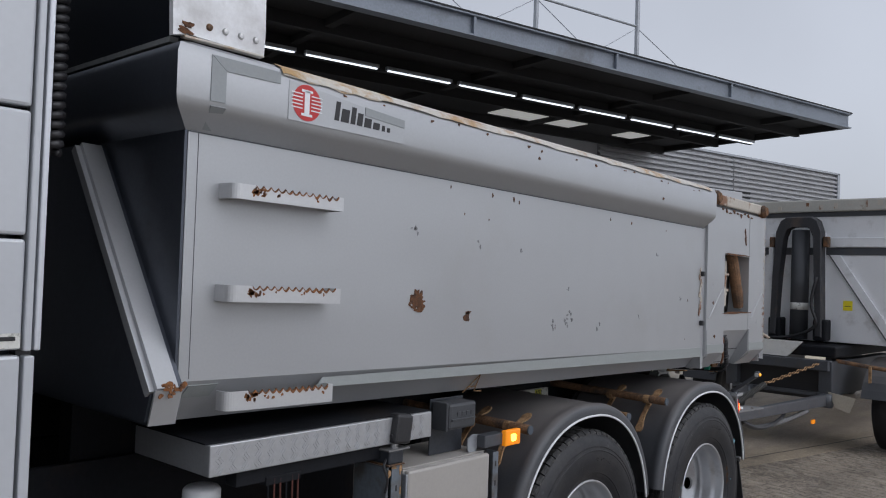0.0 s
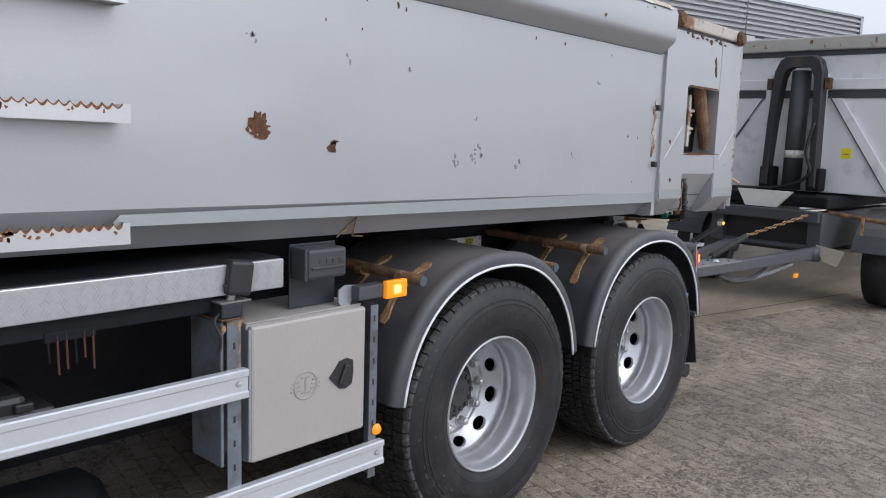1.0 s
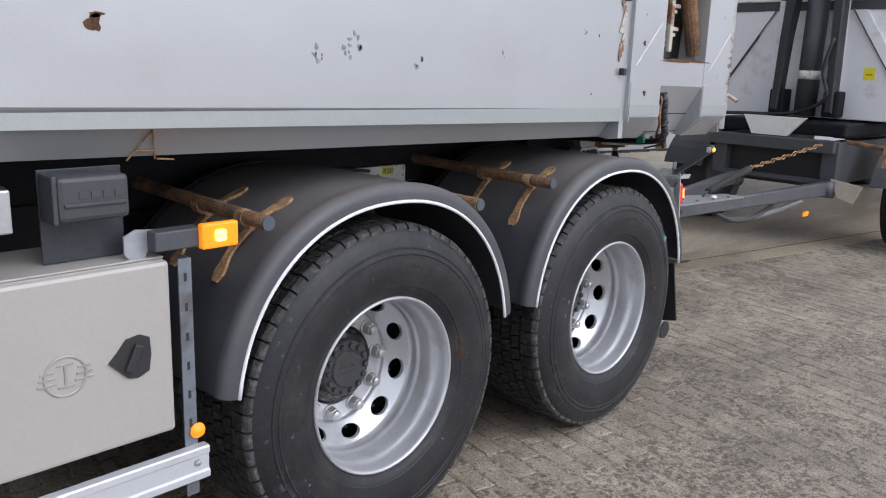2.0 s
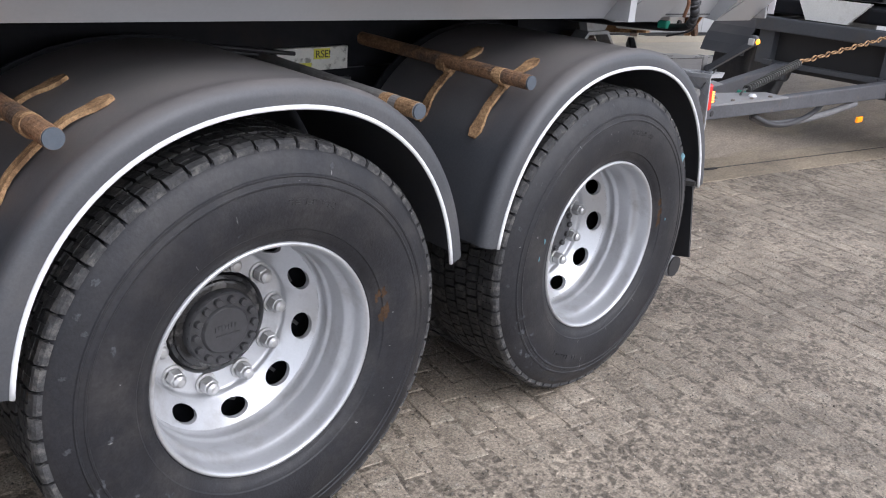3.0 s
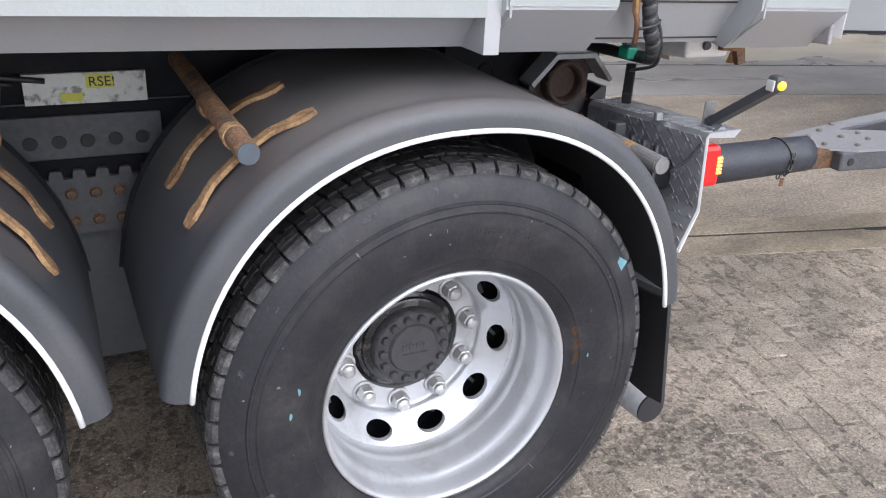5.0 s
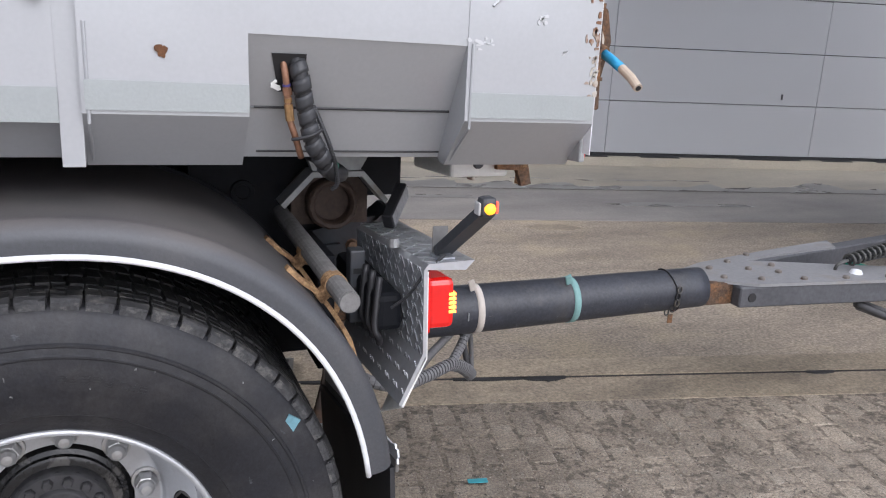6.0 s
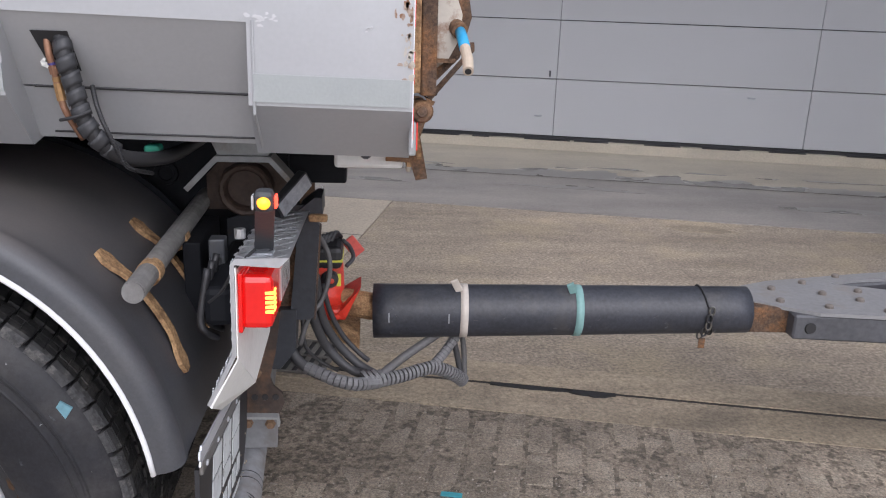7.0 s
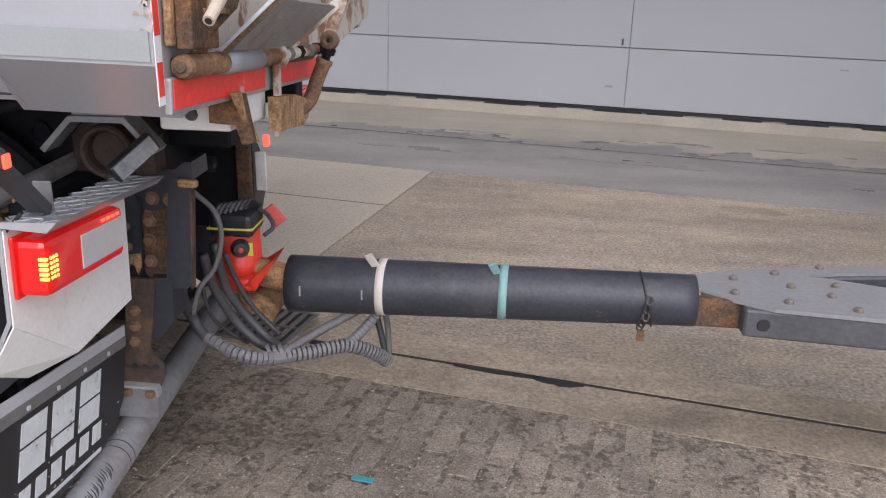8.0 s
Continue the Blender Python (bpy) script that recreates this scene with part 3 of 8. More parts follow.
slab("pavement_1", -30, 40, 0.0, 1.5, 0.010, M_APRON, "pale damp concrete apron before the hall doors")
slab("pavement_2", -30, 40, 1.504, 2.85, 0.004, M_CONC2, "smooth grey concrete strip along the hall")
slab("pavement_3", -1.165, 40, 2.855, 5.70, 0.0, M_ASPH, "dark worn asphalt with dusty patches")
slab("pavement_4", -30, -1.175, 2.855, 5.70, 0.003, M_CONC, "worn light concrete slab")
slab("pavement_5", -30, 40, 5.704, 5.893, 0.004, M_STRIP, "brownish concrete edge strip")
slab("pavement_6", -30, 40, 5.907, 6.14, -0.003, M_STRIP, "brownish concrete edge strip")
slab("slot_drain", -30, 40, 5.893, 5.907, -0.001, M_INK, "dark narrow drain slot in the concrete")
part_joint = [yard(-4.6, 3.865), yard(-1.175, 3.865), yard(-1.175, 3.877), yard(-4.6, 3.877)]
tagged(part("slab_joint", prism(bmesh.new(), part_joint, "z", -0.01, 0.0036), M_INK), "thin dark joint between concrete slabs", "pavement", kind="structure")
gap = random.Random(6)
for u0, length, width in ((0.2, 0.2, 0.034), (-0.12, 0.34, 0.012), (-0.8, 0.3, 0.012), (1.6, 0.14, 0.012)):
    n = 9
    lower = [(u0 + length * k / n, 5.917 + width * math.sin(math.pi * k / n) * gap.uniform(0.6, 1.1)) for k in range(n + 1)]
    bm = prism(bmesh.new(), [yard(u, v) for u, v in [(u0, 5.90), (u0 + length, 5.90)] + lower[::-1]], "z", -0.01, 0.0045)
    tagged(part("broken_edge", bm, M_INK), "dark broken gap beside the drain slot", "pavement", kind="structure")


def damp(u, v, ru, rv, z, seed):
    r = random.Random(seed)
    ph = [r.uniform(0, 6.28) for _ in range(4)]
    pts = []
    for k in range(30):
        a = 2 * math.pi * k / 30
        f = 1 + 0.22 * math.sin(3 * a + ph[0]) + 0.15 * math.sin(5 * a + ph[1]) + r.uniform(-0.08, 0.08)
        pts.append(yard(u + ru * f * math.cos(a), v + rv * f * math.sin(a)))
    return tagged(part("damp_patch", prism(bmesh.new(), pts, "z", z - 0.004, z), M_WET), "dark damp patch on the concrete", "puddle", kind="structure")


# the damp margin of the apron, with tongues of water running up the slope
edge = []
for k in range(900):
    u = -8 + 0.0224 * k
    n1 = noise.noise(Vector((u * 0.8, 3.1, 0)))
    n2 = noise.noise(Vector((u * 2.6, 7.7, 0)))
    n3 = noise.noise(Vector((u * 7.0, 1.3, 0)))
    n4 = noise.noise(Vector((u * 17.0, 5.3, 0)))
    tongue = max(0.0, n2 * 1.4 + 0.12) + 0.35 * max(0.0, n3)
    v = 1.36 - 0.12 * n1 - 0.42 * tongue * (0.45 + 0.9 * max(0.0, n1 + 0.25)) - 0.035 * n4
    edge.append((u + 0.75 * (1.36 - v), v))
bm = prism(bmesh.new(), [yard(u, v) for u, v in [(12.2, 1.56), (-8, 1.56)] + edge], "z", 0.0085, 0.0125)
tagged(part("damp_patch", bm, M_WET), "damp dark margin of the concrete apron with a wavy edge", "puddle", kind="structure")
for k, (u, v, ru, rv) in enumerate(((0.7, 1.0, 0.22, 0.035), (1.5, 0.98, 0.18, 0.03), (-1.2, 1.2, 0.25, 0.025), (2.7, 1.02, 0.3, 0.03), (0.2, 1.1, 0.12, 0.02), (2.1, 1.05, 0.09, 0.022), (3.3, 1.0, 0.2, 0.02))):
    damp(u, v, ru, rv, 0.0125, k)
for k, (u, v, ru, rv) in enumerate(((0.3, 1.95, 0.5, 0.07), (2.6, 2.2, 0.7, 0.08), (-1.6, 2.1, 0.4, 0.06))):
    damp(u, v, ru, rv, 0.0062, k + 20)
# a sandy spot on the asphalt
sand = tagged(part("sand_patch", prism(bmesh.new(), [yard(1.17 + 0.22 * math.cos(2 * math.pi * k / 24) * (1 + 0.2 * math.sin(k * 2.1)), 3.09 + 0.10 * math.sin(2 * math.pi * k / 24) * (1 + 0.2 * math.sin(k * 1.7))) for k in range(24)], "z", -0.003, 0.0022), M_STRIP), "tan sandy spot on the asphalt", "sand", kind="structure")

# ---- the hall behind ----
hall = thing("wall_hall", "long low hall with pale grey sectional doors", "hall", at=BUILDING, kind="structure")
part("plinth", bx(-40, 14.5, -0.10, 0.3, -0.1, 0.118, 0.01), M_APRON, hall, "grey concrete plinth")
part("seal", bx(-40, 14.5, -0.035, 0.0, 0.1185, 0.15), M_BLACK, hall, "black rubber bottom seal")
worn = random.Random(8)
for k in range(26):
    u = -7 + 0.62 * k + worn.uniform(-0.2, 0.2)
    part("seal_gap", bx(u, u + worn.uniform(0.15, 0.5), -0.103, -0.03, 0.113, 0.1215), M_INK, hall)
part("wall_core", bx(-40, 14.5, 0.06, 8.0, 0.0, 4.5), M_CLAD, hall)
panel_mesh = None
for c in range(-5, 4):
    for r in range(6):
        u0, z0 = 0.03 + 2.62 * c, 0.152 + 0.612 * r
        if z0 > 3.3 or u0 > 9:
            continue
        if panel_mesh is None:
            p = part("door_panel", bx(0.002, 2.618, -0.03, 0.05, 0.004, 0.608, 0.005), M_DOOR, hall)
            panel_mesh = p.data
        else:
            p = new("door_panel", panel_mesh)
            p.parent = hall
        p.location = (u0, 0, z0)
part("door_backing", bx(-14, 10.9, 0.03, 0.055, 0.13, 3.9), M_INK, hall)
for u, z in ((-0.045, 0.82), (4.80, 0.87)):
    part("door_latch", bx(u - 0.01, u + 0.01, -0.045, -0.03, z - 0.032, z + 0.032, 0.003), M_DARKGREY, hall)
for u, z in ((-0.145, 0.365), (2.06, 0.66)):
    part("door_grip", bx(u - 0.04, u + 0.04, -0.045, -0.031, z - 0.008, z + 0.008, 0.003), M_GALV, hall)
for u0 in (6.0, 10.2):
    bm = bmesh.new()
    pts = [(0.06, 3.3)]
    for k in range(12):
        z = 3.32 + 0.105 * k
        pts += [(-0.02, z), (-0.02, z + 0.045), (0.045, z + 0.07), (0.045, z + 0.1)]
    pts += [(-0.015, 4.58), (0.06, 4.58)]
    prism(bm, pts, "x", u0 + 0.01, u0 + (4.18 if u0 < 8 else 4.3))
    part("cladding_sheet", bm, M_CLAD, hall, "ribbed grey metal sheet")
part("corner_flashing", bx(14.45, 14.56, -0.03, 0.1, 3.2, 4.62), M_GALV, hall)
part("roof_edge", bx(-40, 14.56, -0.03, 0.3, 4.585, 4.63), M_GALV, hall)

# ---- the canopy ----
canopy = thing("canopy", "dark steel canopy with strip lights and a railing above", "canopy", at=BUILDING, kind="structure")
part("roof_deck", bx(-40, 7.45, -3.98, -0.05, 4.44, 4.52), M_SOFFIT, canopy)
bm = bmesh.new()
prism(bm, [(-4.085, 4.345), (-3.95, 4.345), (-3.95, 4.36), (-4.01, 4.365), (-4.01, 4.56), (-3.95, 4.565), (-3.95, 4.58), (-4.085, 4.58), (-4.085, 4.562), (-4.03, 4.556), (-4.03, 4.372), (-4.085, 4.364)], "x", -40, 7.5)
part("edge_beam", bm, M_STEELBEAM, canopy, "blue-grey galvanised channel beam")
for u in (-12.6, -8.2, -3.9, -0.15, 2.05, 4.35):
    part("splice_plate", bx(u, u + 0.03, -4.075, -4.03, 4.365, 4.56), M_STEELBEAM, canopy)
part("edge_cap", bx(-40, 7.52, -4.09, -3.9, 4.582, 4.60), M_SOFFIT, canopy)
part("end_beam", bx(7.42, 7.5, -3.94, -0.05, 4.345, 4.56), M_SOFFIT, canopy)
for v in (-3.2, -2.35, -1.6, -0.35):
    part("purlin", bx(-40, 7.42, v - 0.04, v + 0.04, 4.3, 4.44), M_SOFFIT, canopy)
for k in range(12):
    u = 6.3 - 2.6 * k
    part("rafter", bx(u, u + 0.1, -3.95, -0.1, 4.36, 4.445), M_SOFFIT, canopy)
for k in range(14):
    u = 6.28 - 1.09 * k
    lamp = part("strip_lamp", bx(u, u + 0.98, -2.50, -2.44, 4.255, 4.298, 0.005), M_GALV, canopy)
    part("lamp_tube", bx(u + 0.02, u + 0.96, -2.485, -2.455, 4.24, 4.254, 0.005), M_TUBE, lamp, "lit white tube")
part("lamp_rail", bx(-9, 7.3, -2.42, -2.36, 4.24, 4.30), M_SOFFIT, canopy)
for u, w in ((2.8, 0.62), (3.46, 0.5), (4.0, 0.6), (5.7, 0.5)):
    part("roof_light", bx(u, u + w, -1.08, -0.6, 4.42, 4.438), M_SKYPANE, canopy, "pale translucent roof panel")
for u in (-4.3, -2.6, -0.88, 0.83, 2.54):
    part("post", tb([(u, -3.95, 4.52), (u, -3.95, 5.75)], 0.03, 10), M_GALV, canopy)
for z in (5.02, 5.55):
    part("rail", tb([(-4.3, -3.95, z), (2.54, -3.95, z)], 0.016, 8), M_GALV, canopy)
for u, du in ((0.83, 0.75), (0.83, -0.75), (2.54, 0.9), (2.54, -0.75), (-0.88, 0.75)):
    part("stay_wire", tb([(u, -3.95, 5.0), (u + du, -4.0, 4.56)], 0.005, 6), M_GALV, canopy)


# ---- the tipper truck ----
truck = thing("tipper_truck", "silver tipper truck with a dented rusty body and black mudguards", "truck")
HUB_Z = 0.535
AXLES = (3.818, 5.138)
GUARDS = (3.823, 5.146)
MID = 3.53


def rake(x):
    return -0.018 * (x - 1.66)


def raked(bm):
    for v in bm.verts:
        v.co.z += rake(v.co.x)
    return bm


# tipper body
PROFILE = [(2.45, 1.335), (2.35, 1.463), (2.35, 2.198), (2.292, 2.2435), (2.2805, 2.255), (2.274, 2.267), (2.2715, 2.281), (2.27, 2.40), (2.285, 2.43), (2.32, 2.447), (2.38, 2.447), (2.40, 2.42), (2.42, 2.2), (2.42, 1.5), (2.5, 1.40), (2.5, 1.335)]
body = part("tipper_body", raked(pr(PROFILE, "x", 1.66, 5.2)), M_SILVER, truck, "silver painted steel tipper body with rust spots")
smooth_by_angle(body, 34)
part("far_wall", raked(pr([(2 * MID - y, z) for y, z in PROFILE], "x", 1.66, 6.15)), M_SILVER, body)
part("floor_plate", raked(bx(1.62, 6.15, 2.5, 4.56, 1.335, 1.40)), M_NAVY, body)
# front faces take M_FRONT, silver with the gap's shade put in
part("front_wall", raked(pr([(2.353, 1.463), (2.353, 2.2), (4.707, 2.2), (4.707, 1.463), (4.61, 1.34), (2.45, 1.34)], "x", 1.65, 1.659)), M_FRONT, body, "silver front wall with shade painted in")
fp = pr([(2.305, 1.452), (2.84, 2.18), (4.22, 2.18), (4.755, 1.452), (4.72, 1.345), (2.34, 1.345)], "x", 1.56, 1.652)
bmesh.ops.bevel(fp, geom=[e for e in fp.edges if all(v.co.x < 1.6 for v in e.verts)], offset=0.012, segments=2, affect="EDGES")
part("front_plate", raked(fp), M_FRONT, body, "protruding front stiffener with shade painted in")
bm = bmesh.new()
hull(bm, [(1.552, 2.300, 1.456), (1.650, 2.300, 1.456), (1.650, 2.350, 1.42), (1.552, 2.350, 1.42)], [(1.552, 2.836, 2.186), (1.650, 2.836, 2.186), (1.650, 2.886, 2.150), (1.552, 2.886, 2.150)])
bmesh.ops.bevel(bm, geom=[e for e in bm.edges if abs(e.verts[0].co.z - e.verts[1].co.z) > 0.5], offset=0.016, segments=4, affect="EDGES")
smooth_by_angle(part("diagonal_rib", raked(bm), M_SILVER, body, "bright silver slanted edge of the stiffener"), 40)
part("lower_edge", raked(pr([(2.303, 1.45), (2.338, 1.346), (2.345, 1.346), (2.312, 1.452)], "x", 1.566, 1.649)), M_SILVER, body)
bm = bmesh.new()
sect = [(0.0, 2.198), (0.058, 2.2435), (0.0695, 2.255), (0.076, 2.267), (0.0785, 2.281), (0.08, 2.40), (0.065, 2.43), (0.03, 2.447), (-0.05, 2.447), (-0.05, 2.2)]
rings = [[bm.verts.new((1.66, 2.35 - d, z)) for d, z in sect], [bm.verts.new((1.65 - d, 2.35 - d, z)) for d, z in sect], [bm.verts.new((1.65 - d, 4.78, z)) for d, z in sect]]
bm2 = bmesh.new()
far = [[bm2.verts.new(v.co) for v in ring] for ring in rings[1:]]
for mesh, p, q in ((bm, rings[0], rings[1]), (bm2, far[0], far[1])):
    for k, nxt in zip(range(10), list(range(1, 10)) + [0]):
        mesh.faces.new((p[k], p[nxt], q[nxt], q[k]))
for v in rings[2]:
    bm.verts.remove(v)
bm2.faces.new(far[1])
smooth_by_angle(part("corner_rail", raked(bm), M_SILVER, body, "silver rail at the front corner"), 34)
smooth_by_angle(part("front_rail", raked(bm2), M_FRONT, body, "silver front rail with shade painted in"), 34)
part("panel_seam", raked(bx(1.693, 1.6945, 2.3485, 2.352, 1.47, 2.195)), M_DARKGREY, body)
bm = bmesh.new()
box(bm, 1.66, 5.2, 2.3485, 2.353, 2.1935, 2.1975)
part("weld_seam", raked(bm), M_DARKGREY, body)
# rust-worn top of the rail, an uneven edge
rnd = random.Random(4)
bm = bmesh.new()
top = [(1.93 + 0.0803 * k, 2.412 + rnd.uniform(-0.005, 0.005)) for k in range(41)]
front = [bm.verts.new((x, 2.2675, z)) for x, z in top]
mid = [bm.verts.new((x, 2.283, 2.434)) for x, z in top]
crest = [bm.verts.new((x, 2.32, 2.451)) for x, z in top]
back = [bm.verts.new((x, 2.385, 2.451)) for x, z in top]
for a, b in ((front, mid), (mid, crest), (crest, back)):
    for k in range(40):
        bm.faces.new((a[k], a[k + 1], b[k + 1], b[k]))
part("rail_cap", raked(bm), M_CREST, body, "cream rust-stained top edge")
bm = bmesh.new()
for k in range(15):
    x = 2.2 + k * 0.2 + rnd.uniform(-0.08, 0.08)
    blob(bm, x, 2.392 + rnd.uniform(-0.01, 0.01), rnd.uniform(0.004, 0.013), rnd.uniform(0.003, 0.007), 2.2688, k + 50, 0.0008, 12)
tagged(part("rail_rust", raked(bm), M_RUSTFLAT, body, "rust flakes along the rail"), kind="stuff")
bm = bmesh.new()
low = [(1.93 + 0.0122 * k, 2.414 - 0.009 * math.sin(math.pi * k / 40) + 0.0035 * math.sin(k * 0.55) + rnd.uniform(-0.0015, 0.0015)) for k in range(41)]
rows_ = [[bm.verts.new((x, 2.2668, z)) for x, z in low], [bm.verts.new((x, 2.2825, 2.4345)) for x, z in low], [bm.verts.new((x, 2.32, 2.4522)) for x, z in low]]
for p, q in zip(rows_, rows_[1:]):
    for k in range(40):
        bm.faces.new((p[k], p[k + 1], q[k + 1], q[k]))
part("rust_stain", raked(bm), M_STAIN, body, "ochre rust stain along the rail top")
# head board above the front corner
hb = part("head_board", pr([(1.565, 2.447), (1.613, 2.458), (1.872, 2.452), (1.875, 2.53), (1.862, 3.0), (1.54, 3.0)], "y", 2.292, 2.312), M_TRAILER, body, "white bolted side plate with rust")
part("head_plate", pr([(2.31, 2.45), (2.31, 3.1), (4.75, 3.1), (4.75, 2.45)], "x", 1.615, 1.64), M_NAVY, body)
part("head_lip", pr([(2.35, 2.442), (2.35, 2.458), (4.75, 2.458), (4.75, 2.442)], "x", 1.588, 1.615), M_SADDLE, body)
for k in range(4):
    b = part("bolt", lathe(bmesh.new(), [(0.0, -0.008), (0.008, -0.007), (0.011, 0.0)], 12), M_RUSTBAR if k < 1 else M_STEELNUT, body)
    b.location = (1.678 + 0.0537 * k, 2.291, 2.494)
bm = bmesh.new()
blob(bm, 1.60, 2.60, 0.012, 0.035, 2.2915, 7)
blob(bm, 1.61, 2.485, 0.016, 0.01, 2.2915, 8)
blob(bm, 1.583, 2.75, 0.008, 0.16, 2.2915, 9)
blob(bm, 1.60, 2.466, 0.022, 0.009, 2.2915, 10)
part("board_lip", bx(1.60, 1.873, 2.290, 2.315, 2.448, 2.455, 0.002), M_CREST, body, "rust-stained lower lip")
tagged(part("board_rust", bm, M_RUSTFLAT, body), kind="stuff")


def tread_step(x0, x1, z0, z1, y=2.272):
    """A bent steel strip with teeth along its top edge and rounded ends."""
    bm = bmesh.new()
    r = 0.03
    n = 12
    pts = [(x0 + r, z0), (x1 - r * 0.3, z0), (x1 - r * 0.3, z1)]
    span = x1 - x0 - 0.11
    for k in range(n * 6 + 1):
        pts.append((x1 - 0.03 - span * k / (n * 6), z1 - 0.011 * abs(math.sin(math.pi * k / 6))))
    pts.append((x0 + r, z1))
    prism(bm, pts, "y", y, y + 0.005)
    arc = [(x0 + r - r * math.sin(radians(15 * k)), y + r - r * math.cos(radians(15 * k))) for k in range(7)]
    inner = [(x0 + r - (r - 0.005) * math.sin(radians(15 * k)), y + r - (r - 0.005) * math.cos(radians(15 * k))) for k in range(7)]
    prism(bm, arc + inner[::-1], "z", z0, z1)
    box(bm, x0, x0 + 0.005, y + r, 2.352, z0, z1)
    box(bm, x1 - r * 0.3 - 0.005, x1 - r * 0.3, y + 0.005, 2.352, z0, z1)
    box(bm, x0 + 0.005, x1 - 0.015, y + 0.02, 2.352, z0 + 0.004, z0 + 0.008)
    st = part("step", raked(bm), M_LOGOPLATE, truck, "serrated silver step with rusty teeth")
    bm = bmesh.new()
    r2 = random.Random(int(z0 * 1000))
    last = None
    for k in range(n * 6 + 1):
        u = x1 - 0.03 - span * k / (n * 6)
        top = z1 - 0.011 * abs(math.sin(math.pi * k / 6)) + 0.0008
        drop = 0.0035 + 0.007 * max(0.0, noise.noise(Vector((u * 40, z0 * 9, 0))) + 0.25)
        row = [bm.verts.new((u, y + 0.005, top)), bm.verts.new((u, y - 0.0006, top)), bm.verts.new((u, y - 0.0006, top - drop))]
        if last:
            bm.faces.new((last[0], last[1], row[1], row[0]))
            bm.faces.new((last[1], last[2], row[2], row[1]))
        last = row
    for k in range(5):
        u = x1 - 0.03 - span * r2.random()
        blob(bm, u, z1 - 0.02 + r2.uniform(-0.008, 0.003), r2.uniform(0.002, 0.006), r2.uniform(0.002, 0.006), y - 0.0004, k + int(z0 * 100), 0.0005, 10)
    for k in range(16):
        blob(bm, x0 + 0.09 + r2.uniform(-0.02, 0.02), z1 - 0.018 + r2.uniform(-0.012, 0.008), r2.uniform(0.003, 0.008), r2.uniform(0.003, 0.008), y - 0.0005, k + 300, 0.0005, 10)
    tagged(part("step_rust", raked(bm), M_RUSTWARM, st), kind="stuff")
    return st


tread_step(1.77, 2.21, 2.008, 2.054)
tread_step(1.77, 2.21, 1.70, 1.750)
tread_step(1.79, 2.215, 1.372, 1.43, 2.30)
bm = bmesh.new()
blob(bm, 2.655, 1.692, 0.032, 0.036, 2.3492, 11, 0.0015, 30)
flake = random.Random(12)
for k in range(13):
    a = 2 * math.pi * k / 13
    blob(bm, 2.655 + 0.036 * math.cos(a) * flake.uniform(0.7, 1.15), 1.692 + 0.038 * math.sin(a) * flake.uniform(0.7, 1.15), flake.uniform(0.005, 0.014), flake.uniform(0.005, 0.012), 2.3491 - 0.00005 * k, k + 200, 0.0015, 14)
part("rust_patch", bm, M_RUSTFLAT, body, "flaked brown rust patch")
bm = bmesh.new()
blob(bm, 2.952, 1.628, 0.016, 0.022, 2.3492, 21, 0.0015, 16)
blob(bm, 2.962, 1.647, 0.018, 0.006, 2.3492, 22, 0.0015, 14)
part("rust_patch", bm, M_RUSTFLAT, body, "small brown rust patch")
bm = bmesh.new()
chip = random.Random(9)
for x, z, s in ((3.58, 1.58, 0.022), (3.69, 1.59, 0.02), (3.72, 1.62, 0.024), (3.99, 1.56, 0.02), (3.02, 1.93, 0.014), (3.32, 1.92, 0.012), (2.63, 1.96, 0.02), (4.4, 1.6, 0.01), (3.7, 1.75, 0.01), (4.6, 1.95, 0.012), (4.9, 1.7, 0.01)):
    for k in range(5):
        blob(bm, x + chip.uniform(-s, s), z + chip.uniform(-s, s), chip.uniform(0.15, 0.4) * s, chip.uniform(0.15, 0.45) * s, 2.3493, chip.randint(0, 999), 0.0012, 9)
tagged(part("paint_chips", bm, M_CHIP, body, "small bare-metal paint chips"), kind="stuff")
bm = bmesh.new()
for x, z, s in ((2.92, 2.07, 0.008), (3.08, 2.06, 0.008), (2.83, 2.17, 0.01), (3.1, 2.165, 0.016), (3.25, 2.165, 0.018), (3.29, 2.155, 0.012), (4.08, 2.15, 0.012), (4.3, 2.15, 0.014), (4.7, 2.14, 0.008), (3.6, 1.6, 0.006), (5.0, 1.75, 0.01), (4.97, 1.52, 0.008)):
    blob(bm, x, z, s * 0.32, s * 0.6, 2.3493, int(x * 100), 0.0008, 10)
for x, z in ((3.32, 2.35), (4.5, 2.3)):
    blob(bm, x, z, 0.008, 0.008, 2.2695, int(x * 100), 0.0012, 10)
tagged(part("rust_specks", raked(bm), M_RUSTFLAT, body), kind="stuff")
bm = bmesh.new()
for a, b in (((3.06, 1.30), (3.10, 1.38)), ((3.10, 1.38), (3.135, 1.30)), ((3.075, 1.325), (3.125, 1.325)), ((3.14, 1.30), (3.19, 1.295))):
    tube(bm, [(a[0], 2.448 - (a[1] - 1.30) * 0.78, a[1]), (b[0], 2.448 - (b[1] - 1.30) * 0.78, b[1])], 0.0025, 6)
tagged(part("scratch_marks", bm, M_OCHRE, body), kind="stuff")
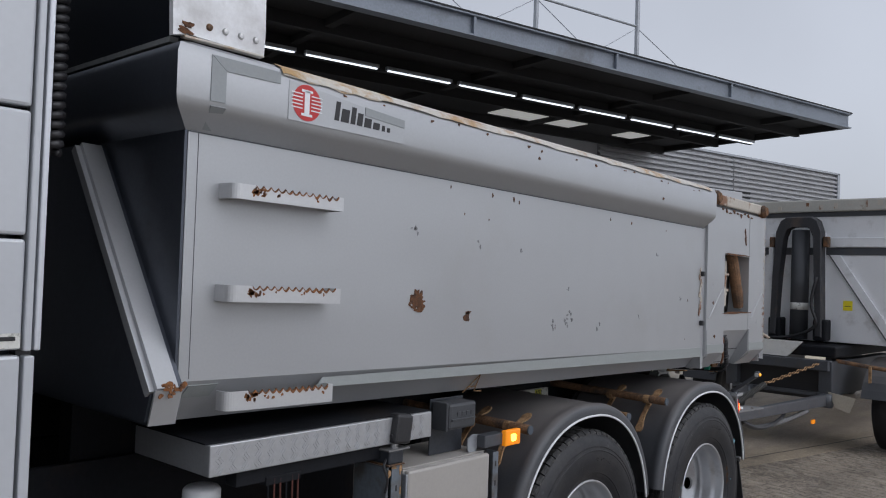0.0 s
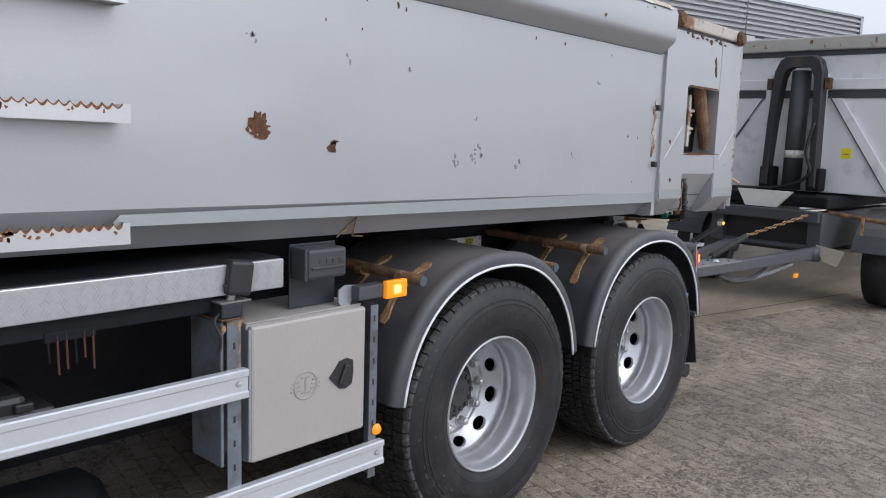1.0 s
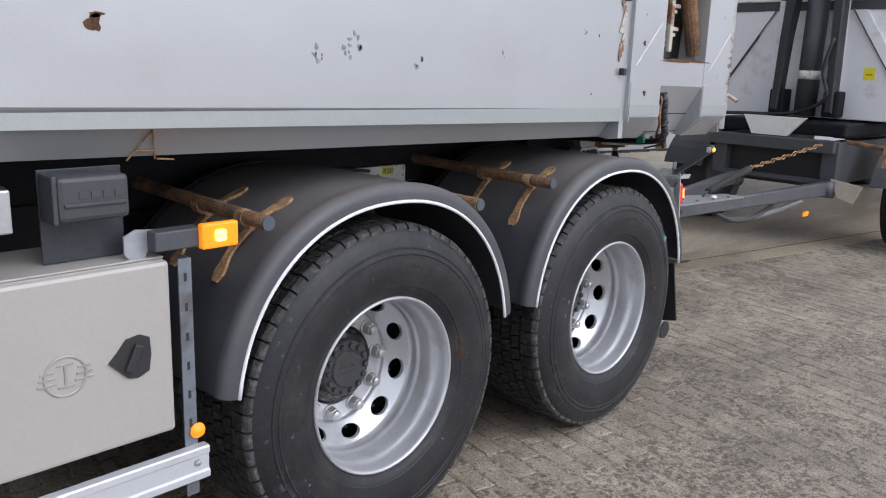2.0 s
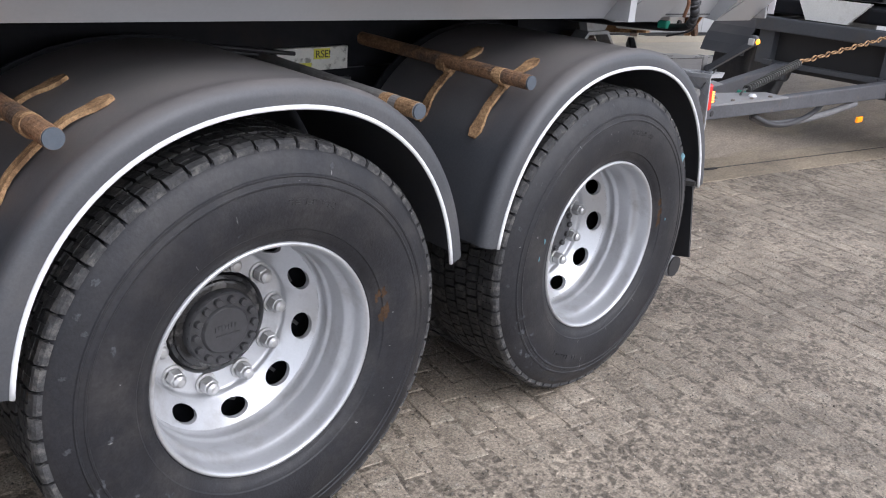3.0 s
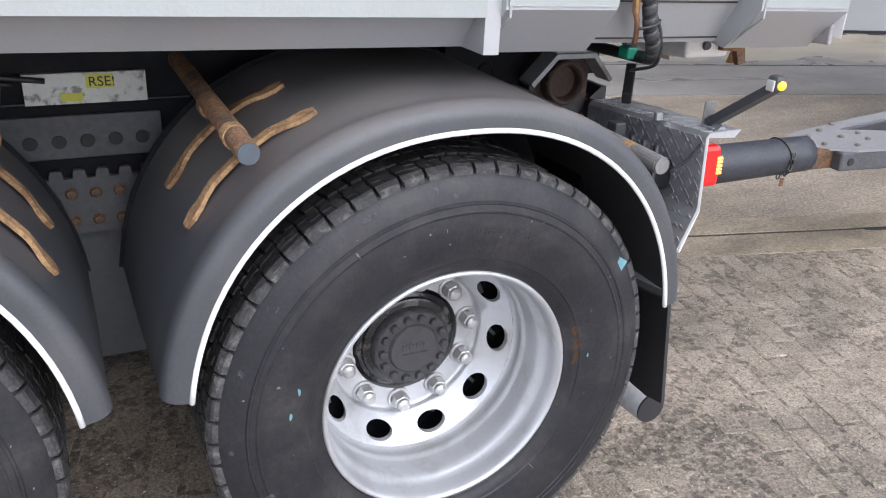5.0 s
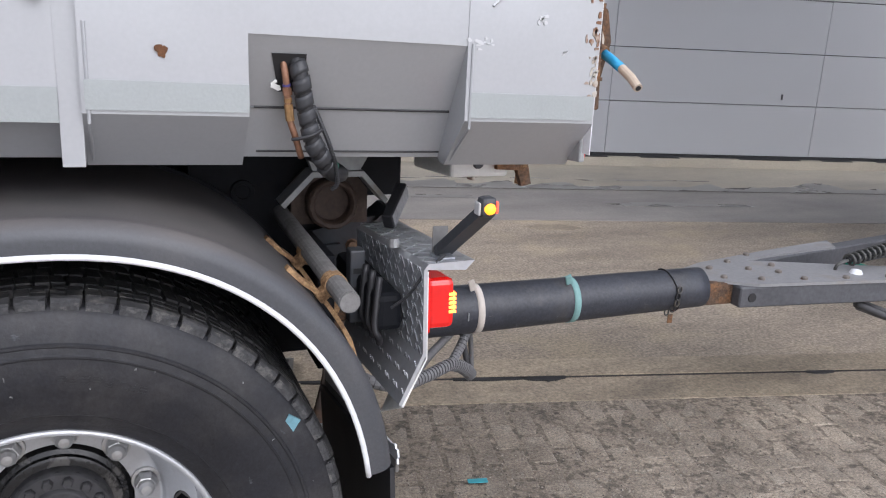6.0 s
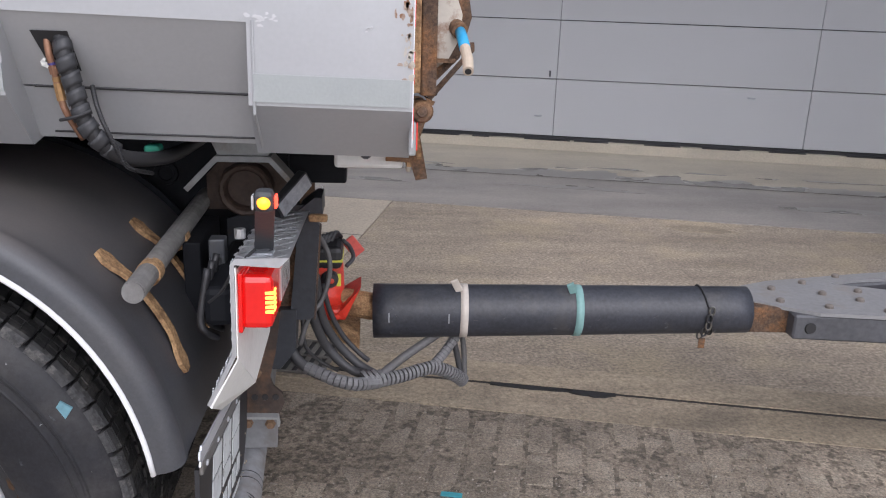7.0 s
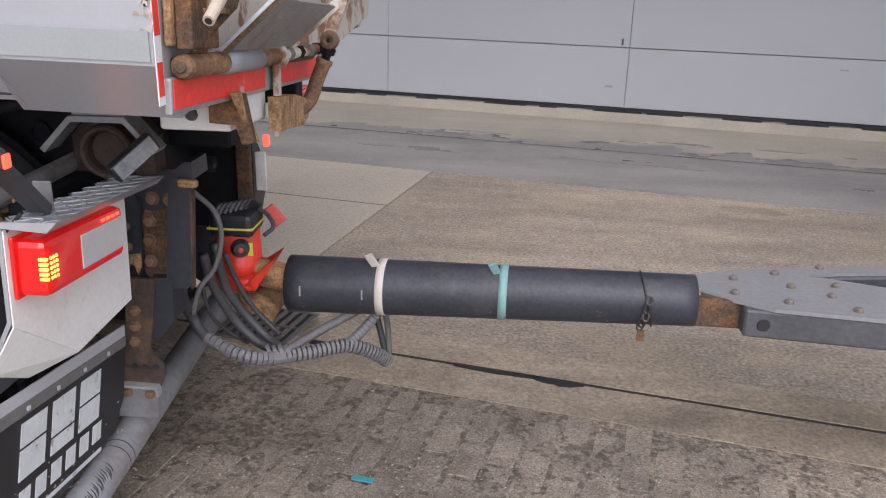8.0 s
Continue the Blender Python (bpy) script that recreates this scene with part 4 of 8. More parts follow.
# taped patches at the front
bm = bmesh.new()
prism(bm, [(1.678, 2.278), (1.728, 2.278), (1.728, 2.372), (1.678, 2.41)], "y", 2.268, 2.271)
prism(bm, [(1.678, 2.412), (1.729, 2.372), (1.922, 2.374), (1.922, 2.41)], "y", 2.268, 2.271)
part("tape_patch", bm, M_PATCH, body, "grey tape")
bm = bmesh.new()
hull(bm, [(1.70, 2.342, 2.203), (1.735, 2.342, 2.203), (1.735, 2.35, 2.205), (1.70, 2.35, 2.205)], [(1.68, 2.268, 2.263), (1.73, 2.268, 2.263), (1.73, 2.272, 2.266), (1.68, 2.272, 2.266)])
part("tape_patch", bm, M_PATCH, body)
bm = bmesh.new()
hull(bm, [(1.70, 2.358, 1.447), (1.80, 2.358, 1.447), (1.80, 2.362, 1.45), (1.70, 2.362, 1.45)], [(1.69, 2.388, 1.408), (1.79, 2.388, 1.408), (1.79, 2.392, 1.41), (1.69, 2.392, 1.41)])
part("tape_patch", bm, M_TAPE, body)
bm = bmesh.new()
prism(bm, [(2.2, 1.448), (2.17, 1.415), (5.2, 1.408), (5.2, 1.465)], "y", 2.3465, 2.3495)
part("reflective_tape", raked(bm), M_TAPE, body, "pale reflective tape strip")
bm = bmesh.new()
cr_r = random.Random(61)
for k in range(24):
    blob(bm, cr_r.uniform(1.565, 1.66), 1.452 + cr_r.gauss(0, 0.012), cr_r.uniform(0.003, 0.010), cr_r.uniform(0.003, 0.008), 2.3035 + cr_r.uniform(-0.002, 0.001), k + 60, 0.002, 10)
tagged(part("corner_rust", bm, M_RUSTWARM, body, "flaking rust at the lower corner"), kind="stuff")

# logo plate on the rail: a red disc with bars and plain dark bars
bm = bmesh.new()
prism(bm, [(1.955, 2.275), (2.47, 2.278), (2.47, 2.36), (2.28, 2.372), (1.955, 2.40)], "y", 2.2688, 2.271)
logo = part("logo_plate", raked(bm), M_SILVER, truck, "faded decal with a red emblem and dark bars")
bm = bmesh.new()
prism(bm, [(2.026 + 0.057 * math.cos(2 * math.pi * k / 40), 2.339 + 0.058 * math.sin(2 * math.pi * k / 40)) for k in range(40)], "y", 2.2674, 2.2688)
part("logo_disc", raked(bm), M_LOGORED, logo, "round red emblem")
bm = bmesh.new()
for k in range(5):
    z = 2.317 + 0.0115 * k
    box(bm, 1.964, 2.008, 2.2662, 2.2674, z, z + 0.0035)
    box(bm, 2.044, 2.088, 2.2662, 2.2674, z - 0.0015, z + 0.002)
box(bm, 2.016, 2.036, 2.2660, 2.2674, 2.302, 2.376)
box(bm, 2.004, 2.048, 2.2660, 2.2674, 2.296, 2.304)
box(bm, 2.004, 2.048, 2.2660, 2.2674, 2.372, 2.380)
tagged(part("logo_stripes", raked(bm), M_TRAILER, logo, "white stripes of the emblem"), kind="stuff")
bm = bmesh.new()
for x, w, h in ((2.143, 0.019, 0.064), (2.171, 0.034, 0.044), (2.214, 0.02, 0.058), (2.243, 0.024, 0.043), (2.276, 0.032, 0.032), (2.318, 0.03, 0.024), (2.36, 0.014, 0.02), (2.385, 0.014, 0.016)):
    prism(bm, [(x, 2.306), (x + w, 2.306), (x + w + h * 0.12, 2.306 + h), (x + h * 0.12, 2.306 + h)], "y", 2.2674, 2.2688)
tagged(part("logo_bar", raked(bm), M_INK, logo, "dark worn lettering bars"), kind="stuff")
part("grey_patch", raked(pr([(2.28, 2.345), (2.472, 2.335), (2.472, 2.362), (2.28, 2.374)], "y", 2.2664, 2.2688)), M_PATCH, logo)

# rear section of the body
def rear_post(x0, x1):
    bm = bmesh.new()
    prism(bm, [(2.335, 1.425), (2.335, 2.345), (2.44, 2.345), (2.5, 1.335), (2.43, 1.325)], "x", x0, x1)
    return part("rear_post", raked(bm), M_SILVER, body)


rear_post(5.235, 5.5)
rear_post(5.905, 6.19)
part("rib_plate", raked(pr([(5.2, 1.335), (5.2, 2.2), (5.235, 2.2), (5.235, 1.335)], "y", 2.352, 2.45)), M_SILVER, body)
part("rear_panel", raked(bx(5.5, 5.905, 2.337, 2.37, 2.055, 2.345)), M_SILVER, body)
part("rear_panel", raked(bx(5.5, 5.905, 2.337, 2.37, 1.565, 1.68)), M_SILVER, body)
bm = bmesh.new()
hull(bm, [(5.5, 2.339, 1.565), (5.905, 2.339, 1.565), (5.905, 2.36, 1.565), (5.5, 2.36, 1.565)], [(5.5, 2.41, 1.437), (5.905, 2.41, 1.437), (5.905, 2.43, 1.437), (5.5, 2.43, 1.437)])
part("pocket_plate", raked(bm), M_SILVER, body)
bm = bmesh.new()
hull(bm, [(5.5, 2.412, 1.433), (5.905, 2.412, 1.433), (5.905, 2.43, 1.433), (5.5, 2.43, 1.433)], [(5.5, 2.465, 1.335), (5.905, 2.465, 1.335), (5.905, 2.483, 1.335), (5.5, 2.483, 1.335)])
part("pocket_plate", raked(bm), M_SILVER, body)
for x in (5.235, 5.905):
    part("weld_bead", raked(tb([(x + 0.01, 2.334, 1.57), (x + 0.01, 2.334, 1.41), (x + 0.01, 2.43, 1.33)], 0.003, 8)), M_SILVER, body)
for x in (5.269, 5.952):
    part("weld_bead", raked(tb([(x, 2.334, 1.64), (x + 0.2, 2.334, 1.835)], 0.003, 6)), M_SILVER, body)
bm = bmesh.new()
fl = random.Random(41)
for x, z, s in ((6.053, 1.62, 0.014), (5.949, 1.575, 0.012), (5.92, 1.568, 0.016), (6.112, 1.562, 0.008), (6.07, 1.9, 0.01), (5.98, 2.0, 0.008), (5.33, 1.86, 0.008)):
    for k in range(5):
        blob(bm, x + fl.uniform(-s, s), z + fl.uniform(-s, s) * 0.6, fl.uniform(0.2, 0.45) * s, fl.uniform(0.1, 0.35) * s, 2.3342, fl.randint(0, 999), 0.0012, 9)
tagged(part("paint_scuffs", raked(bm), M_LOGOPLATE, body, "small pale paint scuffs"), kind="stuff")
for x0, x1 in ((5.24, 5.5), (5.915, 6.185)):
    part("reflective_tape", raked(pr([(x0, 1.432), (x1, 1.432), (x1, 1.48), (x0, 1.48)], "y", 2.3305, 2.334)), M_TAPE, body, "pale reflective tape strip")
part("inner_plate", raked(bx(5.48, 6.12, 2.52, 2.54, 1.5, 2.3)), M_GALV2, body)
part("inner_strut", raked(tb([(5.74, 2.42, 2.25), (5.79, 2.41, 2.06), (5.92, 2.405, 1.72)], 0.037, 14)), M_RUSTBAR, body, "rusty hydraulic strut")
bm = bmesh.new()
for k in range(9):
    box(bm, 5.60 + 0.03 * (k % 3), 5.69 + 0.03 * (k % 4), 2.42, 2.47, 1.74 + 0.026 * k, 1.758 + 0.026 * k, 0.004)
box(bm, 5.66, 5.69, 2.40, 2.42, 1.72, 2.02, 0.004)
box(bm, 5.90, 5.96, 2.38, 2.41, 1.70, 1.80, 0.006)
box(bm, 5.97, 5.985, 2.43, 2.45, 1.7, 2.2)
tagged(part("inner_latch", raked(bm), M_CREAM, body, "flaking latch parts"), kind="stuff")
bm = bmesh.new()
blob(bm, 5.7, 2.06, 0.2, 0.006, 2.336, 31)
blob(bm, 5.7, 1.68, 0.2, 0.008, 2.336, 32)
blob(bm, 5.84, 2.17, 0.012, 0.035, 2.336, 33)
blob(bm, 5.83, 2.22, 0.01, 0.02, 2.336, 34)
blob(bm, 5.33, 1.74, 0.008, 0.01, 2.334, 35)
blob(bm, 5.36, 1.53, 0.008, 0.012, 2.334, 36)
for k in range(9):
    blob(bm, 5.45 + 0.06 * k, 2.34 - 0.008 * (k % 3), 0.016, 0.006 + 0.006 * (k % 2), 2.3345, 37 + k)
tagged(part("rust_specks", raked(bm), M_RUSTFLAT, body), kind="stuff")
for z in (1.9, 1.6):
    part("panel_clip", raked(bx(5.165, 5.19, 2.325, 2.35, z, z + 0.03, 0.004)), M_BLACK, body)
bm = bmesh.new()
for k in range(8):
    blob(bm, 5.16 + 0.01 * (k % 3), 1.62 + 0.035 * k, 0.012, 0.022, 2.3475, 70 + k)
tagged(part("rust_streak", bm, M_CREAM, body), kind="stuff")
for x, z in ((5.33, 2.40), (6.12, 2.385)):
    part("hinge_pin", lathe(bmesh.new(), [(0, -0.03), (0.03, -0.03), (0.045, -0.012), (0.045, 0.10), (0, 0.10)], 18), M_RUSTDARK, body, "rusty hinge boss").matrix_basis = pose(x, 2.33, z + rake(x))
part("hinge_bar", raked(bx(5.36, 6.14, 2.33, 2.42, 2.362, 2.43, 0.01)), M_CREAM, body, "cream chipped hinge bar")
# black strip paints the shade in the gap under the hinge bar
part("hinge_gap_shade", raked(bx(5.30, 6.15, 2.345, 2.43, 2.345, 2.362)), M_INK, body)
# hose leaving the pocket
bm = bmesh.new()
hull(bm, [(5.543, 2.353, 1.464), (5.604, 2.353, 1.464), (5.604, 2.356, 1.464), (5.543, 2.356, 1.464)], [(5.560, 2.392, 1.395), (5.609, 2.392, 1.395), (5.609, 2.395, 1.395), (5.560, 2.395, 1.395)])
part("pocket_opening", bm, M_INK, body, "dark cut opening")
bm = bmesh.new()
for k, (x, z, s) in enumerate(((5.55, 1.408, 0.006), (5.556, 1.403, 0.008), (5.553, 1.414, 0.004))):
    blob(bm, x, z, s, s * 0.7, 2.353 + (1.464 - z) * 0.565 - 0.002, 300 + k, 0.002, 10)
part("torn_edge", bm, M_WHITEP2, body, "bare white torn edge of the opening")
HOSE = [(5.580, 2.400, 1.475), (5.589, 2.368, 1.45), (5.595, 2.358, 1.42), (5.601, 2.361, 1.385), (5.608, 2.362, 1.35), (5.617, 2.362, 1.31), (5.635, 2.368, 1.278), (5.662, 2.40, 1.242), (5.70, 2.47, 1.225), (5.72, 2.6, 1.215), (5.72, 3.0, 1.2)]
hose = part("hose", tb(bend(HOSE), 0.0143, 14), M_INK, truck, "black hose in a spiral sleeve", smooth=True)
SLEEVE = bend(HOSE[1:8], 8)
lengths = [0.0]
for a, b in zip(SLEEVE[:-1], SLEEVE[1:]):
    lengths.append(lengths[-1] + (b - a).length)


def sleeve_at(d):
    k = max(i for i in range(len(lengths) - 1) if lengths[i] <= d)
    return SLEEVE[k].lerp(SLEEVE[k + 1], min(1.0, (d - lengths[k]) / (lengths[k + 1] - lengths[k])))


for k in range(8):
    d = 0.002 + 0.0285 * k
    wrap = tb([sleeve_at(d), sleeve_at(d + 0.008), sleeve_at(d + 0.016), sleeve_at(d + 0.0235)], 0.0162, 16)
    for v in wrap.verts:
        v.co.z += (v.co.x - sleeve_at(d + 0.012).x) * 0.3
    part("spiral_wrap", wrap, M_HOSE2, hose, smooth=True)
part("pipe", tb(bend([(5.562, 2.372, 1.468), (5.568, 2.362, 1.425), (5.572, 2.368, 1.395), (5.577, 2.371, 1.35), (5.586, 2.371, 1.32), (5.602, 2.39, 1.275)]), 0.0062, 12), M_COPPER, truck, "rusty copper-coloured pipe", smooth=True)
part("pipe_ring", tb([(5.5705, 2.3655, 1.411), (5.571, 2.366, 1.407)], 0.0078, 12), M_VIOLET, truck, "violet sealing ring")
part("pipe_fitting", tb([(5.571, 2.367, 1.404), (5.573, 2.368, 1.391)], 0.0088, 6), M_COPPER, truck)
part("pipe_fitting", tb([(5.5735, 2.369, 1.386), (5.5745, 2.37, 1.378)], 0.0075, 12), M_BRASS, truck)
part("pipe_fitting", tb([(5.5748, 2.37, 1.375), (5.578, 2.371, 1.345)], 0.0082, 8), M_BRASS, truck, "worn brass pipe nut")
part("pipe_clip", tb(bend([(5.578, 2.356, 1.313), (5.59, 2.347, 1.316), (5.612, 2.342, 1.322), (5.632, 2.352, 1.331)]), 0.0032, 8), M_BLACK, truck)
CONDUIT = bend([(5.625, 2.392, 1.37), (5.637, 2.372, 1.335), (5.650, 2.366, 1.30), (5.664, 2.375, 1.26), (5.674, 2.40, 1.222), (5.69, 2.5, 1.19)], 8)
conduit = part("conduit", tb(CONDUIT, 0.0036, 8), M_INK, truck, "thin black corrugated conduit", smooth=True)
bm = bmesh.new()
for a, b in zip(CONDUIT[:-1], CONDUIT[1:]):
    bmesh.ops.create_cone(bm, cap_ends=True, segments=8, radius1=0.0047, radius2=0.0047, depth=0.0026, matrix=Matrix.Translation((a + b) / 2) @ (b - a).to_track_quat("Z", "Y").to_matrix().to_4x4())
tagged(part("corrugation", bm, M_HOSE2, conduit), kind="stuff")
part("pocket_seam", raked(tb([(5.52, 2.4105, 1.435), (5.903, 2.4105, 1.435)], 0.0027, 6)), M_INK, body)
part("pocket_seam", raked(tb([(5.53, 2.4575, 1.347), (5.903, 2.4575, 1.347)], 0.0022, 6)), M_INK, body)
part("green_coupler", bx(5.675, 5.705, 2.50, 2.54, 1.215, 1.245, 0.006), M_GREEN, truck)

# tailgate with its linkage, hanging a little to one side
LEAN = Matrix.Translation((0, 2.404, 1.335)) @ Matrix.Rotation(radians(-4), 4, "X") @ Matrix.Translation((0, -2.404, -1.335))
tail = part("tailgate", pr([(2.52, 1.30), (2.52, 2.32), (4.62, 2.44), (4.62, 1.46), (3.66, 1.305)], "x", 6.15, 6.185), M_CREAM, truck, "chipped white tailgate with rust")
part("edge_post", bx(6.192, 6.206, 2.372, 2.40, 1.37, 2.30, 0.003), M_OCHRE, tail, "rusty edge post")
part("edge_post", bx(6.207, 6.236, 2.385, 2.52, 1.365, 2.30, 0.004), M_RUSTDARK, tail, "dark rusted inner post")
stripe = part("edge_stripe", raked(bx(6.1903, 6.192, 2.337, 2.364, 1.36, 2.25)), M_TRAILER, body, "white edge strip with worn red dashes")
for k in range(9):
    part("red_dash", raked(bx(6.192, 6.1932, 2.339, 2.360, 1.375 + 0.098 * k, 1.43 + 0.098 * k)), M_REDTAPE, stripe)
bar = part("bottom_bar", bx(6.186, 6.2, 2.372, 3.66, 1.256, 1.318, 0.004), M_SADDLE, truck, "white bottom bar with red reflective stripes")
for y0, y1 in ((2.378, 2.93), (3.08, 3.62)):
    part("red_stripe", bx(6.2005, 6.203, y0, y1, 1.266, 1.316), M_REDTAPE, bar, "red reflective stripe")
part("latch_shaft", tb([(6.211, 2.40, 1.336), (6.213, 3.35, 1.336)], 0.0205, 14), M_RUSTBAR, tail, "rusty latch shaft", smooth=True)
part("shaft_sleeve", tb([(6.212, 2.60, 1.336), (6.213, 2.83, 1.336)], 0.024, 14), M_GALV, tail, smooth=True)
part("shaft_boss", lathe(bmesh.new(), [(0, -0.014), (0.009, -0.014), (0.011, -0.008), (0.018, -0.006), (0.022, 0.002), (0.022, 0.05)], 18), M_RUSTBAR, tail).matrix_basis = pose(6.211, 2.40, 1.336)
bm = hull(bmesh.new(), [(6.224, 2.545, 1.362), (6.229, 2.545, 1.357), (6.229, 3.09, 1.357), (6.224, 3.09, 1.362)], [(6.316, 2.60, 1.462), (6.322, 2.60, 1.457), (6.322, 3.18, 1.457), (6.316, 3.18, 1.462)])
chute = part("chute_plate", bm, M_CHUTE, tail, "scraped dark steel chute plate")
part("chute_edge", hull(bmesh.new(), [(6.222, 3.09, 1.352), (6.234, 3.09, 1.352), (6.234, 3.10, 1.372), (6.222, 3.10, 1.372)], [(6.315, 3.18, 1.452), (6.328, 3.18, 1.452), (6.328, 3.19, 1.475), (6.315, 3.19, 1.475)]), M_CREAM, chute, "chipped white edge rib")
part("chute_rib", hull(bmesh.new(), [(6.232, 2.545, 1.352), (6.24, 2.545, 1.352), (6.24, 2.553, 1.37), (6.232, 2.553, 1.37)], [(6.322, 2.60, 1.45), (6.33, 2.60, 1.45), (6.33, 2.608, 1.468), (6.322, 2.608, 1.468)]), M_RUSTDARK, chute)
bm = bmesh.new()
rs = random.Random(77)
for k in range(40):
    f, y = rs.uniform(0.08, 0.95), rs.uniform(2.6, 3.08)
    p = Vector((6.226, y, 1.3625)).lerp(Vector((6.318, y + 0.06, 1.4625)), f)
    box(bm, -0.001, 0.001, -rs.uniform(0.006, 0.03), rs.uniform(0.006, 0.03), -0.0012, 0.0012, 0.0, Matrix.Translation(p + Vector((-0.001, 0, 0.001))) @ Matrix.Rotation(radians(-47), 4, "Y") @ Matrix.Rotation(rs.uniform(-0.6, 0.6), 4, "X"))
tagged(part("scrape_mark", bm, M_GALV, chute, "bright scrapes"), kind="stuff")
part("rod_end", lathe(bmesh.new(), [(0, -0.02), (0.024, -0.018), (0.03, -0.008), (0.03, 0.008), (0.024, 0.018), (0, 0.02)], 18), M_CREAM, tail, "chipped white rod end").matrix_basis = pose(6.213, 3.0, 1.336)
part("hanger_strap", bx(6.208, 6.22, 2.975, 3.015, 1.145, 1.335, 0.004), M_CREAM, tail, "chipped white hanger strap")
part("latch_rod", tb([(6.214, 3.02, 1.336), (6.27, 3.27, 1.352)], 0.0135, 10), M_CREAM, tail, "chipped black and white rod", smooth=True)
for k in range(4):
    f = 0.15 + 0.22 * k
    part("rod_nut", tb([Vector((6.214, 3.02, 1.336)).lerp(Vector((6.27, 3.27, 1.352)), f), Vector((6.214, 3.02, 1.336)).lerp(Vector((6.27, 3.27, 1.352)), f + 0.08)], 0.0165, 6), M_CHASSIS if k % 2 else M_GALV2, tail)
part("side_arm", hull(bmesh.new(), [(6.268, 3.245, 1.37), (6.30, 3.245, 1.37), (6.30, 3.275, 1.37), (6.268, 3.275, 1.37)], [(6.30, 3.27, 1.47), (6.335, 3.27, 1.47), (6.335, 3.30, 1.47), (6.30, 3.30, 1.47)]), M_CREAM, tail, "flaking cream side arm")
part("side_arm", hull(bmesh.new(), [(6.30, 3.27, 1.47), (6.335, 3.27, 1.47), (6.335, 3.30, 1.47), (6.30, 3.30, 1.47)], [(6.275, 3.28, 1.62), (6.32, 3.28, 1.62), (6.32, 3.30, 1.62), (6.275, 3.30, 1.62)]), M_CREAM, tail)
part("joint_ring", lathe(bmesh.new(), [(0.006, -0.018), (0.014, -0.022), (0.023, -0.017), (0.026, 0.0), (0.023, 0.017), (0.0, 0.02)], 18), M_RUSTBAR, tail, "rusty joint ring").matrix_basis = pose(6.293, 3.24, 1.372)
part("link_arm", tb(bend([(6.277, 3.25, 1.318), (6.257, 3.25, 1.268), (6.243, 3.245, 1.225), (6.23, 3.22, 1.2), (6.222, 3.17, 1.19)], 4), 0.0195, 14), M_RUSTBAR, tail, "rusty latch link", smooth=True)
part("link_clevis", tb([(6.291, 3.245, 1.352), (6.285, 3.247, 1.338)], 0.020, 10), M_CHASSIS, tail)
part("link_nut", tb([(6.285, 3.247, 1.338), (6.277, 3.25, 1.318)], 0.0125, 8), M_CHASSIS, tail)
part("link_collar", tb([(6.279, 3.25, 1.322), (6.274, 3.25, 1.31)], 0.0225, 14), M_RUSTBAR, tail)
part("hook_plate", pr([(2.93, 1.165), (2.93, 1.245), (3.08, 1.24), (3.19, 1.222), (3.222, 1.20), (3.222, 1.17), (3.16, 1.155)], "x", 6.208, 6.238), M_OCHRE, tail, "rusted hook plate")
part("latch_hook", hull(bmesh.new(), [(6.209, 2.645, 1.275), (6.221, 2.645, 1.275), (6.221, 2.685, 1.275), (6.209, 2.685, 1.275)], [(6.228, 2.725, 1.165), (6.238, 2.725, 1.165), (6.238, 2.752, 1.165), (6.228, 2.752, 1.165)]), M_OCHRE, tail, "ochre rusted hook")
part("hook_root", pr([(6.15, 1.27), (6.225, 1.27), (6.244, 1.17), (6.218, 1.165), (6.205, 1.205), (6.15, 1.208)], "y", 2.69, 2.708), M_RUSTDARK, tail, "dark rusted hook plate")
part("upper_bracket", pr([(6.225, 1.36), (6.24, 1.39), (6.285, 1.435), (6.306, 1.51), (6.295, 1.575), (6.245, 1.62), (6.225, 1.62)], "y", 2.462, 2.474), M_RUSTDARK, tail, "rusty bracket with flaking cream paint")
flk = pr([(6.226, 1.405), (6.262, 1.43), (6.284, 1.47), (6.288, 1.515), (6.272, 1.56), (6.24, 1.605), (6.226, 1.605)], "y", 2.4605, 2.4635)
part("paint_flake", flk, M_CREAM, tail, "flaking cream paint")
for z in (1.425, 1.58):
    part("bracket_rib", bx(6.236, 6.275, 2.44, 2.462, z, z + 0.008), M_RUSTBAR, tail)
part("hose_end", tb([(6.275, 2.475, 1.496), (6.283, 2.45, 1.484)], 0.016, 12), M_RUSTBAR, tail)
part("hose_stub", tb([(6.283, 2.455, 1.485), (6.285, 2.42, 1.469), (6.286, 2.385, 1.452)], 0.0105, 12), M_BLUE, tail, "blue sleeve on a pale hose end", smooth=True)
part("hose_end", tb([(6.286, 2.385, 1.452), (6.288, 2.35, 1.432), (6.286, 2.321, 1.412)], 0.0098, 12), M_CREAM2, tail)
part("hose_bore", tb([(6.286, 2.3208, 1.4118), (6.2859, 2.3198, 1.4111)], 0.006, 10), M_INK, tail)
part("under_bar", bx(6.035, 6.19, 2.71, 2.98, 1.188, 1.262, 0.008), M_WHITEP2, tail, "white underside panel")
part("panel_bolt", lathe(bmesh.new(), [(0, -0.01), (0.012, -0.009), (0.014, 0.0)], 10), M_BLACK2, tail).matrix_basis = pose(6.106, 2.71, 1.222)
tail.matrix_basis = LEAN
bar.matrix_basis = LEAN
bm = bmesh.new()
r3 = random.Random(15)
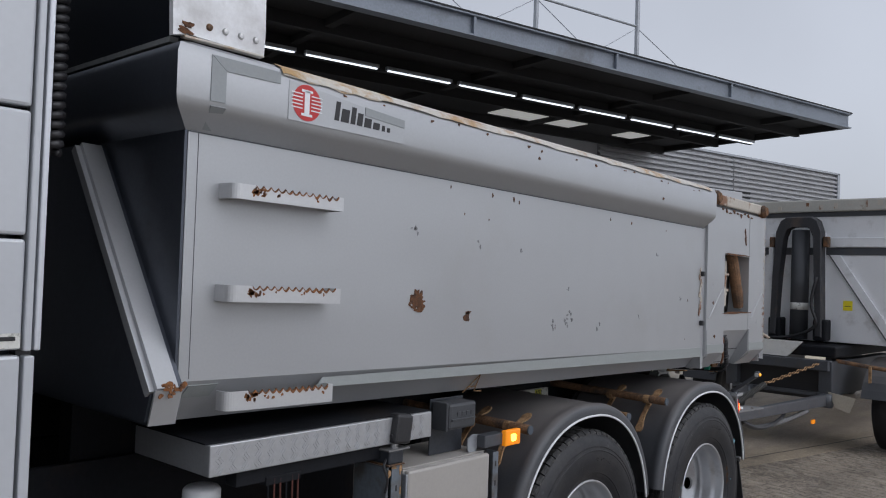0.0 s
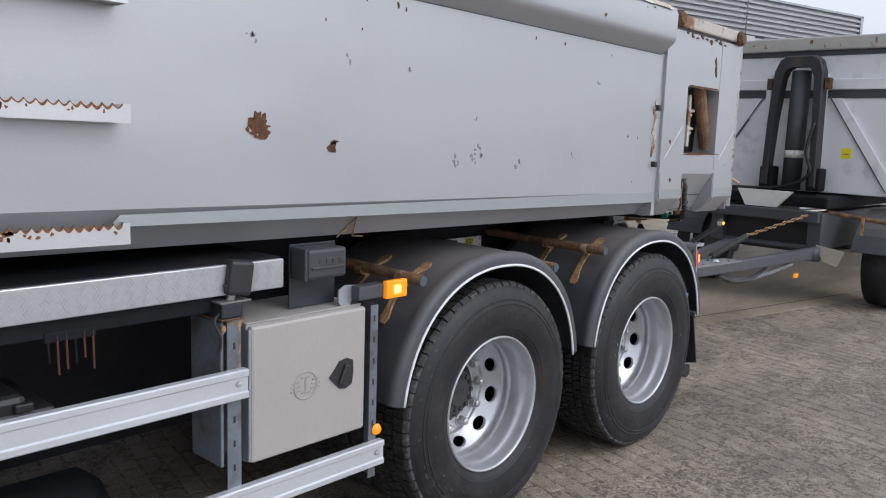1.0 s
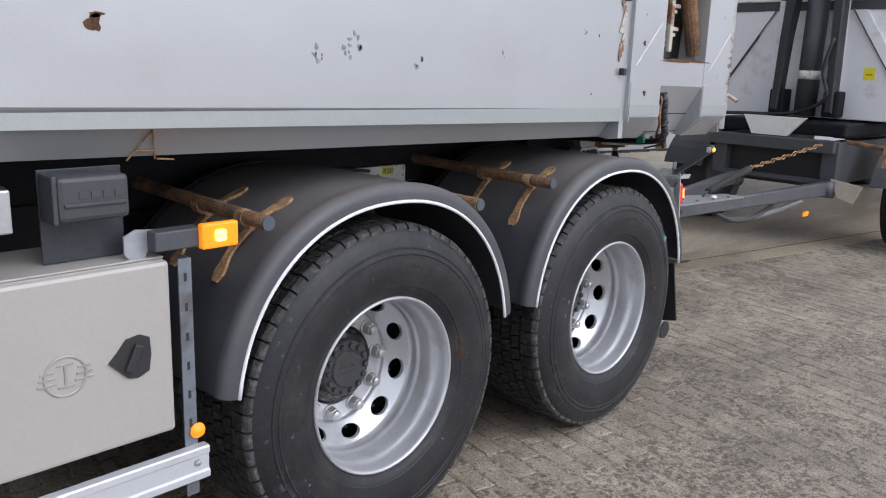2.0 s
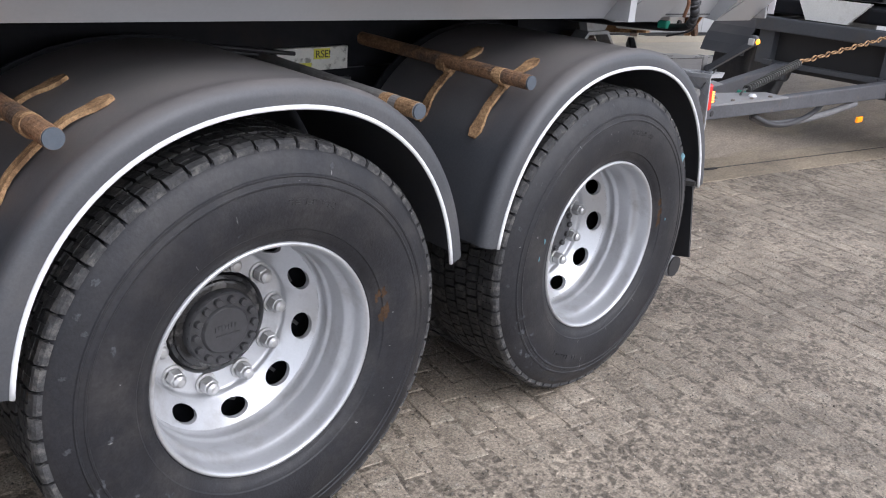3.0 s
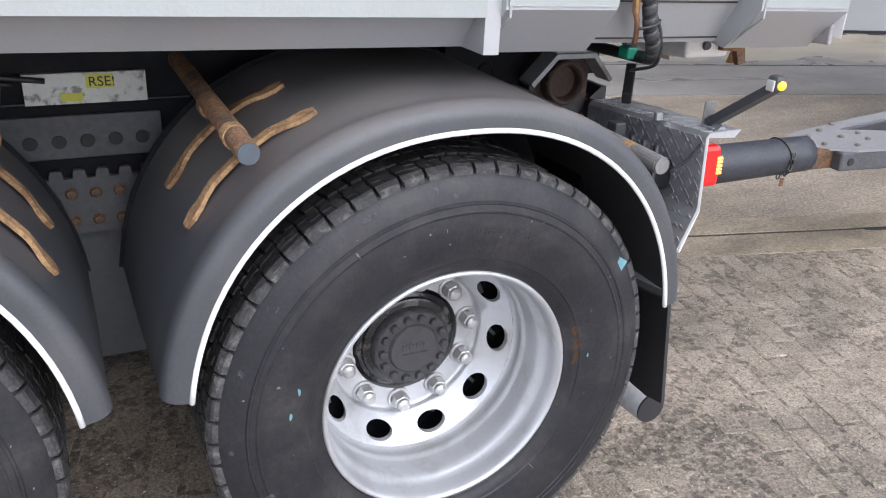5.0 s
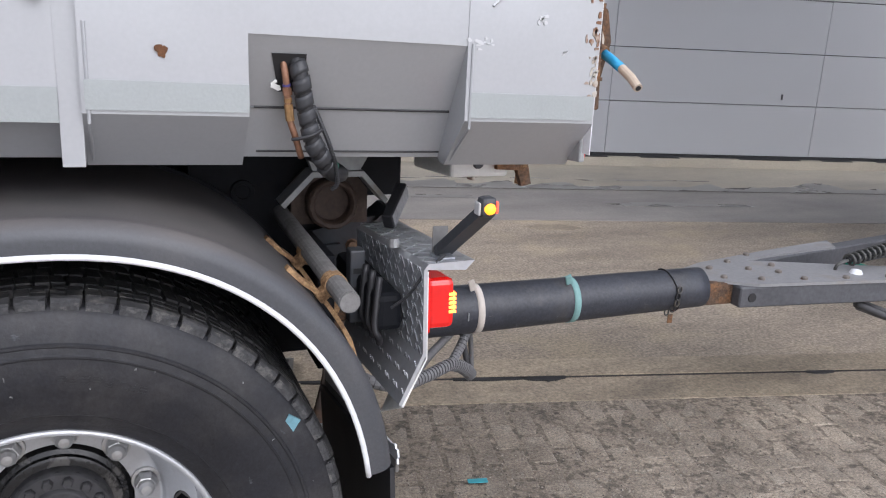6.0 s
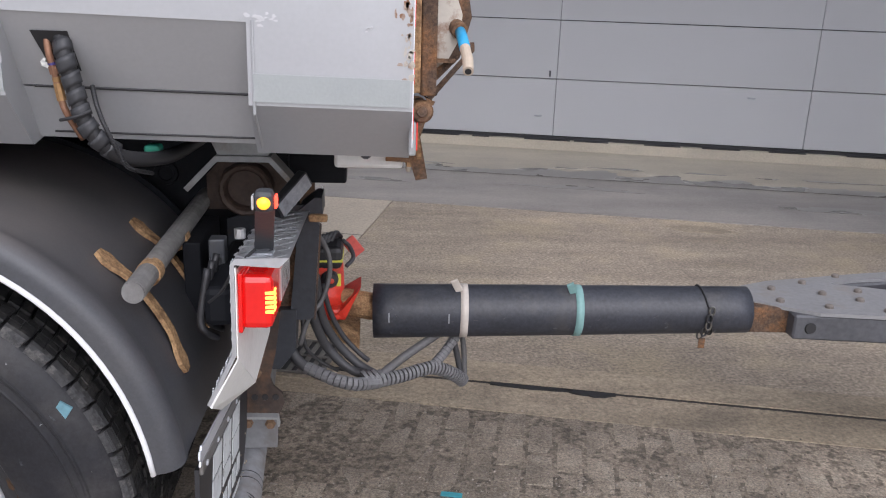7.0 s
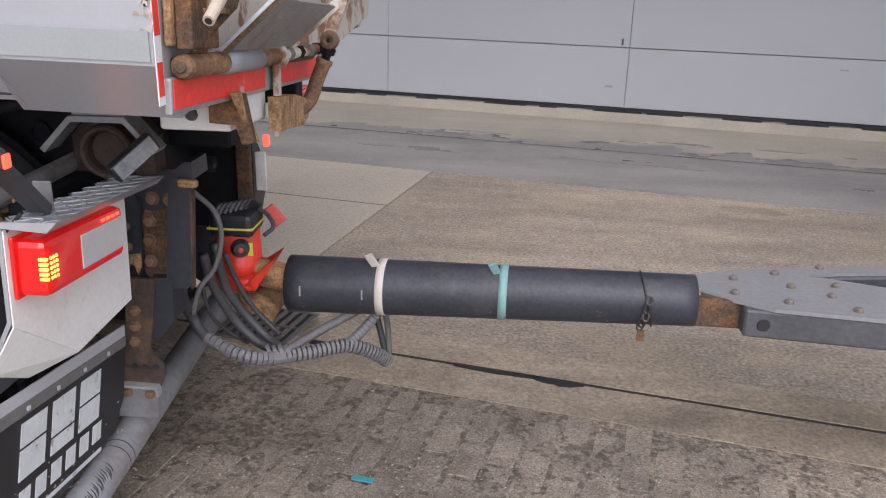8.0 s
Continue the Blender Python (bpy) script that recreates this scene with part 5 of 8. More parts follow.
for k in range(110):
    blob(bm, 6.188 - abs(r3.gauss(0, 0.012)), 1.47 + r3.uniform(0, 0.86), r3.uniform(0.0015, 0.006), r3.uniform(0.002, 0.009), 2.3342, k, 0.001, 9)
tagged(part("flaked_paint", raked(bm), M_CREAM, body, "flaking paint along the rear edge"), kind="stuff")

# cab
cab = part("cab", bx(-1.2, 1.19, 2.31, 4.74, 0.9, 3.4, 0.03), M_NAVY, truck, "pale silver truck cab")
for z0, z1 in ((2.175, 3.4), (1.862, 2.165), (1.585, 1.852), (1.2, 1.572), (0.6, 1.19)):
    part("side_panel", bx(-1.2, 1.192, 2.272, 2.33, z0, z1, 0.008), M_CAB, cab, "pale silver fairing panel")
part("edge_strip", bx(1.196, 1.214, 2.266, 2.36, 1.582, 3.4, 0.004), M_CAB, cab)
part("edge_strip", bx(1.222, 1.238, 2.272, 2.36, 1.582, 3.4, 0.004), M_ALU, cab)
part("edge_strip", bx(1.20, 1.225, 2.272, 2.36, 0.6, 1.57, 0.004), M_CAB, cab)
part("rubber_seal", bx(1.19, 1.225, 2.30, 2.36, 0.6, 3.4), M_BLACK, cab)
st = part("sticker", bx(1.105, 1.188, 2.2695, 2.272, 1.59, 1.626), M_LABELW, truck, "small white sticker with dark print")
part("sticker_mark", bx(1.118, 1.134, 2.268, 2.2695, 1.597, 1.62), M_INK, st)
part("sticker_bar", bx(1.14, 1.176, 2.268, 2.2695, 1.608, 1.618), M_INK, st)
bm = bmesh.new()
tube(bm, [(1.335 + 0.021 * math.cos(k * 0.8), 2.5 + 0.021 * math.sin(k * 0.8), 2.1 + 0.0034 * k) for k in range(280)], 0.0125, 6)
part("coiled_hose", bm, M_BLACK, cab, "black coiled air hose", smooth=True)

part("cab_roof", bx(-1.2, 1.17, 2.31, 4.74, 3.401, 3.43, 0.01), M_CAB, cab, "pale silver cab roof")
part("cab_front", bx(-1.225, -1.201, 2.31, 4.74, 0.95, 3.38, 0.008), M_CAB, cab)
part("far_side_panel", bx(-1.2, 1.192, 4.741, 4.77, 0.6, 3.4, 0.008), M_CAB, cab)

# chassis
for y in (3.12, 3.86):
    part("chassis_rail", bx(-0.5, 5.86, y, y + 0.08, 0.72, 1.035, 0.008), M_CHASSIS, truck, "grimy dark steel chassis rail")
    part("subframe_rail", bx(1.7, 6.05, y - 0.01, y + 0.09, 1.04, 1.30, 0.006), M_CHASSIS, truck)
for x in (2.3, 3.3, 4.5, 5.6):
    part("cross_member", bx(x, x + 0.12, 3.2, 3.86, 0.78, 1.0), M_CHASSIS, truck)
for ax in AXLES:
    part("axle", tb([(ax, 2.5, HUB_Z), (ax, 4.56, HUB_Z)], 0.1, 16), M_CHASSIS, truck)
    part("leaf_spring", bx(ax - 0.5, ax + 0.5, 3.14, 3.22, 0.63, 0.70), M_CHASSIS, truck)
upper = part("holed_plate", bx(4.25, 4.67, 3.095, 3.115, 0.90, 1.01, 0.003), M_BEAM, truck, "grimy steel strip with a row of holes")
for k in range(6):
    h = part("plate_hole", lathe(bmesh.new(), [(0.0, -0.001), (0.016, -0.001), (0.018, 0.001)], 12), M_INK, upper)
    h.location = (4.29 + 0.066 * k, 3.0945, 0.945)
comb = [(4.34, 0.70), (4.34, 0.87)]
for k in range(5):
    comb += [(4.36 + 0.055 * k, 0.872), (4.365 + 0.055 * k, 0.85), (4.385 + 0.055 * k, 0.85), (4.39 + 0.055 * k, 0.872)]
plate = part("bolted_plate", pr(comb + [(4.645, 0.87), (4.64, 0.76), (4.58, 0.70)], "y", 3.085, 3.105), M_BEAM, truck, "dark notched plate with rusty bolts")
for k in range(5):
    for r in range(2):
        bo = part("bolt", lathe(bmesh.new(), [(0.0, -0.014), (0.012, -0.012), (0.016, 0.0)], 8), M_RUSTBAR, plate)
        bo.location = (4.375 + 0.058 * k, 3.085, 0.735 + 0.075 * r)
sign = part("label_plate", bx(4.36, 4.64, 3.082, 3.102, 1.043, 1.118), M_LABELW, truck, "torn white and yellow warning label")
part("label_stripe", bx(4.44, 4.49, 3.0795, 3.0815, 1.05, 1.07), M_LABELY, sign)
part("label_stripe", bx(4.50, 4.565, 3.0795, 3.0815, 1.08, 1.114), M_LABELY, sign)
font = bpy.data.curves.new("label_text", "FONT")
font.body, font.size, font.extrude = "RSE!", 0.034, 0.0006
txt = new("label_text", font)
me = bpy.data.meshes.new_from_object(txt)
bpy.data.objects.remove(txt)
me.materials.clear()
me.materials.append(M_INK)
t_ob = new("label_print", me)
t_ob.parent = sign
t_ob.matrix_basis = pose(4.505, 3.0785, 1.085, 90, 0, 0)
for k in range(2):
    part("cable", tb(bend([(3.7 + 0.1 * k, 3.06, 1.15), (4.0, 3.07 - 0.01 * k, 1.14 + 0.015 * k), (4.2, 3.065, 1.12 + 0.012 * k), (4.34 + 0.07 * k, 3.06, 1.10 + 0.006 * k)]), 0.007, 8), M_BLACK, truck, smooth=True)
part("inner_guard_wall", bx(4.25, 4.75, 3.125, 3.14, 0.3, 1.04), M_DARKGREY, truck)


# wheels
def weld(ob):
    bm = bmesh.new()
    bm.from_mesh(ob.data)
    bmesh.ops.remove_doubles(bm, verts=bm.verts, dist=0.0004)
    bmesh.ops.recalc_face_normals(bm, faces=bm.faces)
    bm.to_mesh(ob.data)
    bm.free()
    return smooth_by_angle(ob, 40)


def rim_disc(bm, r0, y0, r1, y1, n, hr_u, hr_v):
    """A conical ring with n oval hand holes through it."""
    m = 20
    for s in range(n):
        a0, a1 = 2 * math.pi * (s - 0.5) / n, 2 * math.pi * (s + 0.5) / n
        def place(u, v):
            a = (a0 + a1) / 2 + u * (a1 - a0) / 2
            f = (v + 1) / 2
            r, y = r0 + (r1 - r0) * f, y0 + (y1 - y0) * f
            return (r * math.cos(a), y, r * math.sin(a))
        hole, edge, deep = [], [], []
        for k in range(m):
            t = 2 * math.pi * (k + 0.5) / m
            c, d = math.cos(t), math.sin(t)
            q = 1 / max(abs(c), abs(d))
            hole.append(bm.verts.new(place(hr_u * c, hr_v * d)))
            edge.append(bm.verts.new(place(c * q, d * q)))
            p = place(hr_u * c, hr_v * d)
            deep.append(bm.verts.new((p[0], p[1] + 0.014, p[2])))
        for k in range(m):
            j = (k + 1) % m
            bm.faces.new((edge[k], edge[j], hole[j], hole[k]))
            bm.faces.new((hole[k], hole[j], deep[j], deep[k]))
    return bm


def tread(bm, w0, w1, r0, r1, n=62):
    """Five rows of blocks: long notched shoulder blocks outside, staggered ones with a sipe between them."""
    def block(a0, a1, ya, yb, lo, hi, slope_a=0.0, slope_b=0.0, skew=0.0):
        q = []
        for r in (lo, hi):
            for a, y, s in ((a0, ya, slope_a), (a1, ya, slope_a), (a1 + skew, yb, slope_b), (a0 + skew, yb, slope_b)):
                q.append(bm.verts.new(((r - s) * math.cos(a), y, (r - s) * math.sin(a))))
        bm.faces.new(q[4:])
        for i in range(4):
            bm.faces.new((q[i], q[(i + 1) % 4], q[4 + (i + 1) % 4], q[4 + i]))
    rnd = random.Random(19)
    step = 2 * math.pi / n
    w = w1 - w0
    rows = ((0.0, 0.235), (0.262, 0.40), (0.425, 0.575), (0.60, 0.738), (0.765, 1.0))
    for row, (f0, f1) in enumerate(rows):
        for k in range(n):
            a = step * (k + (0.5 if row % 2 else 0.0))
            wear = rnd.uniform(-0.0012, 0.0012)
            ya, yb = w0 + w * f0, w0 + w * f1
            if row in (0, 4):
                out_a, out_b = (ya, yb) if row == 0 else (yb, ya)
                # the block, its bevelled shoulder and a lug running down the sidewall's edge
                mid = out_a + (out_b - out_a) * 0.14
                for q in (0, 1):
                    for p in range(3):
                        pa, pb = mid + (out_b - mid) * (p / 3 + 0.012), mid + (out_b - mid) * ((p + 1) / 3 - 0.012)
                        jog = step * 0.05 * ((p % 2) - 0.5)
                        block(a + jog + step * (0.06 + 0.46 * q), a + jog + step * (0.49 + 0.44 * q), pa, pb, r0, r1 + wear + rnd.uniform(-0.0022, 0.0010), 0.0, 0.0, step * 0.04)
                block(a + step * 0.06, a + step * 0.94, out_a, mid, r0 - 0.004, r1 + wear - 0.0006, 0.0065, 0.0, 0.0)
            else:
                block(a + step * 0.08, a + step * 0.47, ya, yb, r0, r1 + wear, 0, 0, step * 0.14)
                block(a + step * 0.52, a + step * 0.93, ya, yb, r0, r1 + wear, 0, 0, step * 0.14)
    return bm


def lug_ends(bm, y0, r0, r1, n=62):
    """The worn, dusty ends of the shoulder blocks on the tyre's wall."""
    step = 2 * math.pi / n
    rnd = random.Random(29)
    for k in range(n):
        a0, a1 = step * (k + 0.07 + rnd.uniform(0, 0.03)), step * (k + 0.93 - rnd.uniform(0, 0.03))
        drop = rnd.uniform(0.0, 0.0025)
        rows_ = ((r0 + rnd.uniform(0, 0.004), y0 - 0.0052), (r1 - 0.006 - drop, y0 - 0.0045), (r1 - drop, y0 + 0.004))
        rings = [[bm.verts.new((r * math.cos(a0 + (a1 - a0) * f), y, r * math.sin(a0 + (a1 - a0) * f))) for f in (0, 0.5, 1)] for r, y in rows_]
        base = [[bm.verts.new((r * math.cos(a0 + (a1 - a0) * f), y0 + 0.006, r * math.sin(a0 + (a1 - a0) * f))) for f in (0, 0.5, 1)] for r, y in rows_]
        for i in range(2):
            for j in range(2):
                bm.faces.new((rings[i][j], rings[i][j + 1], rings[i + 1][j + 1], rings[i + 1][j]))
            for j in (0, 2):
                bm.faces.new((rings[i][j], rings[i + 1][j], base[i + 1][j], base[i][j]))
        for j in range(2):
            bm.faces.new((rings[0][j], rings[0][j + 1], base[0][j + 1], base[0][j]))
    return bm


SIDEWALL = [(0.288, 0.03), (0.295, 0.008), (0.302, 0.0), (0.312, -0.003), (0.316, -0.007), (0.332, -0.012), (0.335, -0.0155), (0.36, -0.0205), (0.38, -0.0245), (0.40, -0.026), (0.42, -0.0258), (0.438, -0.0238), (0.440, -0.0252), (0.4435, -0.0252), (0.4455, -0.0228), (0.456, -0.0205), (0.458, -0.022), (0.4625, -0.0217), (0.4645, -0.0182), (0.48, -0.0138), (0.495, -0.008), (0.508, 0.0), (0.516, 0.008)]


def sidewall_y(r):
    for (ra, ya), (rb, yb) in zip(SIDEWALL, SIDEWALL[1:]):
        if ra <= r <= rb:
            return ya + (yb - ya) * (r - ra) / (rb - ra)
    return 0.0


def smear(bm, r, deg, dr, ddeg, seed, n=18, lift=0.0009):
    """An uneven film of dried dirt or a scuff lying on the tyre's wall."""
    rnd = random.Random(seed)
    ph = [rnd.uniform(0, 6.28) for _ in range(3)]
    ring = []
    for k in range(n):
        a = 2 * math.pi * k / n
        f = 1 + 0.3 * math.sin(2 * a + ph[0]) + 0.25 * math.sin(5 * a + ph[1]) + rnd.uniform(-0.25, 0.25)
        rr = min(0.507, max(0.31, r + dr * f * math.sin(a)))
        t = radians(deg + ddeg * f * math.cos(a))
        ring.append(bm.verts.new((rr * math.cos(t), sidewall_y(rr) - lift, rr * math.sin(t))))
    t = radians(deg)
    mid = bm.verts.new((r * math.cos(t), sidewall_y(r) - lift, r * math.sin(t)))
    for k in range(n):
        bm.faces.new((mid, ring[k], ring[(k + 1) % n]))
    return bm


def wheel(x, hole_turn, nut_turn, dirt):
    """A twin rear wheel: outer tyre, deep painted rim, disc with hand holes, nuts, hub and the inner tyre."""
    w = part("wheel", lathe(bmesh.new(), [(0.0, 0.31), (0.20, 0.31), (0.205, 0.60), (0.0, 0.60)], 40), M_CHASSIS, truck, "truck wheel with a deep silver rim")
    w.location = (x, 2.285, HUB_Z)
    ty = SIDEWALL + [(0.519, 0.016), (0.519, 0.27), (0.507, 0.29), (0.45, 0.32), (0.40, 0.325), (0.30, 0.29)]
    smooth_by_angle(part("tyre", lathe(bmesh.new(), ty, 128), M_RUBBER, w, "dusty black tyre with pale scuffs"), 30)
    bm = bmesh.new()
    mk_r = random.Random(int(x * 100))
    for start, count, rad, h in ((1.15, 8, 0.402, 0.016), (4.1, 9, 0.40, 0.015)):
        for k in range(count):
            a = start + k * h * 1.15 / rad
            m = Matrix.Rotation(-a, 4, "Y") @ Matrix.Translation((rad, -0.0262, 0))
            for q in range(3):
                if mk_r.random() < 0.7:
                    box(bm, -h / 2 + q * h / 3, -h / 2 + q * h / 3 + h * 0.16, -0.0006, 0.004, -h * 0.4, h * 0.4, 0.0, m)
            if mk_r.random() < 0.6:
                box(bm, -h / 2, h / 2, -0.0006, 0.004, -h * 0.4, -h * 0.25, 0.0, m)
    tagged(part("moulded_mark", bm, M_RUBBER, w, "worn moulded marks"), kind="stuff")
    bm = bmesh.new()
    rs = random.Random(dirt)
    for k in range(70):
        deg = rs.choice((rs.gauss(225, 17), rs.gauss(225, 17), rs.uniform(0, 360)))
        smear(bm, rs.uniform(0.435, 0.50) if rs.random() < 0.7 else rs.uniform(0.34, 0.48), deg, rs.uniform(0.001, 0.009), rs.uniform(0.25, 1.5), k, 12, 0.0007 + 0.00001 * k)
    tagged(part("dried_mud", bm, M_MUDFILM, w, "pale dried mud film on the tyre wall"), kind="stuff")
    bm = bmesh.new()
    for k in range(26):
        r, deg = rs.uniform(0.33, 0.49), rs.uniform(0, 360)
        smear(bm, r, deg, rs.uniform(0.0006, 0.003) * rs.choice((1, 1, 3)), rs.uniform(0.08, 0.35), 100 + k, 8, 0.0012)
    tagged(part("scuff", bm, M_SCUFF, w, "small pale scratches on the tyre wall"), kind="stuff")
    bm = bmesh.new()
    for k in range(5):
        smear(bm, rs.uniform(0.315, 0.34), 12 + rs.uniform(-10, 10), rs.uniform(0.004, 0.012), rs.uniform(1.0, 3.5), 200 + k, 14, 0.0005 + 0.00002 * k)
    tagged(part("rust_stain", bm, M_BROWNFILM, w, "brown stain beside the rim"), kind="stuff")
    part("tread", tread(bmesh.new(), 0.010, 0.294, 0.514, 0.535), M_TREAD, w, "blocky dirty tread")
    tagged(part("shoulder_edge", lug_ends(bmesh.new(), 0.0095, 0.507, 0.5315), M_LUG, w, "worn dusty shoulder edge"), kind="stuff")
    inner = [(0.30, 0.36), (0.42, 0.33), (0.50, 0.355), (0.513, 0.37), (0.515, 0.62), (0.50, 0.65), (0.40, 0.66), (0.30, 0.63)]
    part("inner_tyre", lathe(bmesh.new(), inner, 64), M_TREAD, w, smooth=True)
    part("inner_tread", tread(bmesh.new(), 0.365, 0.635, 0.512, 0.533), M_TREAD, w, "blocky dirty tread of the inner tyre")
    rim = [(0.298, 0.018), (0.2995, 0.007), (0.2975, -0.001), (0.293, -0.003), (0.2885, 0.0), (0.2855, 0.009), (0.2845, 0.022), (0.2845, 0.040), (0.2825, 0.052), (0.278, 0.060), (0.2735, 0.068), (0.2715, 0.080), (0.2705, 0.105), (0.2705, 0.122), (0.2685, 0.130), (0.2655, 0.134), (0.2645, 0.142), (0.2665, 0.149), (0.2685, 0.156), (0.2685, 0.166), (0.2655, 0.1715), (0.2625, 0.1765)]
    smooth_by_angle(part("rim", lathe(bmesh.new(), rim, 112), M_RIM, w, "silver painted steel rim"), 60)
    d = part("wheel_disc", rim_disc(bmesh.new(), 0.207, 0.2345, 0.2625, 0.1765, 10, 0.52, 0.70), M_RIM, w)
    d.rotation_euler = (0, -radians(hole_turn), 0)
    weld(d)
    bm = bmesh.new()
    lathe(bm, [(0.207, 0.2345), (0.203, 0.238), (0.200, 0.243), (0.198, 0.249), (0.195, 0.2525), (0.190, 0.254), (0.141, 0.255), (0.1405, 0.258), (0.1405, 0.285)], 80)
    smooth_by_angle(part("nut_flange", bm, M_RIM, w), 40)
    backing = lathe(bmesh.new(), [(0.142, 0.292), (0.30, 0.29), (0.30, 0.33), (0.142, 0.33)], 48, closed=True)
    part("inner_disc", backing, M_CHASSIS, w)
    # thin grey bars and crosses set behind the hand holes
    for k in range(10):
        a = radians(36 * k + hole_turn)
        bm = bmesh.new()
        lean = Matrix.Translation((0.236 * math.cos(a), 0, 0.236 * math.sin(a))) @ Matrix.Rotation(0.8 + 0.35 * k, 4, "Y")
        box(bm, -0.045, 0.045, 0.27, 0.276, -0.0045, 0.0045, 0.0, lean)
        if k % 2 == 0:
            box(bm, -0.003, 0.003, 0.266, 0.272, -0.02, 0.024, 0.0, lean)
        part("hole_cross_bar", bm, M_GALV2, w)
    for k in range(10):
        a = radians(36 * k + nut_turn)
        bm = bmesh.new()
        lathe(bm, [(0.0, -0.046), (0.009, -0.0445), (0.0145, -0.039), (0.0155, -0.031)], 14)
        lathe(bm, [(0.0155, -0.031), (0.0185, -0.0295), (0.0205, -0.025), (0.0205, -0.006)], 6)
        lathe(bm, [(0.0205, -0.006), (0.0255, -0.005), (0.0265, 0.0)], 20)
        nut = smooth_by_angle(part("wheel_nut", bm, M_STEELNUT, w, "bright capped wheel nut"), 28)
        nut.scale = (1.12, 1.12, 1.12)
        nut.location = (0.1675 * math.cos(a), 0.2545, 0.1675 * math.sin(a))
        nut.rotation_euler = (0, 0.7 * k, 0)
    hub = part("hub", lathe(bmesh.new(), [(0.0, 0.238), (0.112, 0.238), (0.119, 0.241), (0.121, 0.250), (0.130, 0.254), (0.134, 0.262), (0.1395, 0.285)], 48), M_HUB, w, "greasy black hub")
    smooth_by_angle(hub, 35)
    bm = lathe(bmesh.new(), [(0.0, 0.2005), (0.060, 0.2015), (0.063, 0.204), (0.066, 0.2095), (0.095, 0.211), (0.099, 0.215), (0.101, 0.222), (0.101, 0.238)], 48)
    smooth_by_angle(part("hub_cap", bm, M_HUBCAP, w, "dirty dark hub cap"), 30)
    for k in range(14):
        a = 2 * math.pi * k / 14
        b = part("cap_bolt", lathe(bmesh.new(), [(0.0, -0.012), (0.0085, -0.012), (0.011, -0.009), (0.011, 0.002)], 6), M_HUBCAP, w)
        b.location = (0.082 * math.cos(a), 0.2105, 0.082 * math.sin(a))
        b.rotation_euler = (0, k, 0)
    bm = bmesh.new()
    for k in range(7):
        u = -0.032 + 0.009 * k
        box(bm, u, u + 0.0055, 0.199, 0.2012, 0.004 + 0.003 * (k % 2), 0.016 + 0.002 * (k % 3))
    box(bm, -0.03, 0.034, 0.199, 0.2012, -0.012, -0.009)
    tagged(part("cast_mark", bm, M_HUBCAP, w, "worn cast marks"), kind="stuff")
    return w


def wheel_far(x):
    w = part("far_wheel", lathe(bmesh.new(), [(0.0, 0.0), (0.29, 0.0), (0.42, -0.02), (0.52, 0.02), (0.535, 0.05), (0.535, 0.55), (0.5, 0.6), (0.0, 0.6)], 48), M_RUBBER, truck, smooth=True)
    w.location = (x, 4.18, HUB_Z)
    return w


for ax, hole_turn, nut_turn, dirt in ((AXLES[0], -14, 5, 31), (AXLES[1], -4, 12, 57)):
    wheel(ax, hole_turn, nut_turn, dirt)
    wheel_far(ax)
bm = bmesh.new()
prism(bm, [(5.539, 0.787), (5.555, 0.811), (5.576, 0.797), (5.560, 0.772)], "y", 2.274, 2.279)
for u, v, s in ((-0.353, 0.102, 0.009), (-0.372, 0.048, 0.010), (0.218, 0.343, 0.006), (0.35, 0.036, 0.006), (0.05, -0.42, 0.005)):
    blob(bm, 5.138 + u, HUB_Z + v, s * 0.35, s * 0.8, 2.285 - 0.0225, int(u * 1000) + 500, 0.002, 10)
tagged(part("chalk_mark", bm, M_CHALK, truck, "pale teal paint marks on the tyre wall"), kind="stuff")


# mudguards
def arch(cx, deg, d):
    """A point on a guard's arch, d metres outside its lip."""
    c, s = math.cos(radians(deg)), math.sin(radians(deg))
    return cx + (0.574 + d) * math.copysign(abs(c) ** 0.9, c), HUB_Z + (0.607 + d) * s ** 0.9


def guard(cx, r_flap):
    bm = bmesh.new()
    sect = [(2.272, 0.0), (2.272, 0.024), (2.2745, 0.036), (2.281, 0.0455), (2.291, 0.0515), (2.303, 0.0545), (2.315, 0.0545), (2.326, 0.0525), (2.338, 0.0505), (2.36, 0.0505), (2.44, 0.052), (2.6, 0.054), (2.93, 0.054), (2.93, 0.048), (2.6, 0.048), (2.44, 0.046), (2.36, 0.0445), (2.325, 0.044), (2.298, 0.036), (2.284, 0.0)]
    n = 48
    rings = []
    for k in range(n + 1):
        rings.append([bm.verts.new((arch(cx, 9.5 + 161 * k / n, d)[0], y, arch(cx, 9.5 + 161 * k / n, d)[1])) for y, d in sect])
    m = len(sect)
    for a, b in zip(rings, rings[1:]):
        for i in range(m):
            bm.faces.new((a[i], a[(i + 1) % m], b[(i + 1) % m], b[i]))
    bm.faces.new(rings[0])
    bm.faces.new(rings[-1][::-1])
    g = smooth_by_angle(part("mudguard", bm, M_GUARD, truck, "dusty black plastic mudguard"), 50)
    pts = [arch(cx, 9.5 + 161 * k / n, -0.001) for k in range(n + 1)]
    part("edge_trim", tb([(x, 2.272, z) for x, z in pts], 0.0056, 8), M_WHITE, g, "white edge trim", smooth=True)
    return g


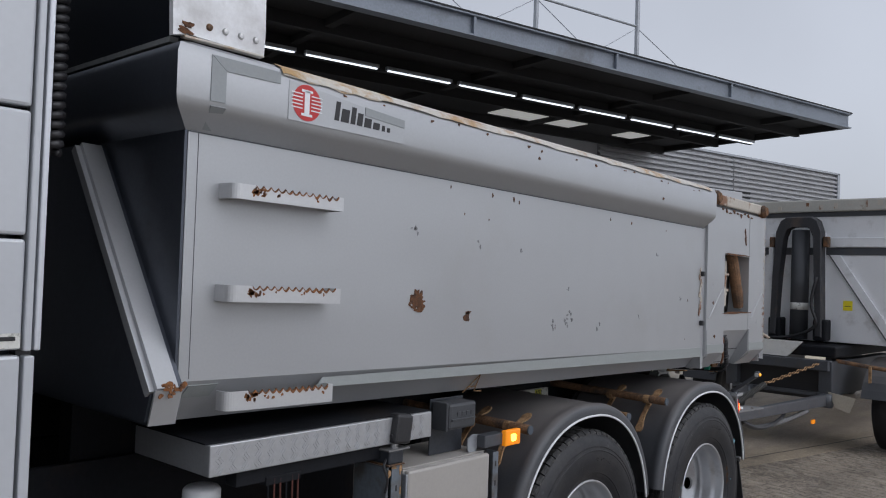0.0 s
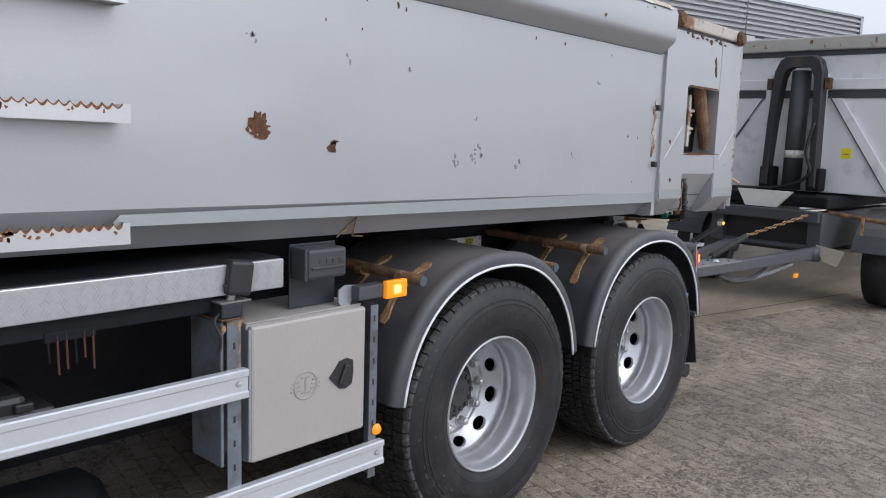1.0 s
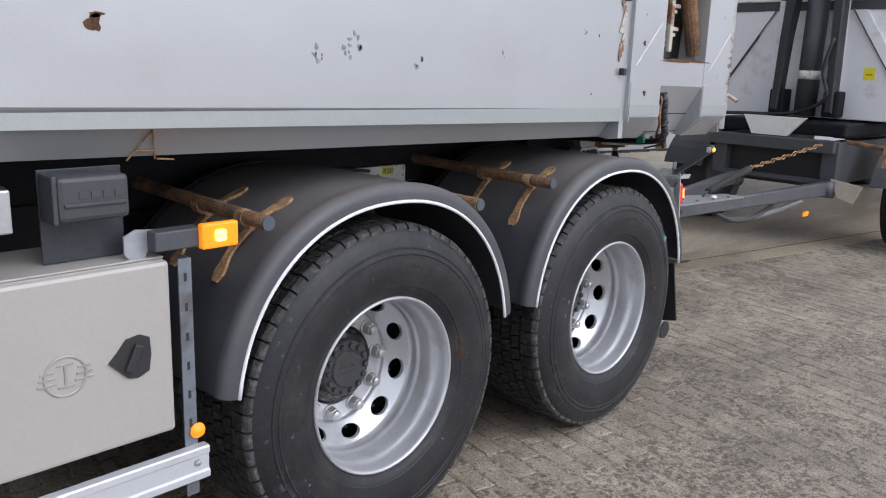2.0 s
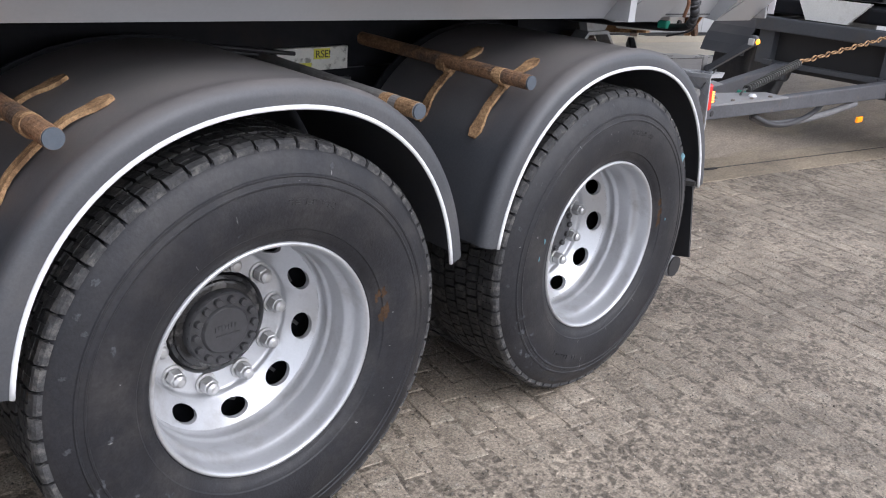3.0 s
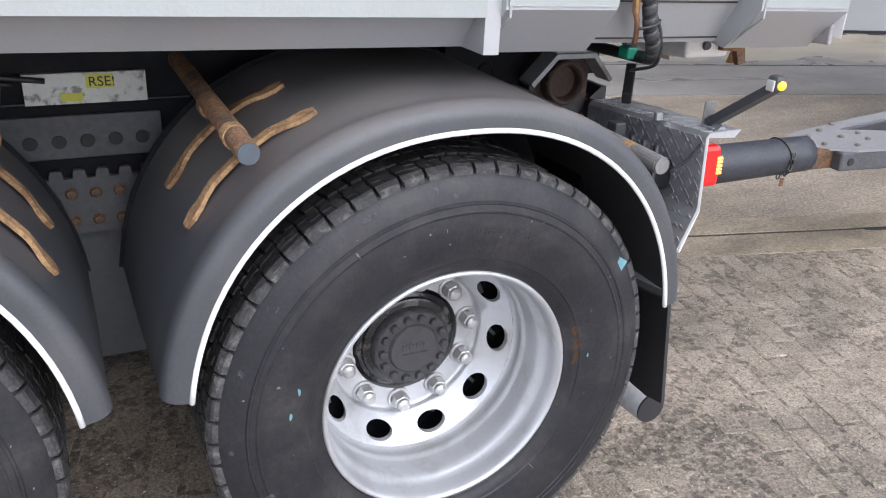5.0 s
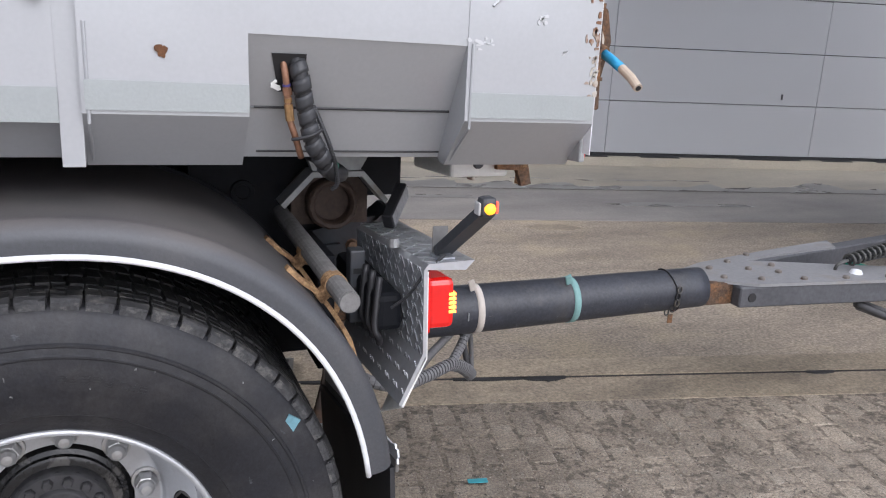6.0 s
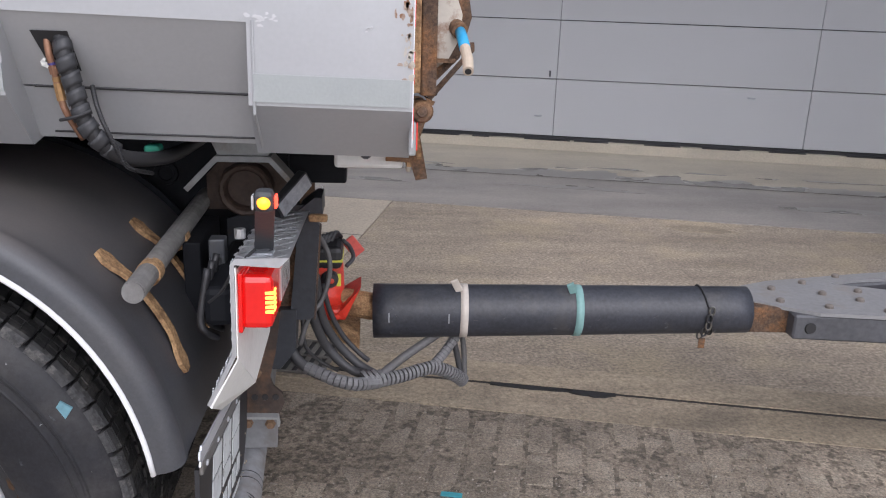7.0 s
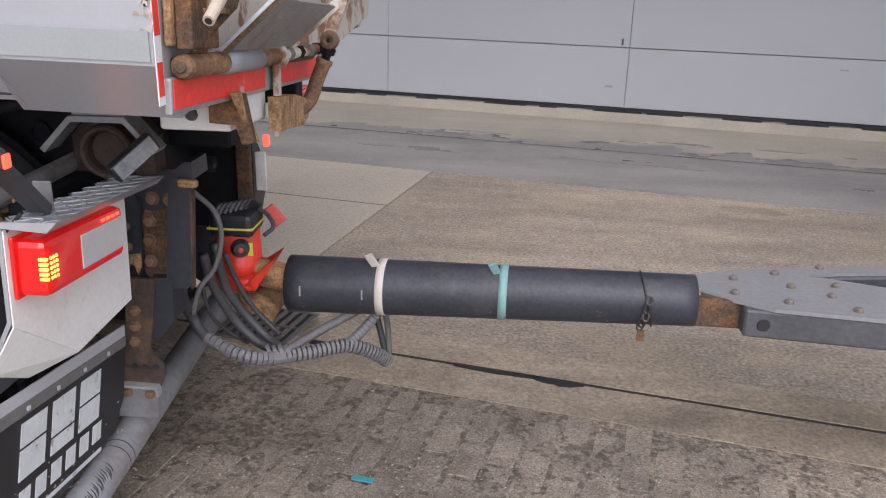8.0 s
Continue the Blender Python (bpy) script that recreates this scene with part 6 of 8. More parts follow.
def strap(cx, ang0, ang1, y):
    """A bone-shaped rusty strap lying on the guard's back."""
    bm = bmesh.new()
    n = 14
    lo, hi = [], []
    for k in range(n + 1):
        f = k / n
        deg = ang0 + (ang1 - ang0) * f
        w = 0.0135 + 0.0095 * math.exp(-((min(f, 1 - f) - 0.09) / 0.07) ** 2) - (0.004 if f in (0, 1) else 0)
        r = 0.0535 + 0.007 * min(1.0, max(0.0, (min(f, 1 - f) - 0.16) / 0.1))
        for lst, rr in ((lo, r), (hi, r + 0.009)):
            lst.append([bm.verts.new((arch(cx, deg, rr)[0], y + s * w, arch(cx, deg, rr)[1])) for s in (-1, 1)])
    for k in range(n):
        bm.faces.new((hi[k][0], hi[k][1], hi[k + 1][1], hi[k + 1][0]))
        for s in (0, 1):
            bm.faces.new((lo[k][s], hi[k][s], hi[k + 1][s], lo[k + 1][s]))
        bm.faces.new((lo[k][1], lo[k][0], lo[k + 1][0], lo[k + 1][1]))
    bm.faces.new((lo[0][0], lo[0][1], hi[0][1], hi[0][0]))
    bm.faces.new((lo[n][1], lo[n][0], hi[n][0], hi[n][1]))
    return bm


def support(cx, ang, g, y_out=2.335, up=14.5, down=14.5):
    a = radians(ang)
    r = 0.101
    bx_, bz_ = arch(cx, ang, r)
    bar = part("support_bar", tb([(bx_, y_out, bz_), (bx_, y_out + 0.004, bz_), (bx_, 3.12, bz_ + 0.02)], 0.022, 18), M_RUSTBAR, truck, "rust-coloured support bar")
    part("end_cap", tb([(bx_, y_out - 0.006, bz_), (bx_, y_out, bz_)], 0.0205, 18), M_ENDCAP, bar, "blue-grey end cap")
    for y in (2.452, 2.69):
        part("clamp_strap", strap(cx, ang - up, ang + down, y), M_OCHRE, bar, "ochre rusted clamp strap")
        part("clamp_ring", tb([(bx_, y - 0.018, bz_), (bx_, y + 0.018, bz_)], 0.0252, 18), M_OCHRE, bar)
        box_m = pose(bx_ - 0.02 * math.cos(a), y, bz_ - 0.02 * math.sin(a), 0, 90 - ang, 0)
        part("clamp_foot", bx(-0.012, 0.012, -0.014, 0.014, -0.026, 0.008, 0.003, box_m), M_OCHRE, bar)
    return bar


for gi, gx in enumerate(GUARDS):
    g = guard(gx, gi)
    support(gx, 126.5, g, down=18)
    rear_bar = support(gx, 48 if gi == 0 else 39, g, up=19, down=9)
    rear_bar.data.materials[0] = M_DUSTBAR
    tagged(rear_bar, "dust-coated grey support bar")
    for piece in rear_bar.children:
        if gi == 1 and piece.name.startswith("end_cap"):
            piece.data.materials[0] = M_DUSTBAR
            tagged(piece, "dusty grey end cap")
    if gi == 0:
        ex, ez = arch(gx, 48, 0.101)
        part("end_sleeve", tb([(ex, 2.336, ez), (ex, 2.405, ez + 0.0015)], 0.0226, 18), M_OCHRE, rear_bar, "tan rusted bar end")
# unseen far-side guards, added to cut the light under the truck
for gx, low in zip(GUARDS, (8, 44)):
    ring = [arch(gx, low + (172 - low) * k / 20, 0.06) for k in range(21)] + [arch(gx, 172 - (172 - low) * k / 20, 0.04) for k in range(21)]
    part("far_mudguard", pr(ring, "y", 4.1, 4.79), M_GUARD, truck)
# black plates, added to stand in for the darkness behind the wheels
for gx in GUARDS:
    arch_plate = [arch(gx, 8 + 164 * k / 20, 0.06) for k in range(21)]
    part("arch_dark_plate", pr(arch_plate, "y", 2.955, 2.965), M_CHASSIS, truck)
# unseen box, added to keep far-side light out from under the body
part("far_side_block", bx(1.4, 3.1, 4.3, 4.72, 0.45, 1.2, 0.02), M_CHASSIS, truck)


# ---- side equipment of the truck ----
def cabinet():
    c = part("cabinet", bx(2.605, 3.095, 2.345, 2.62, 0.60, 1.062, 0.006), M_CABINET, truck, "beige-grey steel cabinet with a black lock")
    part("top_cover", bx(2.606, 3.094, 2.346, 2.625, 1.0625, 1.068, 0.002), M_CABINET, c)
    door = part("cabinet_door", bx(2.606, 3.094, 2.316, 2.344, 0.604, 1.062, 0.011), M_CABINET, truck, "beige-grey cabinet door with an emblem")
    part("door_edge", bx(2.600, 2.611, 2.322, 2.344, 0.61, 1.05, 0.003), M_GALV, c)
    lock = part("lock", pr([(-0.062, -0.002), (-0.04, 0.02), (-0.015, 0.05), (0.02, 0.056), (0.044, 0.045), (0.047, 0.0), (0.04, -0.042), (0.01, -0.055), (-0.015, -0.05), (-0.045, -0.02)], "y", -0.008, 0.0), M_BLACK, door, "black lock handle")
    lock.location = (2.985, 2.318, 0.832)
    part("lock_wing", bx(-0.012, 0.012, -0.02, -0.008, -0.036, 0.036, 0.004, pose(0, 0, 0, 0, 25, 0)), M_BLACK, door).location = (2.985, 2.318, 0.832)
    ring = [(2.822 + 0.048 * math.cos(2 * math.pi * k / 28), 2.317, 0.825 + 0.048 * math.sin(2 * math.pi * k / 28)) for k in range(29)]
    emblem = part("emblem", tb(ring, 0.0042, 8), M_EMBOSS, door, "embossed round emblem")
    for k in range(3):
        for x0, x1 in ((2.757, 2.801), (2.843, 2.887)):
            part("emblem_bar", bx(x0 + 0.004 * k, x1 - 0.002 * k, 2.3135, 2.318, 0.808 + 0.015 * k, 0.814 + 0.015 * k, 0.001), M_EMBOSS, emblem)
    for z in (0.797, 0.85):
        part("emblem_bar", bx(2.803, 2.842, 2.3135, 2.318, z, z + 0.006, 0.001), M_EMBOSS, emblem)
    part("emblem_bar", bx(2.819, 2.826, 2.3135, 2.318, 0.8035, 0.8495, 0.001), M_EMBOSS, emblem)
    for x, y in ((2.74, 2.46), (2.76, 2.44), (2.81, 2.47)):
        part("bolt", lathe(bmesh.new(), [(0, -0.006), (0.005, -0.005), (0.006, 0)], 8), M_BLACK, c).matrix_basis = pose(x, y, 1.068, 90, 0, 0)


cabinet()


def slotted_post(x, w, z0, z1, y=2.318):
    p = part("rail_post", pr([(x, y), (x + w, y), (x + w, y + 0.06), (x + w - 0.005, y + 0.06), (x + w - 0.005, y + 0.005), (x, y + 0.005)], "z", z0, z1), M_POST, truck, "stained blue-grey slotted steel post")
    n = int((z1 - z0) / 0.08)
    for k in range(n):
        z = z0 + 0.04 + 0.08 * k
        part("slot", bx(x + w * 0.5 - 0.004, x + w * 0.5 + 0.004, y - 0.0008, y + 0.004, z, z + 0.022), M_INK, p)
    return p


slotted_post(2.519, 0.05, 0.40, 1.094)
part("post_web", bx(2.500, 2.512, 2.326, 2.50, 0.62, 1.09, 0.003), M_POST, truck, "stained galvanised mounting plate")
slotted_post(3.118, 0.036, 0.40, 1.06)


def side_rail(x0, x1, z0, z1):
    h = z1 - z0
    prof = [(2.292, z0), (2.288, z0 + 0.004), (2.288, z0 + 0.22 * h), (2.294, z0 + 0.27 * h), (2.294, z0 + 0.73 * h), (2.288, z0 + 0.78 * h), (2.288, z1 - 0.004), (2.292, z1), (2.318, z1), (2.318, z0)]
    r = part("side_rail", pr(prof, "x", x0, x1), M_ALU, truck, "pale aluminium side guard rail")
    for x in (x1 - 0.035,):
        part("bolt", lathe(bmesh.new(), [(0, -0.01), (0.008, -0.008), (0.011, 0)], 10), M_STEELNUT, r).location = (x, 2.294, (z0 + z1) / 2 + 0.005)
    return r


side_rail(0.6, 2.578, 0.842, 0.937)
side_rail(0.6, 3.172, 0.452, 0.545)

ch = part("checker_locker", bx(1.765, 2.742, 2.332, 2.78, 1.172, 1.268, 0.004), M_CHECK, truck, "aluminium checker plate locker")
bm = bmesh.new()
for i in range(20):
    for j in range(3):
        cx, cz = 1.80 + 0.0465 * i, 1.19 + 0.029 * j
        for q in (-1, 0, 1):
            ang = 50 if (i + j) % 2 else -50
            box(bm, -0.011, 0.011, -0.0012, 0.0012, -0.0016, 0.0016, 0.0, Matrix.Translation((cx + 0.006 * q * math.sin(radians(ang)) * 1.4, 2.3312, cz + 0.008 * q * 0.7)) @ Matrix.Rotation(radians(ang), 4, "Y"))
tagged(part("checker_pattern", bm, M_CHECK, ch), kind="stuff")
# black sheet puts shade over the locker's bright metal top
part("top_shade", bx(1.755, 2.738, 2.345, 2.79, 1.2685, 1.273), M_CHASSIS, ch, "black sheet that paints shade on the locker top")
part("locker_frame", bx(1.88, 2.50, 2.36, 2.42, 1.118, 1.168, 0.003), M_CHASSIS, truck)
part("post_cap", bx(2.498, 2.572, 2.312, 2.43, 1.102, 1.150, 0.006), M_FRAMEBLUE, truck, "grimy rust-edged post head")
part("cap_flange", bx(2.494, 2.576, 2.308, 2.434, 1.096, 1.102, 0.002), M_RUSTDARK, truck, "rusty weld under the post head")
part("cap_plate", bx(2.490, 2.60, 2.306, 2.44, 1.150, 1.156, 0.002), M_GALV2, truck, "bent grey lamp plate")
rust = bmesh.new()
for k, (x, z, ru, rv) in enumerate(((2.506, 1.07, 0.007, 0.016), (2.563, 1.08, 0.006, 0.02), (2.53, 1.088, 0.012, 0.006), (2.564, 1.0, 0.004, 0.014), (2.565, 0.93, 0.003, 0.02))):
    blob(rust, x, z, ru, rv, 2.3172, 90 + k, 0.001, 12)
tagged(part("post_rust", rust, M_OCHRE, truck, "rust blooms on the post"), kind="stuff")

bb = part("junction_box", bx(2.838, 3.006, 2.325, 2.418, 1.182, 1.287, 0.012), M_BLACK2, truck, "dark grey plastic box on a bracket")
part("box_ridge", bx(2.85, 2.995, 2.318, 2.326, 1.218, 1.226, 0.002), M_BLACK2, bb)
for k in range(4):
    part("raised_bar", bx(2.885 + 0.028 * k, 2.904 + 0.028 * k, 2.3225, 2.326, 1.235, 1.252, 0.001), M_BLACK2, bb)
part("box_lid", bx(2.829, 2.842, 2.332, 2.41, 1.178, 1.29, 0.004), M_BLACK2, bb)
part("box_plate", bx(2.83, 3.03, 2.42, 2.426, 1.07, 1.295, 0.002), M_FRAMEBLUE, truck, "dark blue-grey mounting plate")

wl = part("work_lamp", bx(-0.043, 0.043, -0.022, 0.03, -0.055, 0.055, 0.012, pose(2.565, 2.325, 1.225, 0, 8, 0)), M_BLACK, truck, "small black swivel lamp")
part("lamp_bracket", tb([(2.545, 2.34, 1.15), (2.55, 2.335, 1.185)], 0.014, 10), M_STEELNUT, wl)
part("lamp_lever", tb([(2.51, 2.32, 1.205), (2.54, 2.32, 1.2)], 0.006, 8), M_BLACK, wl)
part("lamp_cable", tb(bend([(2.5, 2.33, 1.12), (2.47, 2.31, 1.10), (2.49, 2.31, 1.05), (2.50, 2.33, 1.0)]), 0.005, 6), M_BLACK, wl)

br = part("lamp_arm", bx(3.06, 3.19, 2.318, 2.37, 1.085, 1.135, 0.004), M_DARKGREY, truck, "dark bracket with an amber side marker")
part("arm_plate", pr([(3.0, 1.08), (3.0, 1.125), (3.03, 1.14), (3.08, 1.135), (3.05, 1.06), (3.02, 1.06)], "y", 2.36, 2.366), M_GALV, br)
am = part("side_marker", bx(3.178, 3.285, 2.30, 2.325, 1.078, 1.145, 0.006), M_AMBER, truck, "lit amber side marker lamp")
part("marker_led", bx(3.215, 3.245, 2.297, 2.30, 1.097, 1.127, 0.006), M_AMBERLIT, am)
# no lamp: the reflector's brightness is emission from the amber lens material
rf = part("amber_reflector", lathe(bmesh.new(), [(0, -0.012), (0.016, -0.010), (0.022, 0.0)], 20), M_AMBER, truck, "round amber reflector", smooth=True)
rf.matrix_basis = pose(3.152, 2.312, 0.585)

# fuel filter, valves, battery tray behind the side rail
flt = part("fuel_filter", lathe(bmesh.new(), [(0, 0.085), (0.052, 0.085), (0.06, 0.075), (0.062, -0.03), (0.058, -0.042), (0, -0.042)], 28), M_WHITEP, truck, "white spin-on filter with a blue print bar", smooth=True)
flt.matrix_basis = pose(1.862, 2.52, 1.012, 90, 0, 0)
part("print_bar", bx(1.845, 1.89, 2.4565, 2.4585, 1.035, 1.045), M_BLUEPRINT, truck)
tray = part("battery_tray", bx(1.2, 2.05, 2.45, 2.8, 0.84, 0.90, 0.01), M_BLACK, truck)
for k in range(9):
    part("tray_rib", bx(1.22 + 0.09 * k, 1.27 + 0.09 * k, 2.44, 2.78, 0.90, 0.925, 0.005), M_BLACK, tray)
part("filter_holder", bx(1.80, 1.98, 2.46, 2.62, 0.87, 0.945, 0.02), M_BLACK, truck)
part("filter_seal", tb([(1.862, 2.52, 0.944), (1.862, 2.52, 0.971)], 0.059, 24), M_BLACK2, flt, "dark filter head ring").matrix_basis = flt.matrix_basis.inverted()
vb = part("valve_block", bx(1.99, 2.13, 2.355, 2.40, 1.105, 1.135, 0.004), M_CHASSIS, truck, "row of rusty red valve levers")
for k in range(6):
    part("valve", tb([(2.0 + 0.024 * k, 2.358, 1.125), (2.002 + 0.024 * k, 2.358, 1.05 - 0.012 * (k * 7 % 4))], 0.0033, 8), M_VALVE if k % 3 else M_CHASSIS, vb)
part("air_tank", lathe(bmesh.new(), [(0, -0.4), (0.1, -0.39), (0.14, -0.34), (0.14, 0.34), (0.1, 0.39), (0, 0.4)], 28), M_CHASSIS, truck, "black air tank", smooth=True).matrix_basis = pose(1.9, 2.75, 0.42, 0, 0, 90)
part("back_panel", bx(1.2, 3.2, 3.05, 3.08, 0.5, 1.1), M_CHASSIS, truck)
part("gearbox", bx(-0.5, 1.5, 3.2, 3.86, 0.6, 1.3, 0.05), M_CHASSIS, truck)
part("front_wheel", lathe(bmesh.new(), [(0.0, 0.04), (0.29, 0.0), (0.4, -0.02), (0.51, 0.02), (0.535, 0.05), (0.535, 0.28), (0.4, 0.31), (0.0, 0.3)], 48), M_RUBBER, truck, smooth=True).location = (-0.2, 2.29, HUB_Z)
part("front_wheel", lathe(bmesh.new(), [(0.0, 0.0), (0.5, 0.0), (0.535, 0.05), (0.535, 0.28), (0.0, 0.3)], 48), M_RUBBER, truck, smooth=True).location = (-0.2, 4.4, HUB_Z)

# ---- rear end of the truck ----
rear = part("lamp_plate", pr([(5.945, 1.035), (5.965, 1.055), (5.862, 1.052), (5.852, 1.04), (5.852, 0.86), (5.80, 0.755), (5.808, 0.75), (5.86, 0.858), (5.86, 1.04)], "y", 2.375, 2.87), M_CHECK, truck, "white-edged checker plate bracket")
bm = bmesh.new()
for i in range(17):
    for j in range(10):
        ang = 45 if (i + j) % 2 else -45
        y, z = 2.39 + 0.0285 * i, 0.775 + 0.0285 * j
        if z < 0.86 and y > 2.8:
            continue
        x = 5.8512 if z > 0.858 else 5.852 - (0.858 - z) * 0.495
        for q in (-1, 0, 1):
            off = Vector((0, 0.0052 * q * math.cos(radians(ang)), 0.0052 * q * math.sin(radians(ang)) * (1 if ang > 0 else -1)))
            box(bm, -0.0012, 0.0012, -0.0017, 0.0017, -0.0095, 0.0095, 0.0, Matrix.Translation(Vector((x, y, z)) + off) @ Matrix.Rotation(radians(-ang), 4, "X"))
for i in range(17):
    for j in range(4):
        ang = 45 if (i + j) % 2 else -45
        for q in (-1, 0, 1):
            box(bm, -0.0095, 0.0095, -0.0017, 0.0017, -0.0012, 0.0012, 0.0, Matrix.Translation((5.868 + 0.026 * j + 0.005 * q * (1 if ang > 0 else -1) * 0.7, 2.39 + 0.0285 * i + 0.005 * q * 0.7, 1.0542)) @ Matrix.Rotation(radians(ang), 4, "Z"))
tagged(part("checker_pattern", bm, M_CHECK, rear), kind="stuff")
part("rear_face", pr([(2.377, 0.85), (2.6, 0.712), (2.868, 0.742), (2.868, 1.035), (2.377, 1.035)], "x", 5.8605, 5.863), M_WHITEP2, rear, "dull white painted face")
bm = bmesh.new()
hull(bm, [(5.8605, 2.377, 0.85), (5.8605, 2.6, 0.712), (5.863, 2.6, 0.711), (5.863, 2.377, 0.849)], [(5.806, 2.372, 0.752), (5.80, 2.5, 0.692), (5.8035, 2.5, 0.69), (5.8095, 2.372, 0.749)])
part("rear_face", bm, M_WHITEP2, rear)
tl = part("tail_lamp", bx(5.864, 5.93, 2.392, 2.715, 0.905, 1.015, 0.014), M_RED, truck, "red tail lamp with lit diodes and a white reflector")
part("lamp_base", bx(5.8635, 5.872, 2.387, 2.72, 0.90, 1.02, 0.003), M_RED, tl)
part("reflector", bx(5.9295, 5.9325, 2.52, 2.70, 0.925, 0.995, 0.002), M_REFL, tl, "pale clear reflector field")
for k in range(5):
    for r in range(3):
        part("diode", lathe(bmesh.new(), [(0, -0.003), (0.003, -0.002), (0.0036, 0.0)], 10), M_REDLIT, tl).matrix_basis = pose(5.9305, 2.405 + 0.0105 * r, 0.942 + 0.0095 * k, 0, 0, 90)
    part("diode", bx(5.915, 5.9315, 2.3895, 2.396, 0.939 + 0.0095 * k, 0.945 + 0.0095 * k, 0.001), M_REDLIT, tl)
for k in range(4):
    part("diode", bx(5.929, 5.9325, 2.61 + 0.022 * k, 2.624 + 0.022 * k, 1.0, 1.006), M_REDLIT2, tl)
mk = part("marker_arm", hull(bmesh.new(), [(5.893, 2.425, 1.055), (5.929, 2.425, 1.055), (5.929, 2.437, 1.072), (5.893, 2.437, 1.072)], [(5.918, 2.272, 1.175), (5.952, 2.272, 1.175), (5.952, 2.284, 1.192), (5.918, 2.284, 1.192)]), M_BLACK2, truck, "black rubber marker arm with an amber and red lamp")
part("arm_foot", lathe(bmesh.new(), [(0, -0.012), (0.018, -0.012), (0.018, 0.0)], 16), M_BLACK2, mk).matrix_basis = pose(5.911, 2.43, 1.064, -35, 0, 0)
part("arm_bolt", lathe(bmesh.new(), [(0, -0.007), (0.007, -0.006), (0.009, 0.0)], 10), M_GALV, mk).matrix_basis = pose(5.911, 2.42, 1.058, -35, 0, 0)
part("marker_bracket", bx(5.893, 5.928, 2.442, 2.447, 1.04, 1.115, 0.002), M_GALV2, mk)
part("bracket_foot", bx(5.889, 5.93, 2.40, 2.447, 1.052, 1.058, 0.002), M_GALV, mk)
part("marker_head", bx(5.918, 5.952, 2.258, 2.292, 1.174, 1.214, 0.01), M_BLACK2, mk)
part("marker_amber", lathe(bmesh.new(), [(0, -0.008), (0.006, -0.007), (0.010, -0.004), (0.0125, 0.004)], 20), M_AMBERLIT2, mk, "lit amber marker", smooth=True).matrix_basis = pose(5.935, 2.258, 1.192)
part("marker_red", bx(5.952, 5.957, 2.266, 2.288, 1.18, 1.204, 0.003), M_REDLIT2, mk)
part("marker_clear", bx(5.913, 5.918, 2.262, 2.286, 1.178, 1.204, 0.003), M_REFL, mk)
axis = (Vector((5.958, 2.832, 1.11)) - Vector((5.897, 2.758, 1.047))).normalized()
turn_m = axis.to_track_quat("Z", "X").to_matrix().to_4x4()
turn_m = Matrix.Translation((5.928, 2.795, 1.082)) @ turn_m
nl = part("number_lamp", bx(-0.022, 0.022, -0.014, 0.014, -0.062, 0.062, 0.005, turn_m), M_BLACK, truck, "black number lamp with a pale scratched lens")
face = max(((turn_m.to_3x3() @ Vector(d)).x - 0.5 * (turn_m.to_3x3() @ Vector(d)).y, d) for d in ((1, 0, 0), (-1, 0, 0), (0, 1, 0), (0, -1, 0)))[1]
if face[0]:
    lens = bx(face[0] * 0.0225, face[0] * 0.0235, -0.012, 0.012, -0.055, 0.055, 0.0, turn_m)
else:
    lens = bx(-0.019, 0.019, face[1] * 0.0145, face[1] * 0.0155, -0.055, 0.055, 0.0, turn_m)
part("lamp_lens", lens, M_LENS, nl, "pale scratched lens")
part("lamp_stud", lathe(bmesh.new(), [(0, -0.01), (0.012, -0.01), (0.012, 0.01), (0, 0.01)], 10), M_STEELNUT, rear).matrix_basis = pose(5.845, 2.55, 1.065, 90, 0, 0)
part("marker_cable", tb(bend([(5.90, 2.38, 1.07), (5.86, 2.39, 1.03), (5.83, 2.41, 0.98), (5.80, 2.43, 0.95)]), 0.0035, 6), M_BLACK, rear)
for y, z in ((2.66, 0.865), (2.68, 0.868)):
    part("rivet", bx(5.8632, 5.866, y, y + 0.008, z + 0.012, z + 0.02), M_DARKGREY, rear)

# rear flap with an alloy clamp strip
flap = part("printed_flap", pr([(2.335, 0.64), (2.96, 0.64), (2.94, 0.49), (2.87, 0.42), (2.40, 0.345), (2.335, 0.35)], "x", 5.775, 5.785), M_BLACK, truck, "black rubber flap with worn white print blocks")
strip = part("clamp_strip", pr([(2.318, 0.668), (2.326, 0.661), (2.321, 0.652), (2.34, 0.649), (2.37, 0.652), (2.95, 0.655), (2.95, 0.688), (2.36, 0.684), (2.338, 0.69), (2.332, 0.681), (2.322, 0.683)], "x", 5.7865, 5.7905), M_ALU, flap, "torn pale aluminium strip")
part("clamp_band", bx(5.785, 5.793, 2.33, 2.95, 0.63, 0.658, 0.003), M_GALV2, flap)
for k in range(5):
    part("strip_rivet", bx(5.7925, 5.797, 2.36 + 0.12 * k, 2.372 + 0.12 * k, 0.638, 0.648, 0.002), M_ALU, flap)


def print_block(y0, z0, w, h, slit=0.0, lean=0.22):
    """A heavy slanted block of worn print, parted by a slit or whole."""
    spans = ((0.0, slit - 0.025), (slit + 0.025, 1.0)) if slit else ((0.0, 1.0),)
    for low, high in spans:
        pts = [(y0 + u * w + lean * v * h, z0 + v * h) for u, v in ((0, low), (1, low), (1, high), (0, high))]
        part("print_mark", pr(pts, "x", 5.7852, 5.7868), M_PRINT, flap, "worn white print block")


